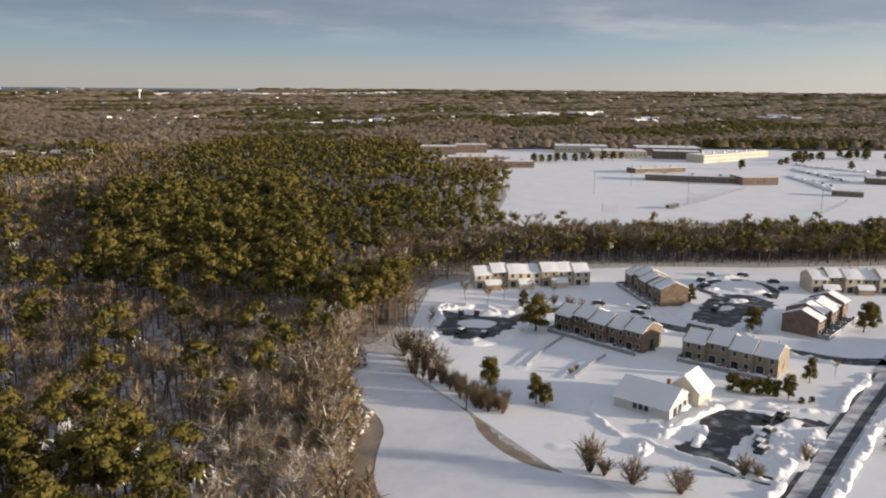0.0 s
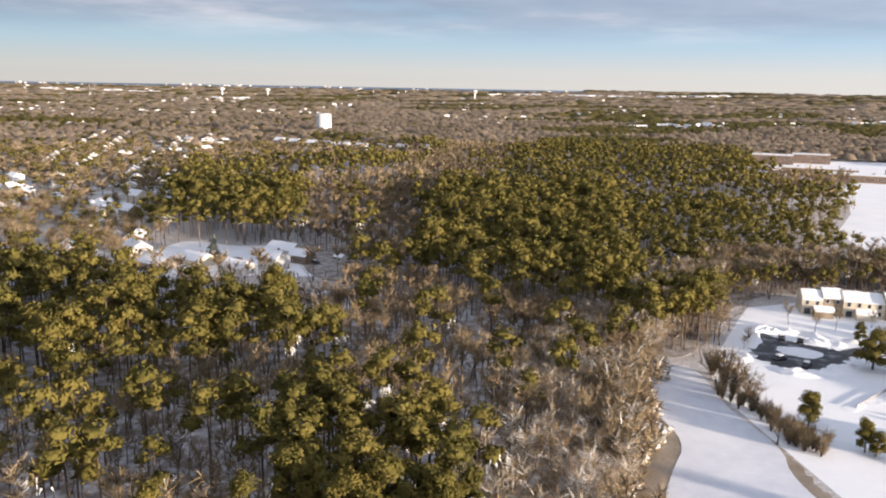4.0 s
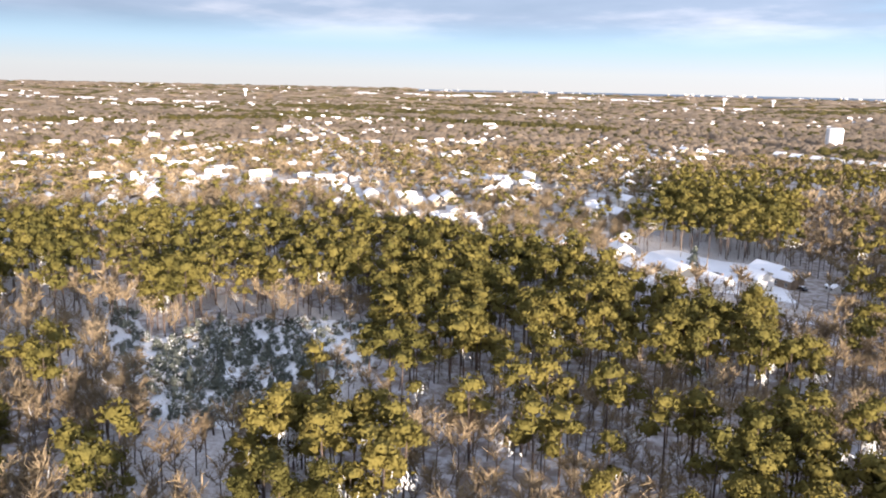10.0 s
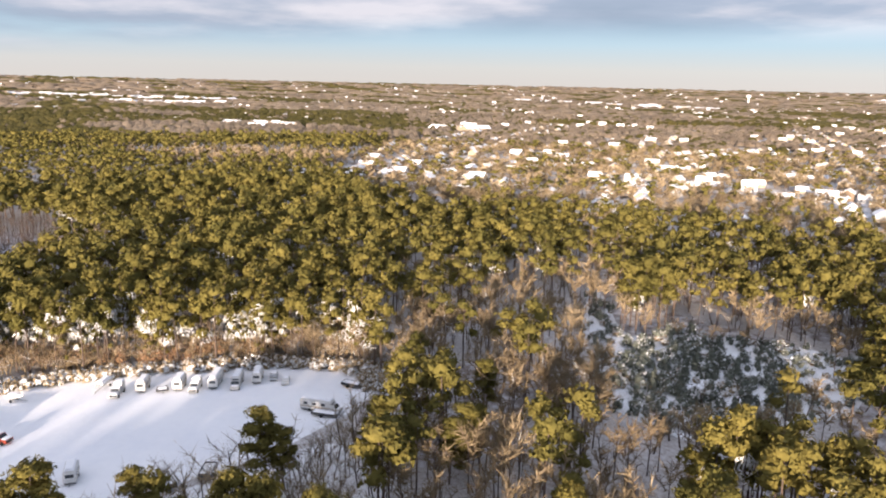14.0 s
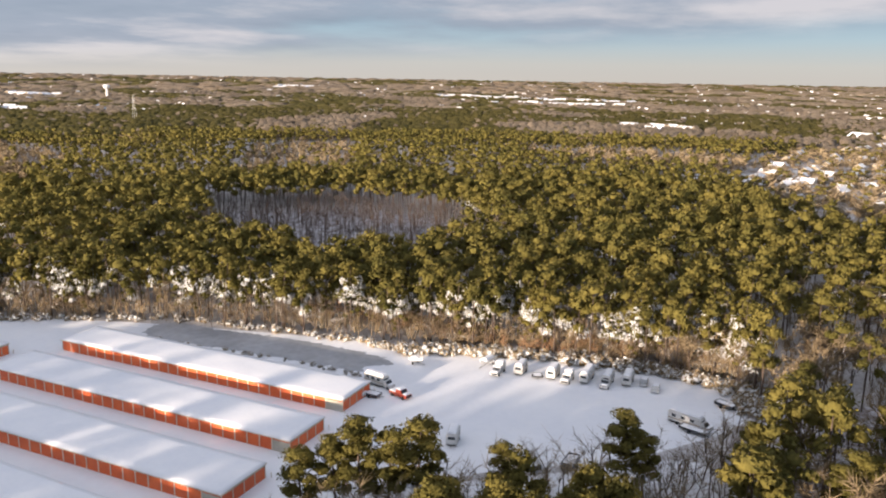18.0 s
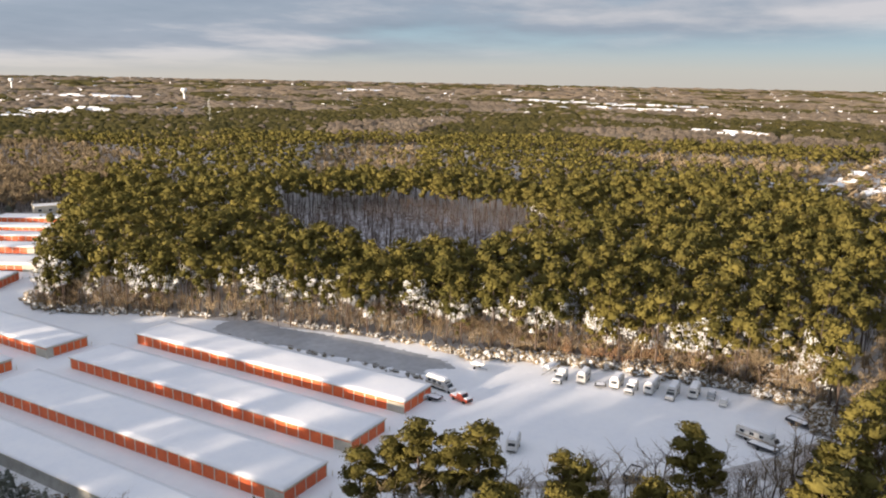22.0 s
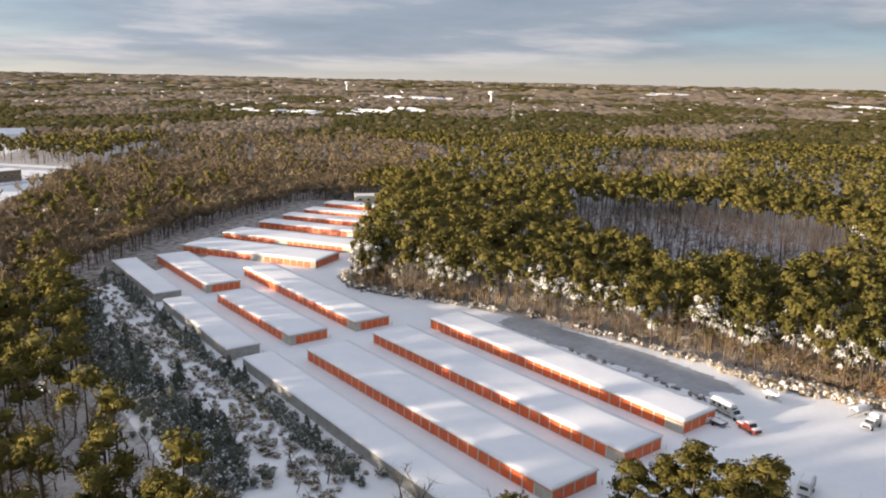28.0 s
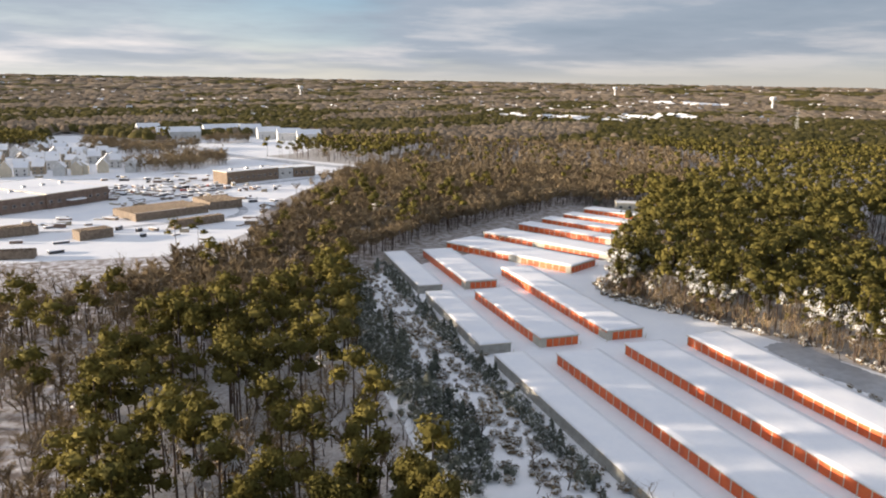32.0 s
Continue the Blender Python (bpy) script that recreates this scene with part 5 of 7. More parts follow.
def gable(length, depth, eave, ridge, x0=0.0, base=-0.2):
    """Walls up to a gable, ridge along x, front at y = 0."""
    bm = bmesh.new()
    prism(bm, [(0, base), (0, eave), (depth / 2, ridge), (depth, eave), (depth, base)], x0, x0 + length)
    bmesh.ops.transform(bm, matrix=SWAP, verts=bm.verts)
    bmesh.ops.recalc_face_normals(bm, faces=bm.faces)
    return bm


def snow_roof(length, depth, eave, ridge, x0=0.0, over=0.4, thick=0.32, seed=0):
    """Roof deck with a soft cover of snow, sagging a little at its edges."""
    k = (ridge - eave) / (depth / 2)
    bm = bmesh.new()
    cols, rows = max(3, int(length / 1.5)), 8
    top, low = [], []
    for i in range(cols + 1):
        u = x0 - 0.25 + (length + 0.5) * i / cols
        a, b = [], []
        for j in range(rows + 1):
            w = -over + (depth + 2 * over) * j / rows
            z = ridge - abs(w - depth / 2) * k
            edge = min(i, cols - i, j, rows - j)
            t = thick * (0.65 if edge == 0 else 1.0) + 0.07 * noise.noise((u * 0.5 + seed, w * 0.5, seed * 1.7))
            a.append(bm.verts.new((u, w, z + max(t, 0.1))))
            b.append(bm.verts.new((u, w, z + 0.02)))
        top.append(a), low.append(b)
    for i in range(cols):
        for j in range(rows):
            bm.faces.new((top[i][j], top[i + 1][j], top[i + 1][j + 1], top[i][j + 1]))
            if j in (0, rows - 1):
                bm.faces.new((low[i][j], low[i][j + 1], low[i + 1][j + 1], low[i + 1][j]))
        for j, flip in ((0, 1), (rows, 0)):
            q = (low[i][j], low[i + 1][j], top[i + 1][j], top[i][j])
            bm.faces.new(q if flip else q[::-1])
    for i in (0, cols):
        for j in range(rows):
            bm.faces.new((low[i][j], low[i][j + 1], top[i][j + 1], top[i][j]))
    bmesh.ops.recalc_face_normals(bm, faces=bm.faces)
    return bm


def patio_things(at, table_x, grill_x, rng):
    """What stands on one back patio: a snowed table, and a grill or a heap of shovelled snow."""
    t = thing("garden_table", at @ pose(table_x, -2.0, 0, 0, 0, rng.uniform(-20, 20)), "white garden table buried under a cushion of snow", "garden table", "garden tables on the patios")
    part("tabletop", boxes((-0.65, 0.65, -0.45, 0.45, 0.70, 0.74)), WHITE_PAINT, t)
    for lx in (-0.55, 0.55):
        for ly in (-0.36, 0.36):
            part("leg", boxes((lx - 0.03, lx + 0.03, ly - 0.03, ly + 0.03, 0, 0.70)), STEEL, t)
    bm = boxes((-0.62, 0.62, -0.42, 0.42, 0.742, 1.06))
    bmesh.ops.bevel(bm, geom=[e for e in bm.edges if min(v.co.z for v in e.verts) > 0.8 or abs(e.verts[0].co.z - e.verts[1].co.z) > 0.1], offset=0.14, segments=2, affect="EDGES")
    part("snow_cushion", bm, ROOF_SNOW, t, "cushion of snow")
    g = thing("barbecue_grill", at @ pose(grill_x, rng.uniform(-2.4, -1.2), 0, 0, 0, rng.uniform(-30, 30)), "black barbecue grill with snow on its lid", "grill", "grills on the patios")
    for lx in (-0.4, 0.4):
        part("leg", boxes((lx - 0.03, lx + 0.03, -0.22, 0.22, 0, 0.6)), RUBBER, g)
    part("firebox", boxes((-0.5, 0.5, -0.28, 0.28, 0.602, 0.9)), RUBBER, g)
    bm = boxes((-0.5, 0.5, -0.28, 0.28, 0.902, 1.2))
    bmesh.ops.bevel(bm, geom=[e for e in bm.edges if min(v.co.z for v in e.verts) > 1.1], offset=0.12, segments=2, affect="EDGES")
    part("lid", bm, RUBBER, g)
    part("snow_cushion", boxes((-0.38, 0.38, -0.16, 0.16, 1.202, 1.34)), ROOF_SNOW, g, "cushion of snow")


def townhouse_row(x, y, turn, units, unit, depth, walls, label, eave=5.2, rise=2.2, step=0.35, porch=False, fence=True, seed=0):
    """Joined two-storey dwellings, each a little higher or set back; front at y = 0."""
    rng = random.Random(seed)
    h = thing("townhouse_row", pose(x, y, 0, 0, 0, turn), label, "townhouses", "townhouse rows")
    for k in range(units):
        u, back, up = k * unit, 0.9 * (k % 2), step * ((k * 2) % 3)
        wall = walls[k % len(walls)]
        bm = gable(unit - 0.004, depth, eave + up, eave + up + rise, u)
        bmesh.ops.translate(bm, vec=(0, back, 0), verts=bm.verts)
        body = part("wall", bm, wall, h)
        bm = snow_roof(unit - 0.5, depth, eave + up, eave + up + rise, u + 0.25, seed=seed + k)
        bmesh.ops.translate(bm, vec=(0, back, 0), verts=bm.verts)
        part("roof", bm, ROOF_SNOW, h, "roof under snow")
        fire = gable(0.24, depth + 0.3, eave + up + 0.3, eave + up + rise + 0.42, u - 0.12, eave - 0.4)
        bmesh.ops.translate(fire, vec=(0, back - 0.15, 0), verts=fire.verts)
        part("fire_wall", fire, wall, h)
        for side, rot in ((back - 0.004, 0), (back + depth + 0.004, 180)):
            for dx, z, mesh in ((1.6, eave - 1.75 + up, WINDOW), (unit - 1.6, eave - 1.75 + up, WINDOW), (1.8, 0.25, SLIDING), (unit - 1.5, 1.0, WINDOW)):
                same_part("glass_door" if mesh is SLIDING else "window", mesh, body, pose(u + dx, side, z, 0, 0, rot))
        bm = bmesh.new()
        tube(bm, [(u + unit * 0.7, back + depth * 0.62, eave + up), (u + unit * 0.7, back + depth * 0.62, eave + up + rise + 0.7)], [0.22, 0.2], 6)
        part("flue", bm, STEEL, h)
        if porch and k % 2:
            bm = gable(unit * 0.9, 3.2, 2.4, 3.5, u - unit * 0.45)
            bmesh.ops.translate(bm, vec=(0, -3.3, 0), verts=bm.verts)
            part("porch", bm, wall, h)
            bm = snow_roof(unit * 0.9, 3.2, 2.4, 3.5, u - unit * 0.45, seed=seed + 40 + k)
            bmesh.ops.translate(bm, vec=(0, -3.3, 0), verts=bm.verts)
            part("porch_roof", bm, ROOF_SNOW, h, "porch roof under snow")
        if fence:
            part("fence", boxes((u - 0.04, u + 0.04, -3.4, back - 0.02, 0, 1.5)), GREY_BOARDS, h)
            part("fence", boxes((u + 0.06, u + unit - 0.06, -3.44, -3.36, 0, 1.1)), GREY_BOARDS, h)
            part("snow_cap", boxes((u + 0.1, u + unit - 0.1, -3.5, -3.3, 1.102, 1.24)), ROOF_SNOW, h, "line of snow on the fence")
            patio_things(h.matrix_basis @ pose(u, 0, 0), rng.uniform(1.6, 2.6), rng.uniform(3.8, unit - 1.2), rng)
    return h


townhouse_row(85, 212, -58.4, 5, 6.1, 10.2, [BROWN], "row of brown-sided townhouses with snowed roofs and back patios", seed=1)
townhouse_row(110, 180.5, -51.5, 4, 6.2, 10.2, [TAN], "row of tan-sided townhouses with snowed roofs", seed=2)
townhouse_row(74, 263.5, -4, 7, 6.3, 9.5, [CREAM, TAN, CREAM], "row of cream townhouses with porches below the woods", porch=True, fence=False, seed=3)
townhouse_row(131, 258, -93, 5, 6.0, 10, [BROWN, TAN], "row of brown townhouses stepping up one after another", step=0.5, seed=4)
townhouse_row(159, 188, 34, 5, 6.0, 10.5, [BRICK, BROWN], "row of red-brown townhouses beside a road", seed=5)
townhouse_row(193, 234, -14, 8, 6.2, 9.5, [CREAM, TAN], "row of cream townhouses at the edge of the woods", porch=True, fence=False, seed=6)
townhouse_row(205, 172, -140, 4, 6.0, 10.5, [BROWN], "row of brown townhouses beside a road", seed=7)


def clubhouse():
    c = thing("clubhouse", pose(77.5, 154.5, 0, 0, 0, -52.7), "white clubhouse with a broad snowed gable roof beside a car park", "building")
    part("wall", gable(13.5, 11.5, 2.9, 5.9), WHITE_PAINT, c)
    part("roof", snow_roof(13.5, 11.5, 2.9, 5.9, over=0.8, seed=9), ROOF_SNOW, c, "broad roof under smooth snow")
    wing = gable(8.0, 7.5, 3.4, 6.9)
    bmesh.ops.transform(wing, matrix=pose(15.6, 11.5, 0, 0, 0, 90), verts=wing.verts)
    part("wing_wall", wing, CREAM, c)
    wing = snow_roof(8.0, 7.5, 3.4, 6.9, over=0.6, seed=10)
    bmesh.ops.transform(wing, matrix=pose(15.6, 11.5, 0, 0, 0, 90), verts=wing.verts)
    part("wing_roof", wing, ROOF_SNOW, c)
    for u in (5.2, 6.6, 8.0):
        same_part("window", WINDOW, c, pose(u, -0.004, 0.8))
    for v in (3.0, 5.7, 8.4):
        same_part("glass_door", SLIDING, c, pose(13.504, v, 0.2, 0, 0, 90))
    part("chimney", boxes((9.5, 10.3, 7.0, 7.8, 4.2, 6.8)), BRICK, c)


clubhouse()


def flat_building(x, y, turn, length, depth, height, wall, label, name="building", storeys=1, base=0.0, canopy=False):
    """A flat-roofed building: parapet, snow lying on the roof, bands of windows. Front at y = 0."""
    b = thing(name, pose(x, y, base, 0, 0, turn), label, "building", "flat-roofed buildings")
    body = part("wall", boxes((0, length, 0, depth, -0.3, height)), wall, b)
    bm = boxes((-0.15, length + 0.15, -0.15, 0.15, height + 0.004, height + 0.5), (-0.15, length + 0.15, depth - 0.15, depth + 0.15, height + 0.004, height + 0.5))
    box(bm, -0.15, 0.15, 0.153, depth - 0.153, height + 0.004, height + 0.5)
    box(bm, length - 0.15, length + 0.15, 0.153, depth - 0.153, height + 0.004, height + 0.5)
    part("parapet", bm, TRIM, b)
    part("snow_cover", boxes((0.16, length - 0.16, 0.16, depth - 0.16, height + 0.004, height + 0.42)), ROOF_SNOW, b, "snow lying on the flat roof")
    count = max(2, int(length / 4.5))
    for s in range(storeys):
        for k in range(count):
            same_part("window", WIDE_WINDOW, body, pose((k + 0.5) * length / count, -0.004, height * (s + 0.42) / storeys))
    if length > 30:
        for k in range(3):
            u = length * (0.2 + 0.3 * k)
            part("roof_unit", boxes((u, u + 2.2, depth * 0.5, depth * 0.5 + 2.0, height + 0.43, height + 1.5)), STEEL, b)
    if canopy:
        part("canopy", boxes((length * 0.3, length * 0.55, -4, -0.004, 3.6, 4.1)), ROOF_SNOW, b)
    return b


# school and its neighbours across the field
SCHOOL = "school building of brown brick with snow on its flat roof"
flat_building(170, 838, -12, 40, 22, 9, BRICK, SCHOOL, storeys=2)
flat_building(215, 858, -10, 36, 20, 9, BRICK, SCHOOL, storeys=2)
flat_building(192, 693, -12, 56, 26, 5.5, BRICK, SCHOOL)
flat_building(178, 742, -12, 62, 24, 5.5, BRICK, SCHOOL)
flat_building(330, 842, -20, 60, 34, 8, GREY_WALL, "grey school hall with snow on its roof")
flat_building(345, 772, -18, 58, 34, 7.5, BEIGE, "pale school hall with a snowed roof")
flat_building(408, 792, -20, 70, 40, 9, BRICK, SCHOOL)
flat_building(408, 755, -25, 48, 24, 8, BRICK, SCHOOL)
flat_building(436, 702, 22, 60, 22, 7.5, CREAM, "cream school building lit by the low sun", storeys=2)
flat_building(500, 742, 24, 62, 18, 6.0, CREAM, "long cream school building lit by the low sun")
flat_building(319, 621, 5, 52, 14, 4, BROWN, "low brown field house with snow on its roof")
flat_building(303, 572, -28, 72, 18, 4.5, BROWN, "long low brown school building with snow on its roof")
flat_building(363, 528, -5, 30, 20, 6, BRICK, "brown brick gymnasium beside the playing field")
flat_building(391, 464, -40, 20, 8, 3.5, BROWN, "low brown shed at the edge of the field")
flat_building(520, 560, -30, 50, 20, 5, BRICK, SCHOOL)
flat_building(470, 520, -35, 40, 18, 4.5, BRICK, SCHOOL)
flat_building(300, 930, -10, 45, 20, 6, WHITE_PAINT, "white warehouse with a snowed roof behind the woods")
flat_building(520, 980, -25, 55, 25, 6, WHITE_PAINT, "white warehouse with a snowed roof behind the woods")

# building site beyond the woods
flat_building(56, -444, -146, 34, 44, 7.5, BRICK, "brown flat-roofed store with snow on its roof")
flat_building(27, -462, -141, 40, 62, 8, BRICK, "large brown store with a canopy and a snowed roof", canopy=True)
flat_building(-79, -535, -153, 44, 16, 8, BROWN, "long brown commercial building with a sunlit end wall")
flat_building(-118.6, -555.2, -155, 13, 16, 7.4, WHITE_PAINT, "white commercial building with a snowed roof")
flat_building(-130.8, -561, -165, 18, 16, 7, BROWN, "dark brown commercial building with a snowed roof")


def framed_building(x, y, turn, length, depth, height, label):
    """A building still in its timber frame: plank walls, open top with joists."""
    b = thing("unfinished_building", pose(x, y, 0, 0, 0, turn), label, "building", "unfinished buildings")
    for name, s in (("front_wall", (0, length, 0, 0.25, 0, height)), ("back_wall", (0, length, depth - 0.25, depth, 0, height)), ("end_wall", (0, 0.25, 0.253, depth - 0.253, 0, height)), ("end_wall", (length - 0.25, length, 0.253, depth - 0.253, 0, height))):
        part(name, boxes(s), WOOD, b)
    joist = ready("joist", boxes((-0.06, 0.06, 0, depth, 0, 0.25)), WOOD)
    for k in range(int(length / 1.6)):
        same_part("joist", joist, b, pose(0.9 + 1.6 * k, 0, height + 0.003))
    stud = ready("stud", boxes((-0.1, 0.1, -0.12, -0.003, 0, height)), WOOD)
    for k in range(int(length / 2.4)):
        same_part("stud", stud, b, pose(0.6 + 2.4 * k, 0, 0))


FRAMED = "unfinished building of pale timber framing in the snow"
framed_building(-15, -408, -155, 41, 24, 4.0, FRAMED)
framed_building(-31, -383, -154, 28, 4, 3.8, FRAMED)
framed_building(10, -367, -157, 15, 8, 4.2, FRAMED)
framed_building(42, -339, 173, 16, 6, 3.2, FRAMED)
framed_building(50, -382, -161, 24, 8, 4.2, FRAMED)
framed_building(-54, -432, -164, 19, 24, 4.5, FRAMED)


def build_clutter():
    """Stacks of timber, pallets and machines under snow on the building site."""
    rng = random.Random(5)
    for k in range(420):
        x, y = rng.gauss(-22, 40), rng.gauss(-480, 62)
        if k % 3 == 0:
            x, y = rng.gauss(-30, 30), rng.gauss(-515, 12)
        if not bool(inside(np.array([x]), np.array([y]), BUILD_SITE)[0]) or (-80 < x < 62 and -545 < y < -440 and x > -5) or y > -345 or (-75 < x < -5 and -460 < y < -404):
            continue
        l, w, h = rng.uniform(1.5, 7), rng.uniform(1.2, 3.2), rng.uniform(0.4, 2.0)
        b = thing("material_stack", pose(x, y, 0, 0, 0, rng.uniform(0, 180)), "stack of building materials half covered in snow", "material stack", "stacks on the building site")
        part("load", boxes((-l / 2, l / 2, -w / 2, w / 2, 0.0, h)), rng.choice([LUMBER, WOOD, BRICK, DARK_CAR]), b)
        part("snow_cover", boxes((-l / 2 - 0.1, l / 2 + 0.1, -w / 2 - 0.1, w / 2 + 0.1, h + 0.003, h + 0.25)), SNOW, b)


build_clutter()


def house(x, y, turn, length, depth, eave, ridge, wall, label, group="houses of the suburb", garage=False, base=None, plain=False):
    """A detached house, its origin at the middle of its front."""
    z = float(ground_height(math.hypot(x, y))) if base is None else base
    h = thing("house", pose(x, y, z, 0, 0, turn) @ pose(-length / 2, 0, 0), label, "house", group)
    body = part("wall", gable(length, depth, eave, ridge), wall, h)
    part("roof", snow_roof(length, depth, eave, ridge, thick=0.3, seed=x * 0.01), ROOF_SNOW, h, "roof under snow")
    rows = (0.9,) if eave < 4 else (0.9, 3.5)
    for z in rows:
        for f in (0.2, 0.75):
            same_part("window", WINDOW, body, pose(length * f, -0.004, z))
            if not plain:
                same_part("window", WINDOW, body, pose(length * f, depth + 0.004, z, 0, 0, 180))
    if garage:
        bm = gable(5.5, depth * 0.75, 2.5, 4.2, length + 0.005)
        part("garage", bm, wall, h)
        part("garage_roof", snow_roof(5.2, depth * 0.75, 2.5, 4.2, length + 0.25, seed=y * 0.01), ROOF_SNOW, h)
    part("chimney", boxes((length * 0.7, length * 0.7 + 0.7, depth * 0.5, depth * 0.5 + 0.7, ridge - 0.6, ridge + 1.0)), BRICK, h)
    return h


WALLS = [(WHITE_PAINT, "white-sided"), (WHITE_PAINT, "white-sided"), (CREAM, "cream-sided"), (TAN, "tan-sided"), (BROWN, "brown-sided")]
CLEARING = "houses in the woods clearing"
house(-120, 277, -24, 10, 8, 5.2, 7.6, WHITE_PAINT, "two-storey white house with a snowed roof", CLEARING)
house(-126, 303, -20, 14, 9, 2.9, 5.2, CREAM, "low cream house with a brick chimney and snowed roof", CLEARING)
house(-113, 291, -20, 9, 7, 3.4, 5.4, BROWN, "low brown house with a snowed roof", CLEARING)
house(-132, 269, -22, 13, 8, 2.7, 4.8, WHITE_PAINT, "low white house with a broad snowed roof", CLEARING)
house(-153, 276, -24, 13, 9, 2.8, 5.0, CREAM, "low cream house with a snowed roof", CLEARING)
house(-164, 266, -20, 12, 8, 2.8, 5.0, TAN, "low tan house with a snowed roof", CLEARING)
house(-98, 298, -35, 5, 4, 2.2, 3.2, WHITE_PAINT, "small white garden shed with a snowed roof", CLEARING, plain=True)
for x, y in ((-362, 880), (-338, 866), (-312, 856), (-290, 848), (-268, 838), (-246, 832), (-222, 836), (-200, 836), (-178, 842)):
    house(x, y, -22, 15, 9, 5.4, 8.4, WHITE_PAINT, "two-storey white house in a row behind the pines", "row of houses behind the pines", plain=True)

STREETS = [
    [(-186, 280), (-208, 300), (-240, 380), (-347, 584), (-418, 759), (-500, 950)],
    [(-270, 268), (-330, 380), (-420, 560), (-520, 760), (-620, 950)],
    [(-330, 262), (-423, 330), (-537, 420), (-641, 490), (-900, 640), (-1200, 800)],
    [(-395, 165), (-455, 186), (-560, 230), (-760, 330), (-1050, 480)],
    [(-480, 190), (-547, 294), (-568, 350), (-640, 560), (-760, 860)],
    [(-580, 30), (-640, 120), (-700, 300), (-820, 520), (-960, 860)],
    [(-600, 60), (-760, 110), (-980, 240), (-1280, 400)],
    [(-700, 60), (-900, 100), (-1200, 250)],
]


def build_suburb():
    rng = random.Random(3)
    far = []
    count = 0
    placed = []
    # houses on the open lots, most of them square to one of two street grids
    for cx, cy, rx, ry, n in LOTS:
        turn = -28 if cx + cy > 0 else 62
        n = round(n * (0.75 if math.hypot(cx, cy) < 500 else 0.5))
        for k in range(n):
            a, f = k * 2.4 + cx, math.sqrt((k + 0.4) / n) * 0.92
            x, y = cx + rx * f * math.cos(a), cy + ry * f * math.sin(a)
            if any((x - px) ** 2 + (y - py) ** 2 < 300 for px, py in placed):
                continue
            placed.append((x, y))
            wall, word = rng.choice(WALLS[:4])
            two = rng.random() < 0.6
            t, l, w = turn + rng.choice([0, 0, 90]) + rng.uniform(-6, 6), rng.uniform(9.5, 14), rng.uniform(7.5, 9)
            if math.hypot(x, y) < 640:
                count += 1
                house(x, y, t, l, w, 5.2 if two else 3.0, 8.0 if two else 5.6, wall, f"{'two-storey' if two else 'low'} {word} suburban house under a snowed roof", garage=rng.random() < 0.4, plain=True)
            else:
                far.append((x, y, t, l, w, 5.4 if two else 3.2, 8.2 if two else 6.0))
    for line in STREETS:
        ribbon("road", line, 7.0, 0.05, SLUSH, "suburban street of packed snow and slush", "road")
        for (ax, ay), (bx, by) in zip(line, line[1:]):
            size = math.hypot(bx - ax, by - ay)
            turn = math.degrees(math.atan2(by - ay, bx - ax))
            for k in range(int(size / 21)):
                f = (k + 0.5) * 21 / size
                for side in (-1, 1):
                    off = 15 + rng.uniform(-2, 4)
                    a = radians(turn + 90 * side)
                    x, y = ax + (bx - ax) * f + math.cos(a) * off, ay + (by - ay) * f + math.sin(a) * off
                    d = math.hypot(x, y)
                    if d > 1450 or rng.random() < 0.08 or any((x - px) ** 2 + (y - py) ** 2 < 260 for px, py in placed) or not bool(inside(np.array([x]), np.array([y]), SUBURB)[0]):
                        continue
                    placed.append((x, y))
                    wall, word = rng.choice(WALLS)
                    two = rng.random() < 0.45
                    t = turn + (180 if side > 0 else 0) + rng.uniform(-4, 4)
                    l, w = rng.uniform(10, 14), rng.uniform(7.5, 9)
                    if d < 600 and count < 190:
                        count += 1
                        house(x, y, t, l, w, 5.0 if two else 2.8, 7.6 if two else 5.2, wall, f"{'two-storey' if two else 'low'} {word} suburban house under a snowed roof", garage=rng.random() < 0.5)
                    else:
                        far.append((x, y, t, l, w, 5.0 if two else 3.0, 7.8 if two else 5.6))
    # houses between the streets
    for k in range(280):
        r, a = rng.uniform(290, 900), radians(rng.uniform(28, 92))
        x, y = -r * math.sin(a), r * math.cos(a)
        if any((x - px) ** 2 + (y - py) ** 2 < 800 for px, py in placed) or not bool(inside(np.array([x]), np.array([y]), SUBURB)[0]):
            continue
        if any(abs((x - ax) * (by - ay) - (y - ay) * (bx - ax)) / math.hypot(bx - ax, by - ay) < 9 and min(ax, bx) - 5 < x < max(ax, bx) + 5 for line in STREETS for (ax, ay), (bx, by) in zip(line, line[1:])):
            continue
        placed.append((x, y))
        wall, word = rng.choice(WALLS)
        t = rng.choice([-28, 62, 152]) + rng.uniform(-8, 8)
        if r < 480:
            house(x, y, t, rng.uniform(10, 14), rng.uniform(7.5, 9), 3.0, 5.8, wall, f"low {word} suburban house under a snowed roof", plain=True)
        else:
            far.append((x, y, t, rng.uniform(9, 12), 7.5, rng.choice([3.0, 4.6]), 6.2))
    return far


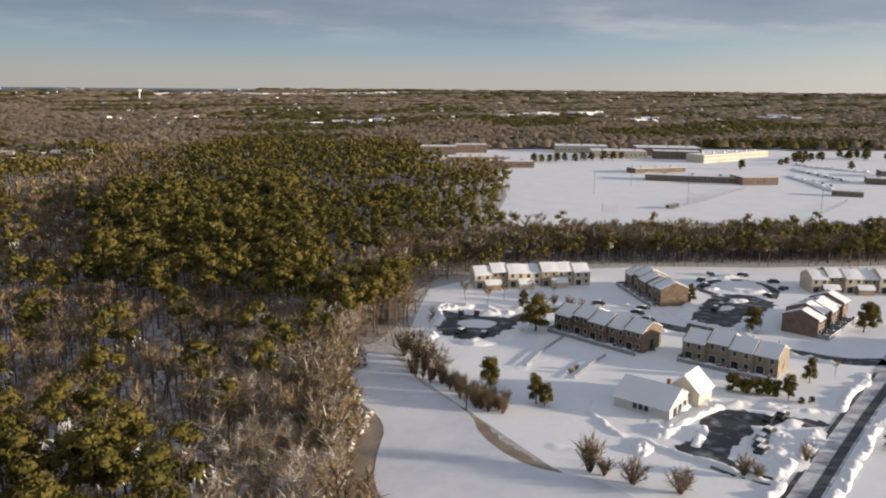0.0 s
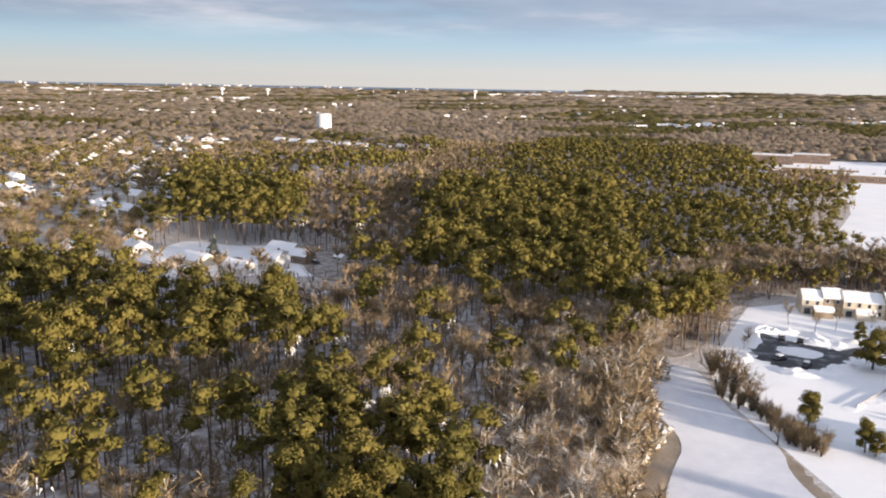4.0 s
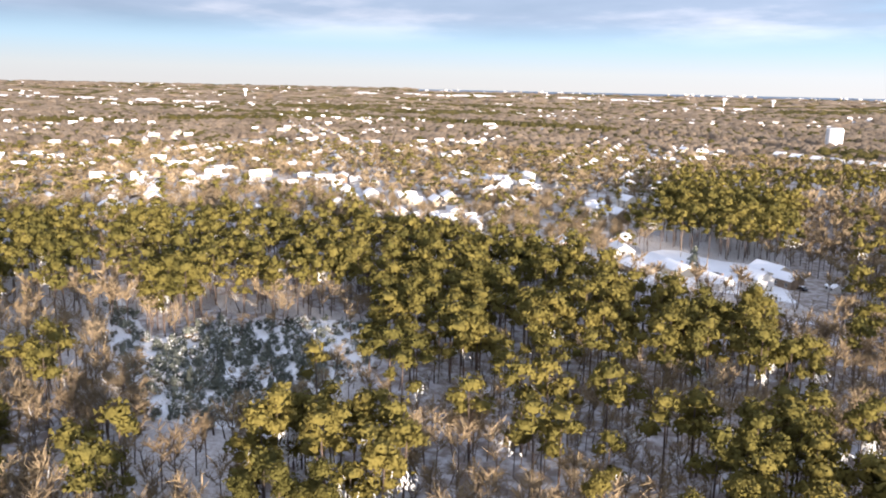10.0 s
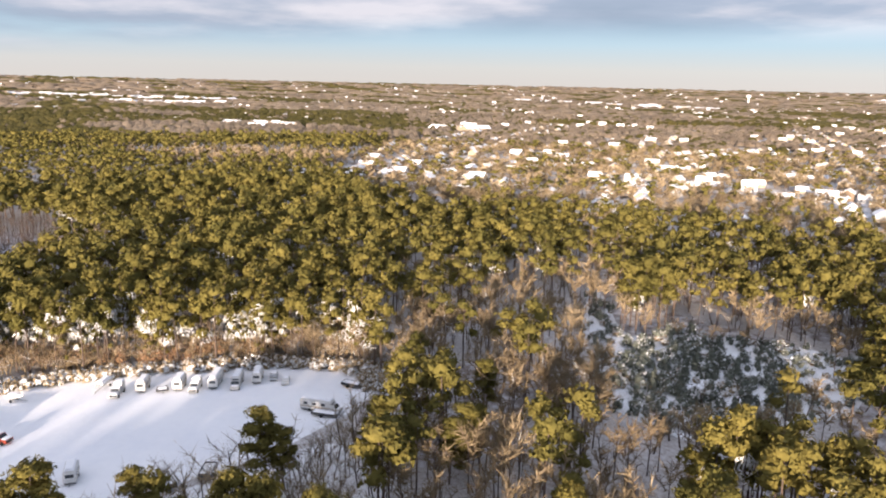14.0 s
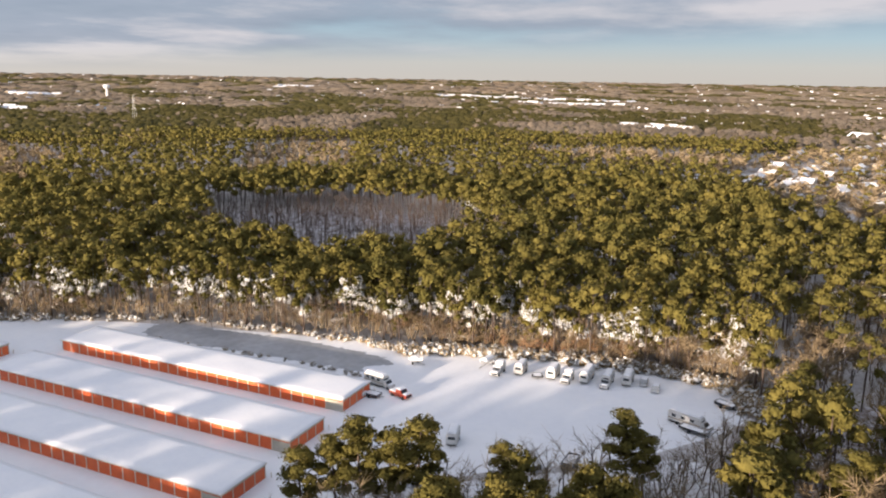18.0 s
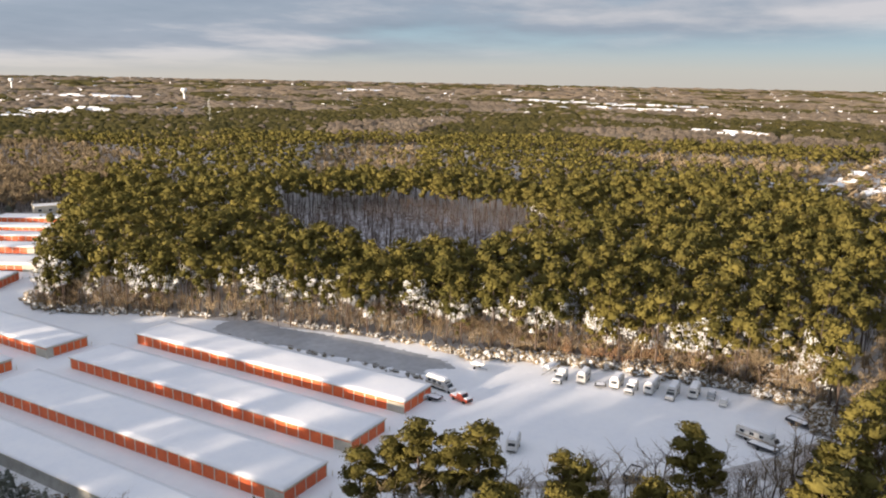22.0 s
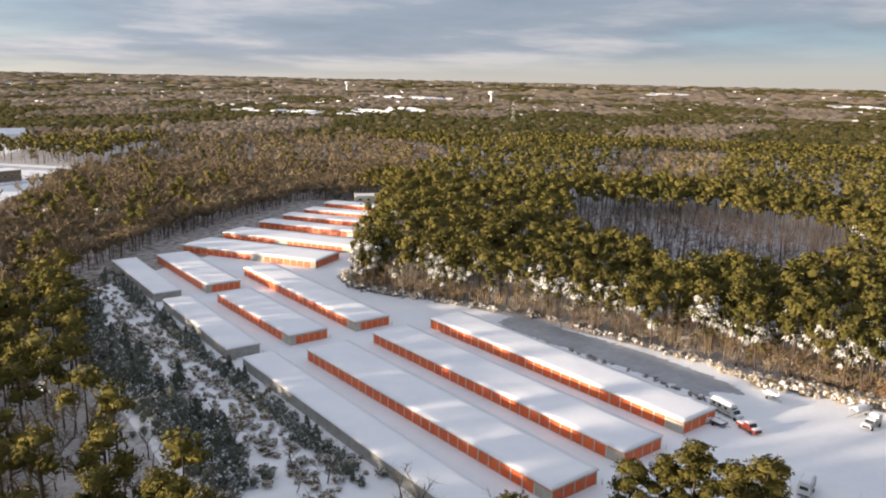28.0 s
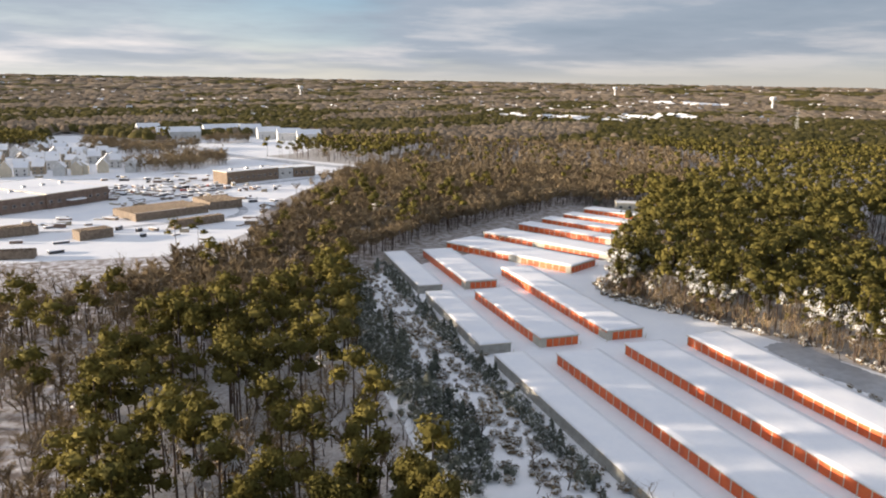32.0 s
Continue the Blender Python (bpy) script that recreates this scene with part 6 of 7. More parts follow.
def simple_house(x, y, turn, l, w, eave, ridge):
    """A far house as bare triangles: walls in slot 0, snowed roof in slot 1."""
    c, s = math.cos(radians(turn)), math.sin(radians(turn))
    z = float(ground_height(math.hypot(x, y)))
    p = []
    for u in (-l / 2, l / 2):
        for v, h in ((-w / 2, -0.5), (-w / 2, eave), (0, ridge), (w / 2, eave), (w / 2, -0.5)):
            p.append((x + u * c - v * s, y + u * s + v * c, z + h))
    walls = [(0, 5, 6), (0, 6, 1), (3, 8, 9), (3, 9, 4), (0, 1, 3), (0, 3, 4), (1, 2, 3), (5, 8, 6), (5, 9, 8), (6, 8, 7)]
    roof = [(1, 6, 7), (1, 7, 2), (2, 7, 8), (2, 8, 3)]
    return np.array(p), np.array(walls + roof), np.array([0] * len(walls) + [1] * 4)


FAR_HOUSES = build_suburb()


FAR_ROWS = [(-1131, -96, -1169, -35), (-2405, -966, -2224, -250), (-1081, 133, -1154, 215), (-2625, 658, -2046, 1079), (-892, -1185, -1017, -1144), (-1481, -1963, -1576, -1633), (-1986, -577, -2013, -212), (-2846, -1754, -2863, -1592), (-1216, -101, -1204, -51), (-678, -1325, -814, -1096), (-1075, -1260, -814, -1096)]
FAR_ROWS += [(95, 1404, 330, 1583), (548, 1714, 908, 1929), (754, 1492, 844, 1513), (1173, 1608, 1239, 1541), (-407, 3713, 228, 3743), (228, 3743, 707, 4097), (-2917, 2248, -2355, 2656), (-2173, 2812, -1688, 2847), (-1180, 2344, -1093, 2415)]


def build_far_towns():
    """Far settlements: houses past counting, in drifts between the woods."""
    rng = np.random.default_rng(17)
    rows = list(FAR_HOUSES)
    for r0, r1, n, size in ((1300, 2600, 2600, 0.85), (2600, 4700, 2300, 1.15)):
        r = np.sqrt(rng.uniform(r0 * r0, r1 * r1, n))
        deg = rng.uniform(-50, 190, n)
        a = np.radians(deg)
        x, y = -r * np.sin(a), r * np.cos(a)
        town = waves(x, y, 420, 33)
        gate = np.where((deg > 25) & (deg < 92), 0.45, np.where(deg > 128, 0.49, 0.60))
        for i in np.where(town > gate)[0]:
            rows.append((x[i], y[i], rng.uniform(0, 180), rng.uniform(9, 16) * size, rng.uniform(6, 10) * size, rng.uniform(4, 6), rng.uniform(7.5, 10.5)))
    for ax, ay, bx, by in FAR_ROWS:
        size = math.hypot(bx - ax, by - ay)
        wide = 14 + math.hypot(ax, ay) * 0.006
        for k in range(int(size / (wide * 0.9)) + 2):
            f = rng.uniform()
            rows.append((ax + (bx - ax) * f + rng.normal() * wide, ay + (by - ay) * f + rng.normal() * wide, rng.uniform(0, 180), wide * rng.uniform(0.8, 1.7), wide * 0.8, rng.uniform(6, 9), rng.uniform(10, 13.5)))
    v, t, m, _ = joined([simple_house(*row) for row in rows])
    tagged(new("far_houses", raw_mesh("far_houses", v, t, [TAN, ROOF_SNOW], m, False)), "far scattered houses with white snowed roofs among bare woods", "houses", kind="stuff")


build_far_towns()


def block_rows():
    """Dense pale townhouse blocks and apartment houses beyond the building site."""
    rng = random.Random(8)
    for r in range(6):
        for k in range(10):
            x, y = 86 - k * 11.5 + r * 3 + rng.uniform(-3, 3), -618 - r * 30 - k * 1.5 + rng.uniform(-6, 6)
            house(x, y, rng.choice([172, 82, 262]) + rng.uniform(-12, 12), rng.uniform(8, 11), rng.uniform(7, 9), rng.uniform(6, 7.5), rng.uniform(9, 11.5), rng.choice([CREAM, WHITE_PAINT, WHITE_PAINT, TAN]), "tall pale townhouse block with a snowed roof", "pale townhouse blocks")
    for x, y in ((-76, -936), (-98, -940), (-134, -985), (-156, -992), (-178, -985), (-188, -925), (-205, -895), (-222, -870), (-60, -1020)):
        house(x, y, 176 - 0.12 * (y + 900), 27, 14, 9.0, 14.0, WHITE_PAINT, "long white apartment house with a snowed roof", "white apartment houses")


block_rows()


def build_tower():
    t = thing("water_tower", pose(-372, 1078, 0, 0, 0, 0), "broad white cylindrical water tank above the trees", "water tower")
    bm = bmesh.new()
    tube(bm, [(0, 0, 0), (0, 0, 29.0), (0, 0, 30.2), (0, 0, 30.8)], [10.6, 10.6, 9.6, 4.0], 40)
    part("tank", bm, STANDPIPE, t)


build_tower()
for i, (yaw, r, height) in enumerate(((22.98, 3000, 35), (26.1, 3100, 34), (8.06, 3000, 42), (133.1, 2200, 37), (143.6, 3000, 40), (166.25, 2500, 36), (60.0, 3000, 36))):
    t = thing("far_water_tower", pose(-r * math.sin(radians(yaw)), r * math.cos(radians(yaw)), float(ground_height(r))), "far white water tower rising over the woods", "water tower", "far water towers")
    bm = bmesh.new()
    tube(bm, [(0, 0, 0), (0, 0, height - 11)], [3.0, 2.6], 10)
    part("stem", bm, STANDPIPE, t)
    bm = bmesh.new()
    tube(bm, [(0, 0, height - 12), (0, 0, height - 9), (0, 0, height - 4), (0, 0, height - 1), (0, 0, height)], [2.8, 7.5, 9.0, 6.5, 1.0], 14)
    part("tank", bm, STANDPIPE, t)


def build_sea():
    """The sea along the horizon, beyond the last woods."""
    rows = []
    bm = bmesh.new()
    for k in range(33):
        a = radians(-2 + 52 * k / 32)
        rows.append([bm.verts.new((-r * math.sin(a), r * math.cos(a), float(ground_height(r)) + 0.6)) for r in (4290, 4450, 4600, 4760, 4925)])
    for a, b in zip(rows, rows[1:]):
        for k in range(4):
            bm.faces.new((a[k], a[k + 1], b[k + 1], b[k]))
    bmesh.ops.recalc_face_normals(bm, faces=bm.faces)
    tagged(part("water", bm, SEA), "blue sea along the horizon", "sea", kind="structure")


build_sea()


def build_mast(x, y, height, label):
    """A lattice mast: four legs leaning in, with cross-bars."""
    m = thing("power_pylon", pose(x, y, 0), label, "pylon")
    for sx in (-1, 1):
        for sy in (-1, 1):
            bm = bmesh.new()
            tube(bm, [(sx * 2.6, sy * 2.6, 0), (sx * 0.5, sy * 0.5, height)], [0.13, 0.1], 4)
            part("leg", bm, STEEL, m)
    for z, w in ((height * 0.72, 7), (height * 0.84, 6), (height * 0.96, 5)):
        part("cross_arm", boxes((-w, w, -0.1, 0.1, z, z + 0.2)), STEEL, m)


build_mast(-905, -800, 42, "steel lattice power pylon above the woods")

# ---- roads and car park ----
ribbon("road", [(-260, -540), (-197, -596), (-125, -703), (-49, -890), (32, -1044), (60, -1300)], 16, 0.06, SLUSH, "wide snowed highway beyond the building site", "road")
ribbon("road", [(30, 62), (60, 84), (90, 107), (120, 131), (156, 158), (172, 170), (230, 214), (330, 290)], 7.0, 0.05, SLUSH, "road of packed slush between ploughed snow banks", "road")
ribbon("road", [(31.2, 60.4), (61.2, 82.4), (91.2, 105.4), (121.2, 129.4), (157.2, 156.4), (173.2, 168.4), (231, 212.5)], 1.9, 0.085, BLACK_LANE, "wet black wheel lane cleared along the road", "road")
ribbon("road", [(28.6, 63.9), (58.6, 85.9), (88.6, 108.9), (118.6, 132.9), (154.6, 159.9)], 0.9, 0.085, ASPHALT, "narrow dark wheel track on the road", "road")
ribbon("road", [(73, 221), (82, 228), (92, 233), (102, 228), (110, 220), (119, 209.5), (128, 197.5), (137, 186.5), (144, 177.5), (152, 168.5), (164, 166)], 5.6, 0.05, ASPHALT, "cleared black lane between townhouses", "road")
sheet("pavement", [(56, 239), (61, 233), (69, 229), (78, 225), (76, 219), (64, 208), (57, 206), (49, 215), (50, 233)], 0.055, ASPHALT, "cleared black turning circle", "pavement", smooth=1, ragged=2.0)
sheet("pavement", [(88, 135), (96, 146.5), (102, 147), (109, 143), (120, 136.5), (119, 132.5), (108, 137.5), (100, 134.5), (91, 128.5), (88, 124.5), (89, 120), (94, 115), (90, 113), (83, 122), (79, 132)], 0.06, ASPHALT, "cleared black car park with slush", "pavement", smooth=1, ragged=1.4)
sheet("pavement", [(122, 200), (131, 212), (144, 227), (157, 239), (170, 236), (171, 220), (150, 212), (139, 202), (129, 195)], 0.062, ASPHALT, "cleared black yard between townhouses", "pavement", smooth=1, ragged=2.4)


for line, wide in (([(-20, -470), (-45, -488), (-60, -500), (-78, -520), (-115, -540), (-150, -556)], 6.0), ([(40, -505), (-3, -516), (-35, -522), (-60, -517), (-80, -520)], 5.0), ([(20, -590), (-7, -588), (-40, -570), (-70, -562), (-84, -548)], 5.0), ([(30, -395), (0, -392), (-25, -400), (-60, -402), (-75, -430), (-62, -480)], 5.0)):
    ribbon("road", line, wide, 0.05, SLUSH, "muddy slush track over the building site", "road")


def snow_heap(name, line, width, height, seed, label, kind="stuff"):
    """A ploughed ridge of snow along a line, lumpy and uneven, thinning out at its ends."""
    bm = bmesh.new()
    pts = []
    for (ax, ay), (bx, by) in zip(line, line[1:]):
        n = max(1, int(math.hypot(bx - ax, by - ay) / 0.6))
        pts += [(ax + (bx - ax) * k / n, ay + (by - ay) * k / n) for k in range(n)]
    pts.append(line[-1])
    rows = []
    for i, (x, y) in enumerate(pts):
        q, p = pts[min(i + 3, len(pts) - 1)], pts[max(i - 3, 0)]
        way = Vector((q[0] - p[0], q[1] - p[1], 0)).normalized()
        side = Vector((-way.y, way.x, 0))
        fade = min(1.0, i / 5, (len(pts) - 1 - i) / 5)
        wander = 1.2 * noise.noise((x * 0.12, y * 0.12, seed + 9))
        row = []
        for j in range(9):
            f = j / 4 - 1
            dome = (1 - f * f) ** 0.8 if abs(f) < 1 else 0
            px, py = x + side.x * (f * width * 0.5 + wander), y + side.y * (f * width * 0.5 + wander)
            lump = 0.5 + 0.75 * noise.noise((px * 0.3, py * 0.3, seed)) + 0.28 * noise.noise((px * 1.0, py * 1.0, seed + 4)) + 0.1 * noise.noise((px * 2.6, py * 2.6, seed + 5))
            row.append(bm.verts.new((px, py, -0.04 + height * dome * max(lump, 0.04) * fade)))
        rows.append(row)
    for a, b in zip(rows, rows[1:]):
        for k in range(8):
            bm.faces.new((a[k], b[k], b[k + 1], a[k + 1]))
    bmesh.ops.recalc_face_normals(bm, faces=bm.faces)
    for f in bm.faces:
        f.smooth = True
    return tagged(part(name, bm, SNOW), label, "snow bank", kind=kind)


BANK = "ploughed bank of lumpy snow"
snow_heap("snow_bank", [(84, 108), (116, 133.5)], 3.0, 1.6, 1, BANK)
snow_heap("snow_bank", [(126, 140), (152, 160)], 3.0, 1.4, 2, BANK)
snow_heap("snow_bank", [(60, 79), (94, 104), (124, 127), (160, 153), (235, 210)], 2.6, 1.5, 3, BANK)
snow_heap("snow_bank", [(79, 136), (92, 144), (102, 149), (112, 145), (124, 139.5)], 2.6, 1.5, 4, BANK)
snow_heap("snow_bank", [(52, 206), (66, 206), (76, 215)], 2.6, 1.3, 5, BANK)
snow_heap("snow_bank", [(50, 222), (55, 240), (68, 240), (76, 236)], 3.2, 2.0, 6, BANK)
snow_heap("snow_bank", [(92, 238), (102, 233), (108, 222), (118, 202), (130, 186)], 2.4, 1.3, 7, BANK)
snow_heap("snow_bank", [(112, 243), (121, 228), (132, 206), (142, 192)], 2.6, 1.4, 8, BANK)
snow_heap("snow_bank", [(126, 196), (140, 180), (150, 166)], 2.0, 1.1, 9, BANK)


def snow_mound(x, y, a, b, turn, height, seed, label):
    """A round heap of snow with an uneven rim and top."""
    bm = bmesh.new()
    rings, steps = 9, 40
    m = pose(x, y, 0, 0, 0, turn)
    grid = []
    for i in range(rings + 1):
        f = i / rings
        row = []
        for k in range(steps):
            t = 2 * math.pi * k / steps
            s = f * (1 + 0.22 * noise.noise((math.cos(t) * 1.6, math.sin(t) * 1.6, seed)))
            px, py = a * s * math.cos(t), b * s * math.sin(t)
            z = height * (1 - f ** 3) * (0.75 + 0.5 * noise.noise((px * 0.5, py * 0.5, seed + 2)) + 0.3 * noise.noise((px * 1.3, py * 1.3, seed))) - 0.03 * f
            row.append(bm.verts.new(m @ Vector((px, py, z))))
        grid.append(row)
    for i in range(rings):
        for k in range(steps):
            j = (k + 1) % steps
            if i == 0:
                bm.faces.new((grid[0][k], grid[1][k], grid[1][j], grid[0][j]))
            else:
                bm.faces.new((grid[i][k], grid[i + 1][k], grid[i + 1][j], grid[i][j]))
    bmesh.ops.remove_doubles(bm, verts=bm.verts, dist=0.0005)
    for f in bm.faces:
        f.smooth = True
    return tagged(part("snow_mound", bm, SNOW), label, "snow heap", "snow heaps")


snow_mound(63.3, 222.3, 6.6, 4.6, -14, 0.8, 3, "round snowed island in a turning circle")
for k, (x, y, a, b, turn, h) in enumerate(((52, 229, 3.5, 2.4, 60, 2.0), (57, 242, 4.5, 3, 20, 2.4), (70, 233, 4.5, 2.6, -20, 2.2), (76, 231.5, 2.6, 2, 0, 1.8), (46.5, 214, 4, 2.6, 80, 1.6), (58, 203.5, 5, 2.2, -10, 1.6), (68, 207, 4, 2.2, 40, 1.5), (131, 217, 5, 3, 50, 1.9), (139, 226, 4, 2.6, 40, 2.2), (150, 222, 3.6, 2.4, 20, 1.6), (160, 229, 4, 2.0, 10, 1.3), (136, 199, 4.2, 2.6, 40, 1.7), (171, 244, 6, 5, 0, 1.2), (160, 246, 3, 2, 0, 1.4), (177, 262, 5, 2.4, -10, 1.6), (98, 124.5, 6, 4, 35, 1.3), (104, 130, 5, 3, 35, 1.5), (92, 150, 4, 2.4, 30, 1.8), (82, 140, 4.5, 2.4, 40, 1.7), (74, 133, 4, 2.2, 45, 1.5), (100, 150.5, 4, 2.2, 0, 1.6), (113, 146, 4, 2.2, -30, 1.5))):
    snow_mound(x, y, a * 1.1, b * 1.1, turn, h * 0.6, 20 + k, "ploughed heap of lumpy snow")
snow_heap("snow_bank", [(92, 124), (98, 120), (106, 127), (113, 131.5), (116, 133)], 7.5, 0.8, 11, "heaped snow in the car park")
snow_heap("snow_bank", [(101, 137), (106, 135), (111, 136), (115, 138)], 4.0, 1.0, 13, "heaped snow in the car park")
snow_heap("snow_bank", [(84, 131), (90, 137), (92, 141)], 2.5, 1.2, 14, "heaped snow in the car park")
snow_heap("snow_bank", [(76, 160), (70, 152), (72, 140), (79, 130), (92, 113)], 2.2, 1.0, 12, BANK)


rng_drift = random.Random(21)
for k in range(46):
    x, y = rng_drift.uniform(58, 185), rng_drift.uniform(118, 260)
    if y < 118 + (x - 60) * 0.55 or not bool(inside(np.array([x]), np.array([y]), TOWN)[0]):
        continue
    a, l = rng_drift.uniform(0, 3.1), rng_drift.uniform(4, 11)
    snow_heap("snow_drift", [(x, y), (x + l * math.cos(a) * 0.5, y + l * math.sin(a) * 0.5 + 0.6), (x + l * math.cos(a), y + l * math.sin(a))], rng_drift.uniform(3, 6), rng_drift.uniform(0.25, 0.55), 30 + k, "low drift of trodden snow")
ribbon("road", [(157, 238), (155, 247), (162, 254), (171, 258), (182, 255), (184, 241), (174, 230)], 3.4, 0.066, ASPHALT, "cleared loop of parking bays in the snow", "road")
for i, line in enumerate([[(486, 633), (478, 585), (466, 536)], [(444, 581), (427, 527), (410, 482)], [(519, 672), (524, 627), (540, 595)]]):
    snow_heap("snow_bank", line, 6.0, 2.2, 60 + i, "ploughed bank of snow beside the school's car park")
    ribbon("road", [(x - 5, y - 6) for x, y in line], 7.0, 0.05, SLUSH, "slushy lane of the school's car park", "road")
snow_heap("snow_bank", [(166, 240), (172, 254), (180, 252), (176, 240), (168, 238)], 6.0, 1.0, 15, "snowed middle of a parking loop")


def car(x, y, turn, paint, label, snowy=True, group="parked cars"):
    """A parked car, its length along x."""
    c = thing("car", pose(x, y, 0.03, 0, 0, turn), label, "car", group)
    bm = bmesh.new()
    prism(bm, [(-2.2, 0.35), (-2.25, 0.85), (-1.5, 0.95), (-0.9, 1.42), (0.7, 1.45), (1.3, 0.98), (2.1, 0.85), (2.25, 0.4)], -0.85, 0.85)
    part("body", bm, paint, c)
    for name, px, py in (("wheel", -1.35, -0.8), ("wheel", 1.35, -0.8), ("wheel", -1.35, 0.8), ("wheel", 1.35, 0.8)):
        bm = bmesh.new()
        tube(bm, [(px, py - 0.1, 0.32), (px, py + 0.1, 0.32)], [0.32, 0.32], 10)
        part(name, bm, RUBBER, c)
    bm = bmesh.new()
    prism(bm, [(-1.35, 0.98), (-0.88, 1.36), (0.66, 1.38), (1.12, 1.0)], -0.86, -0.853)
    part("side_window", bm, GLASS, c)
    bm = bmesh.new()
    prism(bm, [(-1.35, 0.98), (-0.88, 1.36), (0.66, 1.38), (1.12, 1.0)], 0.853, 0.86)
    part("side_window", bm, GLASS, c)
    if snowy:
        part("snow_cover", boxes((-0.95, 0.75, -0.7, 0.7, 1.453, 1.65)), SNOW, c)
    return c


for i, (x, y, a) in enumerate(((108, 139.5, 35), (112, 140.5, 30), (103.5, 133.5, 28), (100, 131, 28), (98, 128.5, 30), (96.5, 126, 32))):
    car(x, y, a, (DARK_CAR, DARK_CAR, DARK_CAR, STEEL, DARK_CAR, DARK_CAR)[i], "parked car dusted with snow in the cleared car park")
for x, y, a in ((61, 233.5, 80), (66, 232, 70), (110, 235, -30), (118, 222, -55), (117.5, 214, -55), (122, 226, -50), (160, 250, 20), (163, 258, 30), (172, 266, 80), (184, 262, 120), (189, 250, 170), (186, 240, 200), (174, 232, 100), (150, 224, 40), (146, 221, 40), (56, 214, 40), (62, 210, 60)):
    car(x, y, a, DARK_CAR, "dark car parked by the townhouses in snow")
car(-139, 290, 15, DARK_CAR, "dark car parked in a snowed drive")
car(-106, 293, -20, DARK_CAR, "dark car parked in a snowed drive")
for k, (x, y, a) in enumerate(((-20, -512, 30), (-28, -514, 100), (-36, -508, 20), (-48, -511, 10), (-56, -506, 80), (-12, -520, 60), (-66, -528, 30), (-88, -545, 25), (-96, -549, 25), (-104, -553, 25), (-30, -560, 70), (-44, -556, 20), (0, -528, 20))):
    car(x, y, a, DARK_CAR if k % 3 else RED_PAINT, "snowed car parked on the building site", group="cars on the building site")
for i, (x, y) in enumerate([(476, 604), (475, 595), (473, 581), (471, 568), (468, 556), (466, 544), (437, 541), (434, 526), (430, 512)]):
    car(x, y, 40 + 7 * (i % 3), DARK_CAR if i % 2 else STEEL, "snowed car parked by the school", group="cars by the school")
# ---- storage yard things ----


def wheel(parent, x, y, r=0.38, w=0.25):
    bm = bmesh.new()
    tube(bm, [(x, y - w / 2, r), (x, y + w / 2, r)], [r, r], 12)
    part("wheel", bm, RUBBER, parent)


def soft_block(x0, x1, y0, y1, z0, z1, inset=0.25):
    """A block with a rounded top, for snow and moulded bodies."""
    bm = boxes((x0, x1, y0, y1, z0, z1))
    top = [e for e in bm.edges if all(v.co.z > z1 - 0.001 for v in e.verts)]
    bmesh.ops.bevel(bm, geom=top, offset=inset, segments=3, affect="EDGES")
    return bm


def motorhome(x, y, turn, length, label, cab=True, group="stored vehicles"):
    """A camper: rounded box body on a black block for the shade below, windows, cab, wheels, snow on top; its front
    along +x.
    """
    m = thing("motorhome", pose(x, y, 0.02, 0, 0, turn), label, "motorhome", group)
    h = 2.85
    bm = soft_block(0, length, -1.1, 1.1, 0.62, h, 0.3)
    part("body", bm, WHITE_PAINT, m)
    # shade under the body, put in as a black block
    part("skirt", boxes((0.15, length - 0.15, -1.02, 1.02, 0.36, 0.617)), RUBBER, m, "black block standing in for the shade underneath")
    part("snow_cover", soft_block(0.25, length - 0.25, -0.85, 0.85, h - 0.02, h + 0.3, 0.22), SNOW, m)
    for side in (-1.104, 1.104):
        for u in (0.12, 0.4, 0.68):
            bm = boxes((length * u, length * u + 0.95, side - 0.02, side + 0.02, 1.6, 2.2))
            part("window", bm, GLASS, m)
        part("stripe", boxes((0.1, length - 0.1, side - 0.015, side + 0.015, 1.1, 1.35)), TAN, m)
    for end in (-0.004, length + 0.004):
        part("end_window", boxes((end - 0.02, end + 0.02, -0.72, 0.72, 1.6, 2.25)), GLASS, m)
    if not cab:
        part("drawbar", boxes((length + 0.03, length + 1.2, -0.07, 0.07, 0.45, 0.57)), STEEL, m)
    if cab:
        bm = bmesh.new()
        prism(bm, [(length, 0.5), (length, 1.95), (length + 0.55, 1.9), (length + 1.1, 1.25), (length + 1.9, 1.1), (length + 2.0, 0.5)], -1.0, 1.0)
        part("cab", bm, WHITE_PAINT, m)
        bm = bmesh.new()
        prism(bm, [(length + 0.6, 1.92), (length + 0.64, 1.92), (length + 1.14, 1.28), (length + 1.1, 1.28)], -0.9, 0.9)
        part("windscreen", bm, GLASS, m)
        part("hood_snow", soft_block(length + 1.15, length + 1.95, -0.9, 0.9, 1.16, 1.32, 0.06), SNOW, m)
        wheel(m, length + 1.3, -0.95), wheel(m, length + 1.3, 0.95)
    wheel(m, length * 0.3, -1.05), wheel(m, length * 0.3, 1.05)
    return m


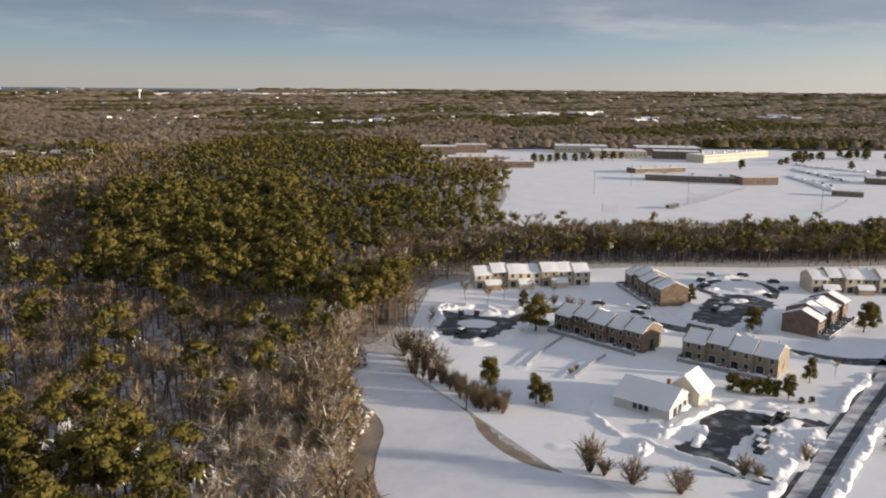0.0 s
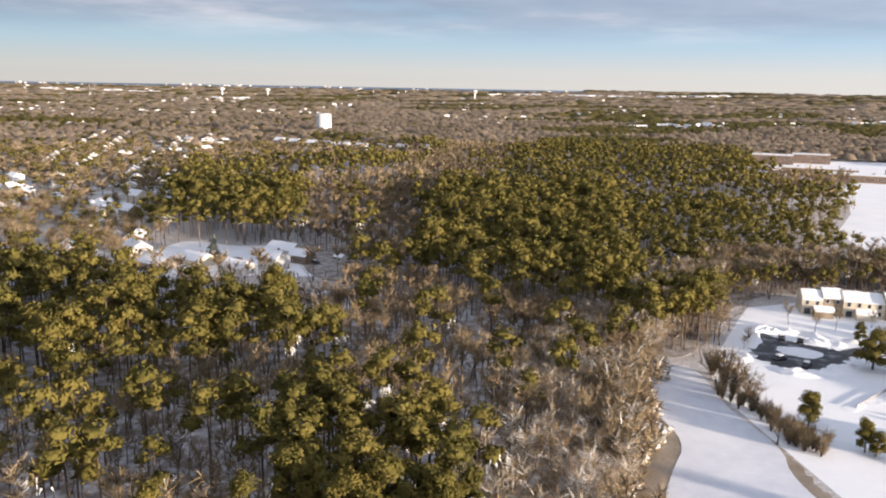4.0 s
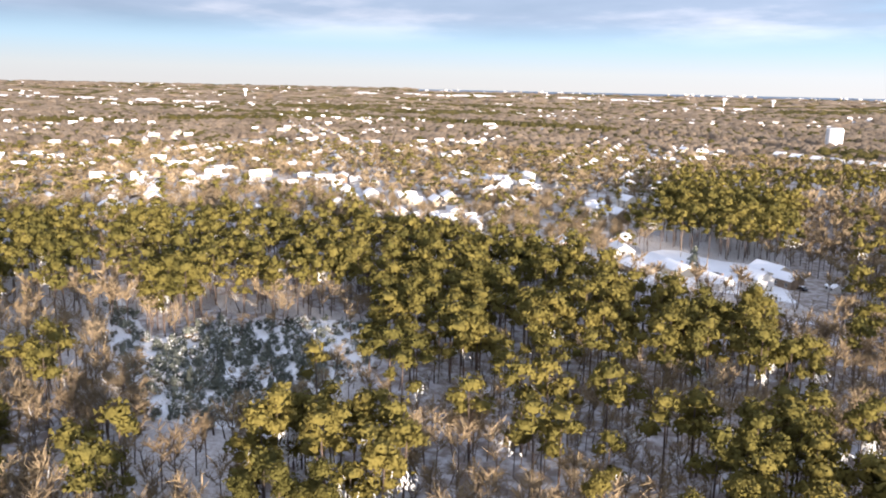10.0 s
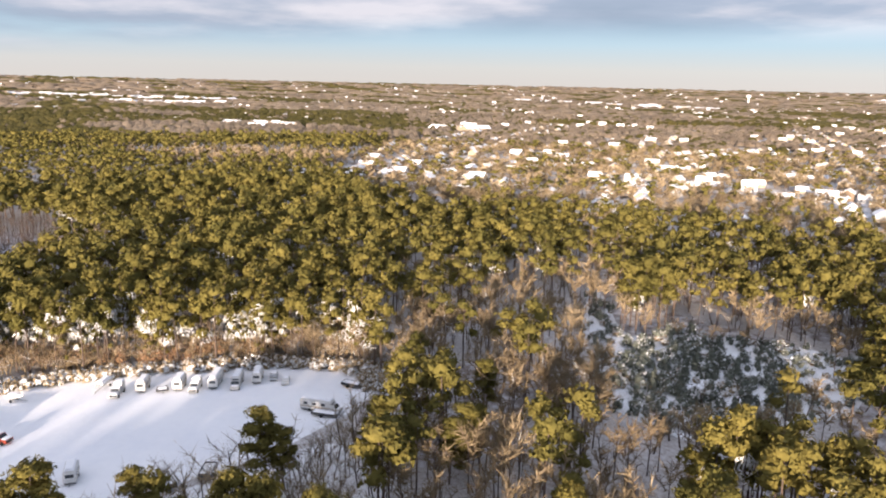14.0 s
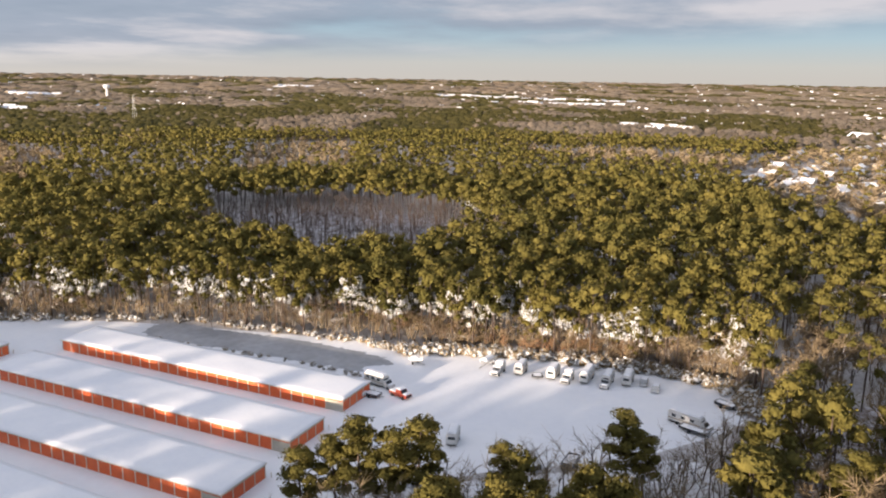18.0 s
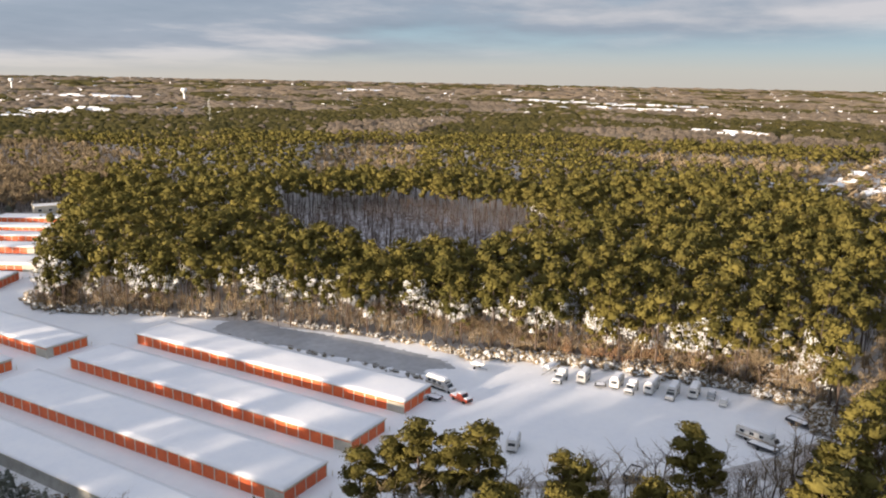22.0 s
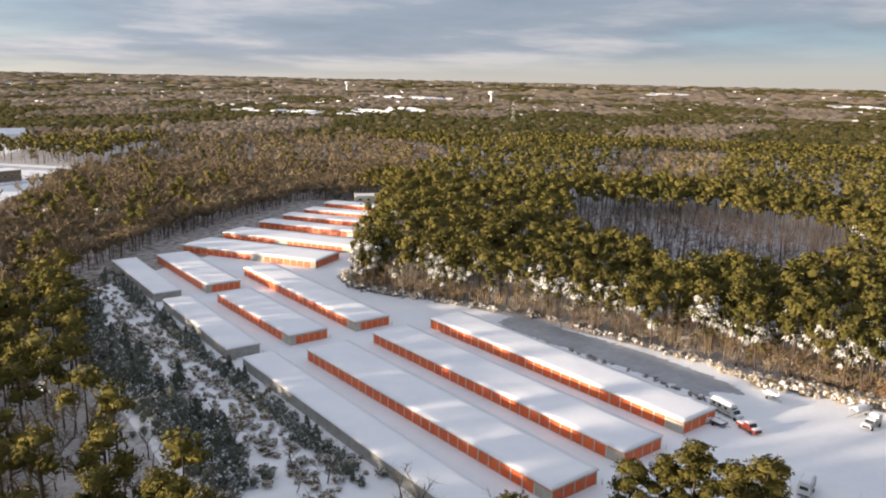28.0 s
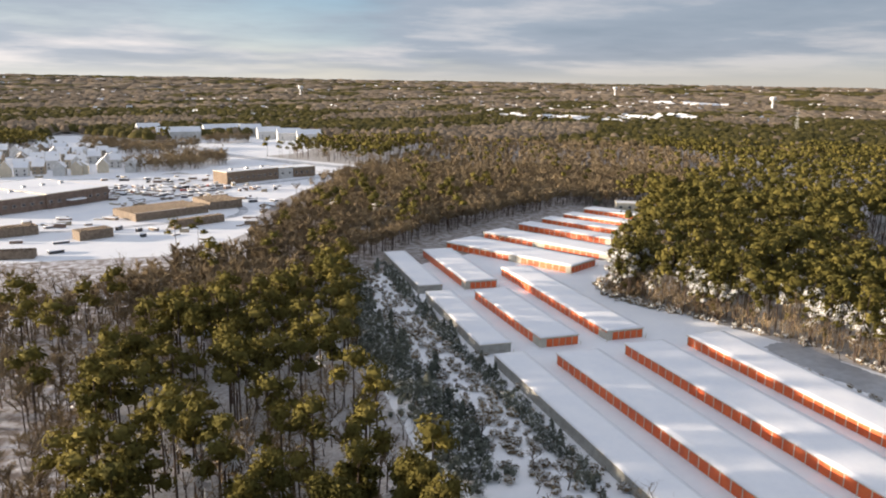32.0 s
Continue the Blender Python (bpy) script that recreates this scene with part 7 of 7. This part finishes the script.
def truck(x, y, turn, paint, load, label):
    """A heavy pickup or work truck with a snowed bonnet and a load bed; its front along +x."""
    t = thing("truck", pose(x, y, 0.02, 0, 0, turn), label, "truck", "stored vehicles")
    bm = bmesh.new()
    prism(bm, [(0, 0.5), (0, 1.1), (2.2, 1.1), (2.3, 1.95), (3.7, 1.95), (4.3, 1.25), (5.5, 1.15), (5.6, 0.5)], -1.0, 1.0)
    part("body", bm, paint, t)
    bm = bmesh.new()
    prism(bm, [(3.74, 1.92), (3.8, 1.92), (4.34, 1.3), (4.28, 1.3)], -0.85, 0.85)
    part("windscreen", bm, GLASS, t)
    part("grille", boxes((5.6, 5.66, -0.8, 0.8, 0.6, 1.05)), GLASS, t)
    part("bonnet_snow", soft_block(4.4, 5.5, -0.9, 0.9, 1.22, 1.45, 0.08), SNOW, t)
    part("roof_snow", soft_block(2.35, 3.65, -0.92, 0.92, 1.953, 2.2, 0.1), SNOW, t)
    if load:
        part("load", soft_block(0.1, 2.15, -0.95, 0.95, 1.103, 1.1 + load, 0.12), WHITE_PAINT, t)
        part("load_snow", soft_block(0.15, 2.1, -0.9, 0.9, 1.103 + load, 1.4 + load, 0.12), SNOW, t)
    else:
        part("bed_snow", soft_block(0.1, 2.1, -0.9, 0.9, 1.103, 1.3, 0.08), SNOW, t)
    for wx in (1.1, 4.6):
        wheel(t, wx, -0.95, 0.42), wheel(t, wx, 0.95, 0.42)
    return t


def boat(x, y, turn, label, length=6.0, cover=True):
    """A boat on a trailer, shrouded in snow; its bow along +x."""
    b = thing("boat", pose(x, y, 0.02, 0, 0, turn), label, "boat", "stored vehicles")
    bm = bmesh.new()
    rings = []
    for f in (0, 0.35, 0.7, 0.9, 1.0):
        w = 1.1 * (1 - max(0, f - 0.45) ** 2 / 0.31) + 0.02
        z = 0.9 + 0.5 * f * f
        rings.append([bm.verts.new((length * f, s * w * k, zz)) for s, k, zz in ((-1, 1.0, 1.7 + 0.3 * f), (-1, 0.75, z), (1, 0.0, z - 0.35 * (1 - f)), (1, 0.75, z), (1, 1.0, 1.7 + 0.3 * f))])
    for a, c in zip(rings, rings[1:]):
        for k in range(4):
            bm.faces.new((a[k], c[k], c[k + 1], a[k + 1]))
    bm.faces.new(rings[0])
    bmesh.ops.recalc_face_normals(bm, faces=bm.faces)
    part("hull", bm, WHITE_PAINT, b)
    part("snow_cover", soft_block(0.1, length * 0.78, -0.95, 0.95, 1.55, 2.35 if cover else 1.9, 0.4), SNOW, b, "rounded snow over the boat")
    part("trailer_frame", boxes((-0.2, length + 1.0, -0.08, 0.08, 0.42, 0.52), (1.4, 1.55, -1.0, 1.0, 0.40, 0.50)), STEEL, b)
    wheel(b, 1.5, -1.05, 0.32), wheel(b, 1.5, 1.05, 0.32)
    return b


def trailer(x, y, turn, length, label, sides=0.5):
    """A flat or sided trailer with snow in it; its drawbar along +x."""
    t = thing("trailer", pose(x, y, 0.02, 0, 0, turn), label, "trailer", "stored vehicles")
    part("bed", boxes((0, length, -1.1, 1.1, 0.55, 0.7)), DARK_CAR, t)
    for s in ((0, length, -1.14, -1.06), (0, length, 1.06, 1.14)):
        part("side", boxes((*s, 0.703, 0.7 + sides)), DARK_CAR, t)
    part("tail_board", boxes((-0.05, 0.03, -1.05, 1.05, 0.703, 0.7 + sides)), DARK_CAR, t)
    part("head_board", boxes((length - 0.03, length + 0.05, -1.05, 1.05, 0.703, 0.7 + sides)), DARK_CAR, t)
    part("snow_load", soft_block(0.1, length - 0.1, -1.02, 1.02, 0.703, 0.75 + sides * 0.8, 0.1), SNOW, t)
    part("drawbar", boxes((length + 0.053, length + 1.5, -0.08, 0.08, 0.5, 0.62)), STEEL, t)
    wheel(t, length * 0.4, -1.27), wheel(t, length * 0.4, 1.27)
    return t


CAMPER = "white motorhome under a cap of snow in the storage yard"
motorhome(-152.5, -80, 72, 6.2, CAMPER)
motorhome(-159, -76, 72, 6.2, CAMPER)
truck(-154.5, -67.5, 68, RED_PAINT, 0, "faded red pickup truck with a plough in the snow")
trailer(-151.5, -72.5, 80, 3.5, "small snowed trailer behind a red pickup", sides=0.25)
boat(-175, -71, 70, "small white boat on a trailer capped with snow", 4.0, False)
boat(-183, -51.5, -12, "white boat on a trailer, mounded with snow")
truck(-178.5, -47.5, -6, STEEL, 1.6, "work truck with a camper back, thick with snow")
motorhome(-181, -42.5, -3, 5.0, "low white trailer rounded with snow", cab=False)
trailer(-178, -38.3, 15, 2.4, "small empty trailer in the snow", sides=0.2)
motorhome(-181.5, -34.3, -4, 5.2, "white camper trailer capped with snow", cab=False)
truck(-180, -30.3, -6, WHITE_PAINT, 1.3, "work truck heaped with snowed equipment")
motorhome(-184, -26, -5, 7.4, "tan and white motorhome capped with snow", cab=False)
motorhome(-182.5, -21, -4, 5.2, "white van with a snowed bonnet and roof")
motorhome(-184.5, -16.5, -2, 5.6, "white box van capped with snow", cab=False)
car(-182.5, -12.8, 0, STEEL, "small car buried in snow in the storage yard", group="stored vehicles")
car(-179.5, -9.8, 0, WHITE_PAINT, "small white car capped with snow in the storage yard", group="stored vehicles")
motorhome(-164, -5.5, 66, 7.5, "long white motorhome with dark windows in the snow")
trailer(-160.5, -3.0, 66, 6.0, "dark flat trailer beside a motorhome", sides=0.3)
trailer(-176.5, 4, 60, 4.5, "grey utility trailer filled with snow", sides=0.5)
motorhome(-139, -46.5, 10, 5.0, "white camper trailer behind pines in the snow", cab=False)
trailer(-134.5, -30, 30, 5.0, "dark open trailer filled with snow", sides=0.8)
trailer(-137, -21.5, -8, 4.6, "dark box trailer filled with snow", sides=1.2)

# site office at the far end of the compound
flat_building(-270, -358, 150, 15, 10, 4.2, BEIGE, "small pale site office with a snowed roof", name="office_building")
JUNIPERS = [juniper_shape(90 + k, 5.0, 26, 0.34, (0.05, 0.2, 0.4)[k]) for k in range(3)]
JUNIPER_THINGS = [put_tree("juniper", j, ([BARK], [JUNIPER, BRANCH_SNOW]), "dark blue-green juniper dusted with snow", "juniper", "junipers") for j in JUNIPERS]


def build_junipers():
    rng = np.random.default_rng(4)
    spots = [(-276, -384, 1.5), (-270, -378, 1.3), (-301, -367, 1.6), (-305, -360, 1.4), (-296, -352, 1.5), (-149, 291, 1.9), (105, 188, 0.6), ]
    n = 0
    while n < 36:
        f = rng.uniform()
        x, y = -61 - 16 * f + rng.normal() * 3, -110 - 150 * f
        if bool(inside(np.array([x]), np.array([y]), STRIP)[0]):
            spots.append((x, y, rng.uniform(0.6, 1.25)))
            n += 1
    for k in range(56):
        f = rng.uniform()
        spots.append((-78.5 - 19 * f + rng.normal() * 1.2, -100 - 176 * f, rng.uniform(0.35, 0.8)))
    for k in range(26):
        x, y = rng.normal() * 14 - 168, rng.normal() * 14 + 92
        if bool(inside(np.array([x]), np.array([y]), SWAMP)[0]):
            spots.append((x, y, rng.uniform(0.6, 1.2)))
    for i, (x, y, s) in enumerate(spots):
        plant(JUNIPER_THINGS[i % 3], x, y, (i * 77) % 360, s)


build_junipers()


def build_shrubs():
    """Snow-laden shrubs round the yard, ponds and marsh, and reeds."""
    rng = np.random.default_rng(6)
    shapes = []
    for k in range(4):
        bits = []
        for j in range(4):
            c = np.array([rng.normal() * 0.6, rng.normal() * 0.6, rng.uniform(0.5, 1.1)])
            bits.append(core(rng, c, np.array([0.8, 0.8, 0.6]), True))
            bits.append(tufts(rng, c, np.array([0.95, 0.95, 0.75]), 15, 0.32, (0.75, 0.5, 0.6, 0.3)[k]))
        shapes.append(joined(bits))
    lines = [([(-181, -75), (-187, -58), (-190, -45), (-192, -25), (-191, -8), (-186, 12), (-172, 12)], 430, 2.2, 1.15), ([(-158, -204), (-168, -180), (-181, -152), (-183, -120), (-184, -90), (-182, -75)], 170, 1.8, 0.8), ([(-164, -228), (-159, -212), (-166, -185)], 60, 2.4, 0.9), ([(-163, -150), (-164, -120), (-163, -95), (-161, -78)], 40, 0.8, 0.45), ([(10, 128), (11, 142), (18, 156), (17, 184), (24, 203)], 110, 2.0, 1.2)]
    x, y, s = [], [], []
    for line, n, spread, size in lines:
        for _ in range(n):
            k = rng.integers(0, len(line) - 1)
            f = rng.uniform()
            x.append(line[k][0] * (1 - f) + line[k + 1][0] * f + rng.normal() * spread * 0.6)
            y.append(line[k][1] * (1 - f) + line[k + 1][1] * f + rng.normal() * spread * 0.6)
            s.append(size * rng.uniform(0.6, 1.3))
    for _ in range(460):
        px, py = rng.uniform(-272, -135), rng.uniform(62, 143)
        if bool(inside(np.array([px]), np.array([py]), SWAMP)[0]):
            x.append(px), y.append(py), s.append(rng.uniform(0.5, 1.1))
    for _ in range(460):
        f = rng.uniform()
        px, py = -71 - 16 * f + rng.normal() * 6, -100 - 175 * f
        if bool(inside(np.array([px]), np.array([py]), STRIP)[0]):
            x.append(px), y.append(py), s.append(rng.uniform(0.35, 1.0))
    thicket = []
    for k in range(3):
        bits = []
        for j in range(4):
            c = np.array([rng.normal() * 0.7, rng.normal() * 0.7, rng.uniform(0.6, 1.7)])
            bits.append(core(rng, c, np.array([0.65, 0.65, 0.75])))
            bits.append(tufts(rng, c, np.array([0.9, 0.9, 1.0]), 30, 0.2, (0.35, 0.6, 0.75)[k]))
        thicket.append(joined(bits))
    left = np.array([(-80, -258), (-72, -226), (-66, -187), (-64, -158), (-61.5, -133), (-59, -114)])
    right = np.array([(-101, -281), (-93, -236), (-88, -199), (-84.5, -165), (-82, -142), (-80, -124), (-78, -106)])
    rows = []
    for line, n, spread in ((left, 540, 2.4), (right, 270, 1.0)):
        k = rng.integers(0, len(line) - 1, n)
        f = rng.uniform(size=(n, 1))
        rows.append(line[k] * (1 - f) + line[k + 1] * f + rng.normal(size=(n, 2)) * spread)
    p = np.concatenate(rows)
    n = len(p)
    size = rng.uniform(0.6, 1.35, n) * np.where(np.arange(n) < 540, 1.0, 0.72)
    scattered("juniper_thicket", thicket, rng.integers(0, 3, n), p[:, 0], p[:, 1], np.zeros(n), rng.uniform(0, 6.28, n), size, size, [JUNIPER, BRANCH_SNOW], "dense grey-green thicket dusted with snow", "shrubs")
    p = np.concatenate([rng.normal(size=(110, 2)) * (18, 13) + (-172, 92), rng.uniform((-272, 62), (-135, 143), (420, 2))])
    p = p[inside(p[:, 0], p[:, 1], SWAMP)]
    size = rng.uniform(0.7, 1.6, len(p))
    scattered("juniper_thicket", thicket, rng.integers(0, 3, len(p)), p[:, 0], p[:, 1], np.zeros(len(p)), rng.uniform(0, 6.28, len(p)), size, size, [JUNIPER, BRANCH_SNOW], "grey-green marsh thicket dusted with snow", "shrubs")
    x, y, s = np.array(x), np.array(y), np.array(s)
    scattered("snowy_shrubs", shapes, rng.integers(0, 4, len(x)), x, y, np.zeros(len(x)), rng.uniform(0, 6.28, len(x)), s, s, [TWIGS, BRANCH_SNOW], "low brown shrubs bowed under snow", "shrubs")
    # russet oak saplings that kept their leaves, along the woods behind the yard
    oak = []
    for k in range(3):
        bits = [tufts(rng, np.array([rng.normal() * 0.7, rng.normal() * 0.7, rng.uniform(1.2, 4.2)]), np.array([1.0, 1.0, 0.9]), 30, 0.2, 0.0) for _ in range(5)]
        oak.append(joined(bits))
    n = 150
    f = rng.uniform(size=n)
    x, y = -195 - 9 * rng.uniform(size=n) - 4 * np.sin(f * 9), -120 + 130 * f
    scattered("oak_saplings", oak, rng.integers(0, 3, n), x, y, np.zeros(n), rng.uniform(0, 6.28, n), rng.uniform(0.6, 1.2, n), rng.uniform(0.6, 1.2, n), [DRY_LEAVES], "young oaks with dry russet leaves along the woods", "oak saplings")


build_shrubs()


def bush_shape(seed, stems, thick, snow=0.0):
    """A leafless bush, four metres high: stems fanning up from the root, each with twigs."""
    rng = np.random.default_rng(seed)
    wood, fine = [], []
    for k in range(stems):
        turn, reach = k * 2.4, rng.uniform(0.4, 1.9)
        tip = np.array([reach * math.cos(turn), reach * math.sin(turn), rng.uniform(2.4, 4.0) * (1.1 - 0.15 * reach)])
        wood.append((*pole([(0.15 * math.cos(turn), 0.15 * math.sin(turn), -0.1), tip * (0.45, 0.45, 0.5), tip], [0.05, 0.035, 0.012], 3), 0))
        s = tip * rng.uniform(0.2, 1.0, (22, 1))
        d = unit(rng.normal(size=(22, 3)) * 0.6 + (0.4 * math.cos(turn), 0.4 * math.sin(turn), 0.9))
        side = unit(np.cross(d, rng.normal(size=(22, 3)))) * thick
        v = np.stack([s - side, s + side, s + d * rng.uniform(0.5, 1.4, (22, 1))], 1).reshape(-1, 3)
        fine.append((v, np.arange(66).reshape(-1, 3), np.where(rng.uniform(size=22) < snow, 1, 0)))
    return joined(wood), joined(fine)


BUSHES = [put_tree("bare_bush", bush_shape(210 + k, 26, 0.042, (0.0, 0.06)[k]), ([BARK], [TWIGS, BRANCH_SNOW]), "leafless brown bush growing out of the snow", "bush", "bare bushes") for k in range(2)]
rng_bush = random.Random(8)
ROW = ((36, 188), (41, 176), (45, 168), (48, 162), (51, 156))
spots = [(59, 126, 7.5, 0.9), (61, 124, 4, 1.2), (65, 120, 5, 1.4), (72, 115, 5, 1.5), (91, 241, 4, 1.3), (99, 234, 4, 1.4), (95, 238, 3.4, 1.3), (40, 187, 8, 1.2), (38, 193, 9, 1.2), (42, 182, 7, 1.1), (36, 198, 7, 1.1), (78, 178, 1.6, 1.6), (75.5, 176, 1.4, 1.6), (103, 121, 4, 1.0), (87, 118, 4.5, 1.0), (89, 116.5, 3.5, 1.0)]
for k in range(64):
    f = rng_bush.uniform(0, 3.999)
    a, b = ROW[int(f)], ROW[int(f) + 1]
    f -= int(f)
    spots.append((a[0] + (b[0] - a[0]) * f + rng_bush.gauss(0, 1.3), a[1] + (b[1] - a[1]) * f + rng_bush.gauss(0, 1.3), rng_bush.uniform(2.0, 4.8), rng_bush.uniform(0.6, 1.0)))
for k, (x, y, h, w) in enumerate(spots):
    plant(BUSHES[k % 2], x, y, (k * 77) % 360, h / 4.0, w)


def build_hedge():
    """A dark evergreen hedge beside the tan townhouses."""
    rng = np.random.default_rng(31)
    bits = []
    for k in range(46):
        f = rng.uniform()
        c = np.array([109 + 10 * f + rng.normal() * 0.8, 157 - 5 * f + rng.normal() * 0.8, rng.uniform(0.5, 3.3)])
        r = np.array([1.0, 1.0, 0.9]) * rng.uniform(0.8, 1.3)
        bits += [core(rng, c, r * 0.85), tufts(rng, c, r, 40, 0.2, 0.05)]
    v, t, m, n = joined(bits)
    tagged(new("hedge", raw_mesh("hedge", v, t, [NEEDLES, BRANCH_SNOW], m, normals=n)), "tall dark evergreen hedge beside a row of townhouses", "hedge")


build_hedge()


def field_fence(line, label):
    """Wire fence on steel posts along the playing field."""
    f = thing("fence", pose(0, 0, 0), label, "fence", "field fences")
    for (ax, ay), (bx, by) in zip(line, line[1:]):
        n = int(math.hypot(bx - ax, by - ay) / 4)
        for k in range(n + 1):
            x, y = ax + (bx - ax) * k / n, ay + (by - ay) * k / n
            bm = bmesh.new()
            tube(bm, [(x, y, 0), (x, y, 2.4)], [0.09, 0.09], 4)
            part("post", bm, STEEL, f)
        for z in (0.5, 1.4, 2.3):
            bm = bmesh.new()
            tube(bm, [(ax, ay, z), (bx, by, z)], [0.06, 0.06], 4)
            part("rail", bm, STEEL, f)


field_fence([(243, 423), (298, 465), (352, 508)], "steel wire fence across the snowed playing field")
field_fence([(284, 360), (377, 432)], "steel wire fence across the snowed playing field")


def garden_fence(line, label):
    """Low board fence with snow against it, round the common gardens."""
    f = thing("fence", pose(0, 0, 0), label, "fence", "garden fences")
    for (ax, ay), (bx, by) in zip(line, line[1:]):
        size, turn = math.hypot(bx - ax, by - ay), math.degrees(math.atan2(by - ay, bx - ax))
        n = max(1, round(size / 2.4))
        for k in range(n + 1):
            m = pose(ax, ay, 0, 0, 0, turn) @ pose(size * k / n, 0, 0)
            part("post", boxes((-0.07, 0.07, -0.07, 0.07, -0.1, 1.0)), GREY_BOARDS, f).matrix_world = m
            if k < n:
                part("board", boxes((0.08, size / n - 0.08, -0.02, 0.02, 0.12, 0.42)), GREY_BOARDS, f).matrix_world = m
                part("board", boxes((0.08, size / n - 0.08, -0.02, 0.02, 0.56, 0.86)), GREY_BOARDS, f).matrix_world = m


garden_fence([(90, 186), (83, 180), (75, 172)], "low grey board fence across the snowed gardens")
garden_fence([(85, 204), (76, 195), (66, 183)], "low grey board fence across the snowed gardens")

# golden bare trees between the marsh and the yard
for x, y, h in ((-145, 50, 15), (-150, 53, 16), (-156, 49, 15), (-156, 59, 16), (-149, 58, 14), (-163, 60, 15), (-168, 66, 14), (-160, 53, 13)):
    plant(BARE_THINGS[int(-x) % 4], x, y, (x * 41) % 360, h / 14.0, 1.3)

# bare trees and bushes about the townhouses
for x, y, h in ((50, 226, 6), (48, 221, 5), (59, 127, 8), (142, 160, 6), (72, 240, 9), (67, 250, 10), (80, 247, 8), (92, 252, 7), (98, 246, 7), (100, 226, 6)):
    plant(BARE_THINGS[int(x) % 4], x, y, (x * 41) % 360, h / 14.0)


def street_pole(x, y, height, label):
    p = thing("utility_pole", pose(x, y, 0), label, "pole", "poles")
    bm = bmesh.new()
    tube(bm, [(0, 0, -0.2), (0, 0, height)], [0.17, 0.11], 8)
    part("shaft", bm, WOOD, p)
    part("cross_arm", boxes((-1.1, 1.1, 0.12, 0.22, height - 0.8, height - 0.65)), WOOD, p)


for x, y in ((-217, 343), (-166, 311), (-135, 274), (-232, 366), (-262, 430)):
    street_pole(x, y, 12, "tall wooden utility pole in the snow")
for x, y in ((227, 502), (275, 541), (267, 445), (321, 388)):
    street_pole(x, y, 16, "tall light pole on the snowed playing field")


def backstop(x, y, turn):
    """A ball field's curved screen of netting on posts."""
    b = thing("backstop", pose(x, y, 0, 0, 0, turn), "curved steel ball-field screen standing in snow", "backstop", "ball-field screens")
    for k in range(7):
        a = radians(-60 + 20 * k)
        bm = bmesh.new()
        tube(bm, [(7 * math.cos(a), 7 * math.sin(a), 0), (7 * math.cos(a), 7 * math.sin(a), 4.5), (6 * math.cos(a), 6 * math.sin(a), 5.4)], [0.08, 0.08, 0.06], 5)
        part("post", bm, STEEL, b)
    for z in (1.2, 2.6, 4.4):
        bm = bmesh.new()
        tube(bm, [(7 * math.cos(radians(a)), 7 * math.sin(radians(a)), z) for a in range(-60, 61, 20)], [0.05] * 7, 4)
        part("rail", bm, STEEL, b)


backstop(204, 421, 200), backstop(284, 457, 200)
trailer(243, 428, 25, 11, "long dark trailer at the edge of the snowed field", sides=1.8)
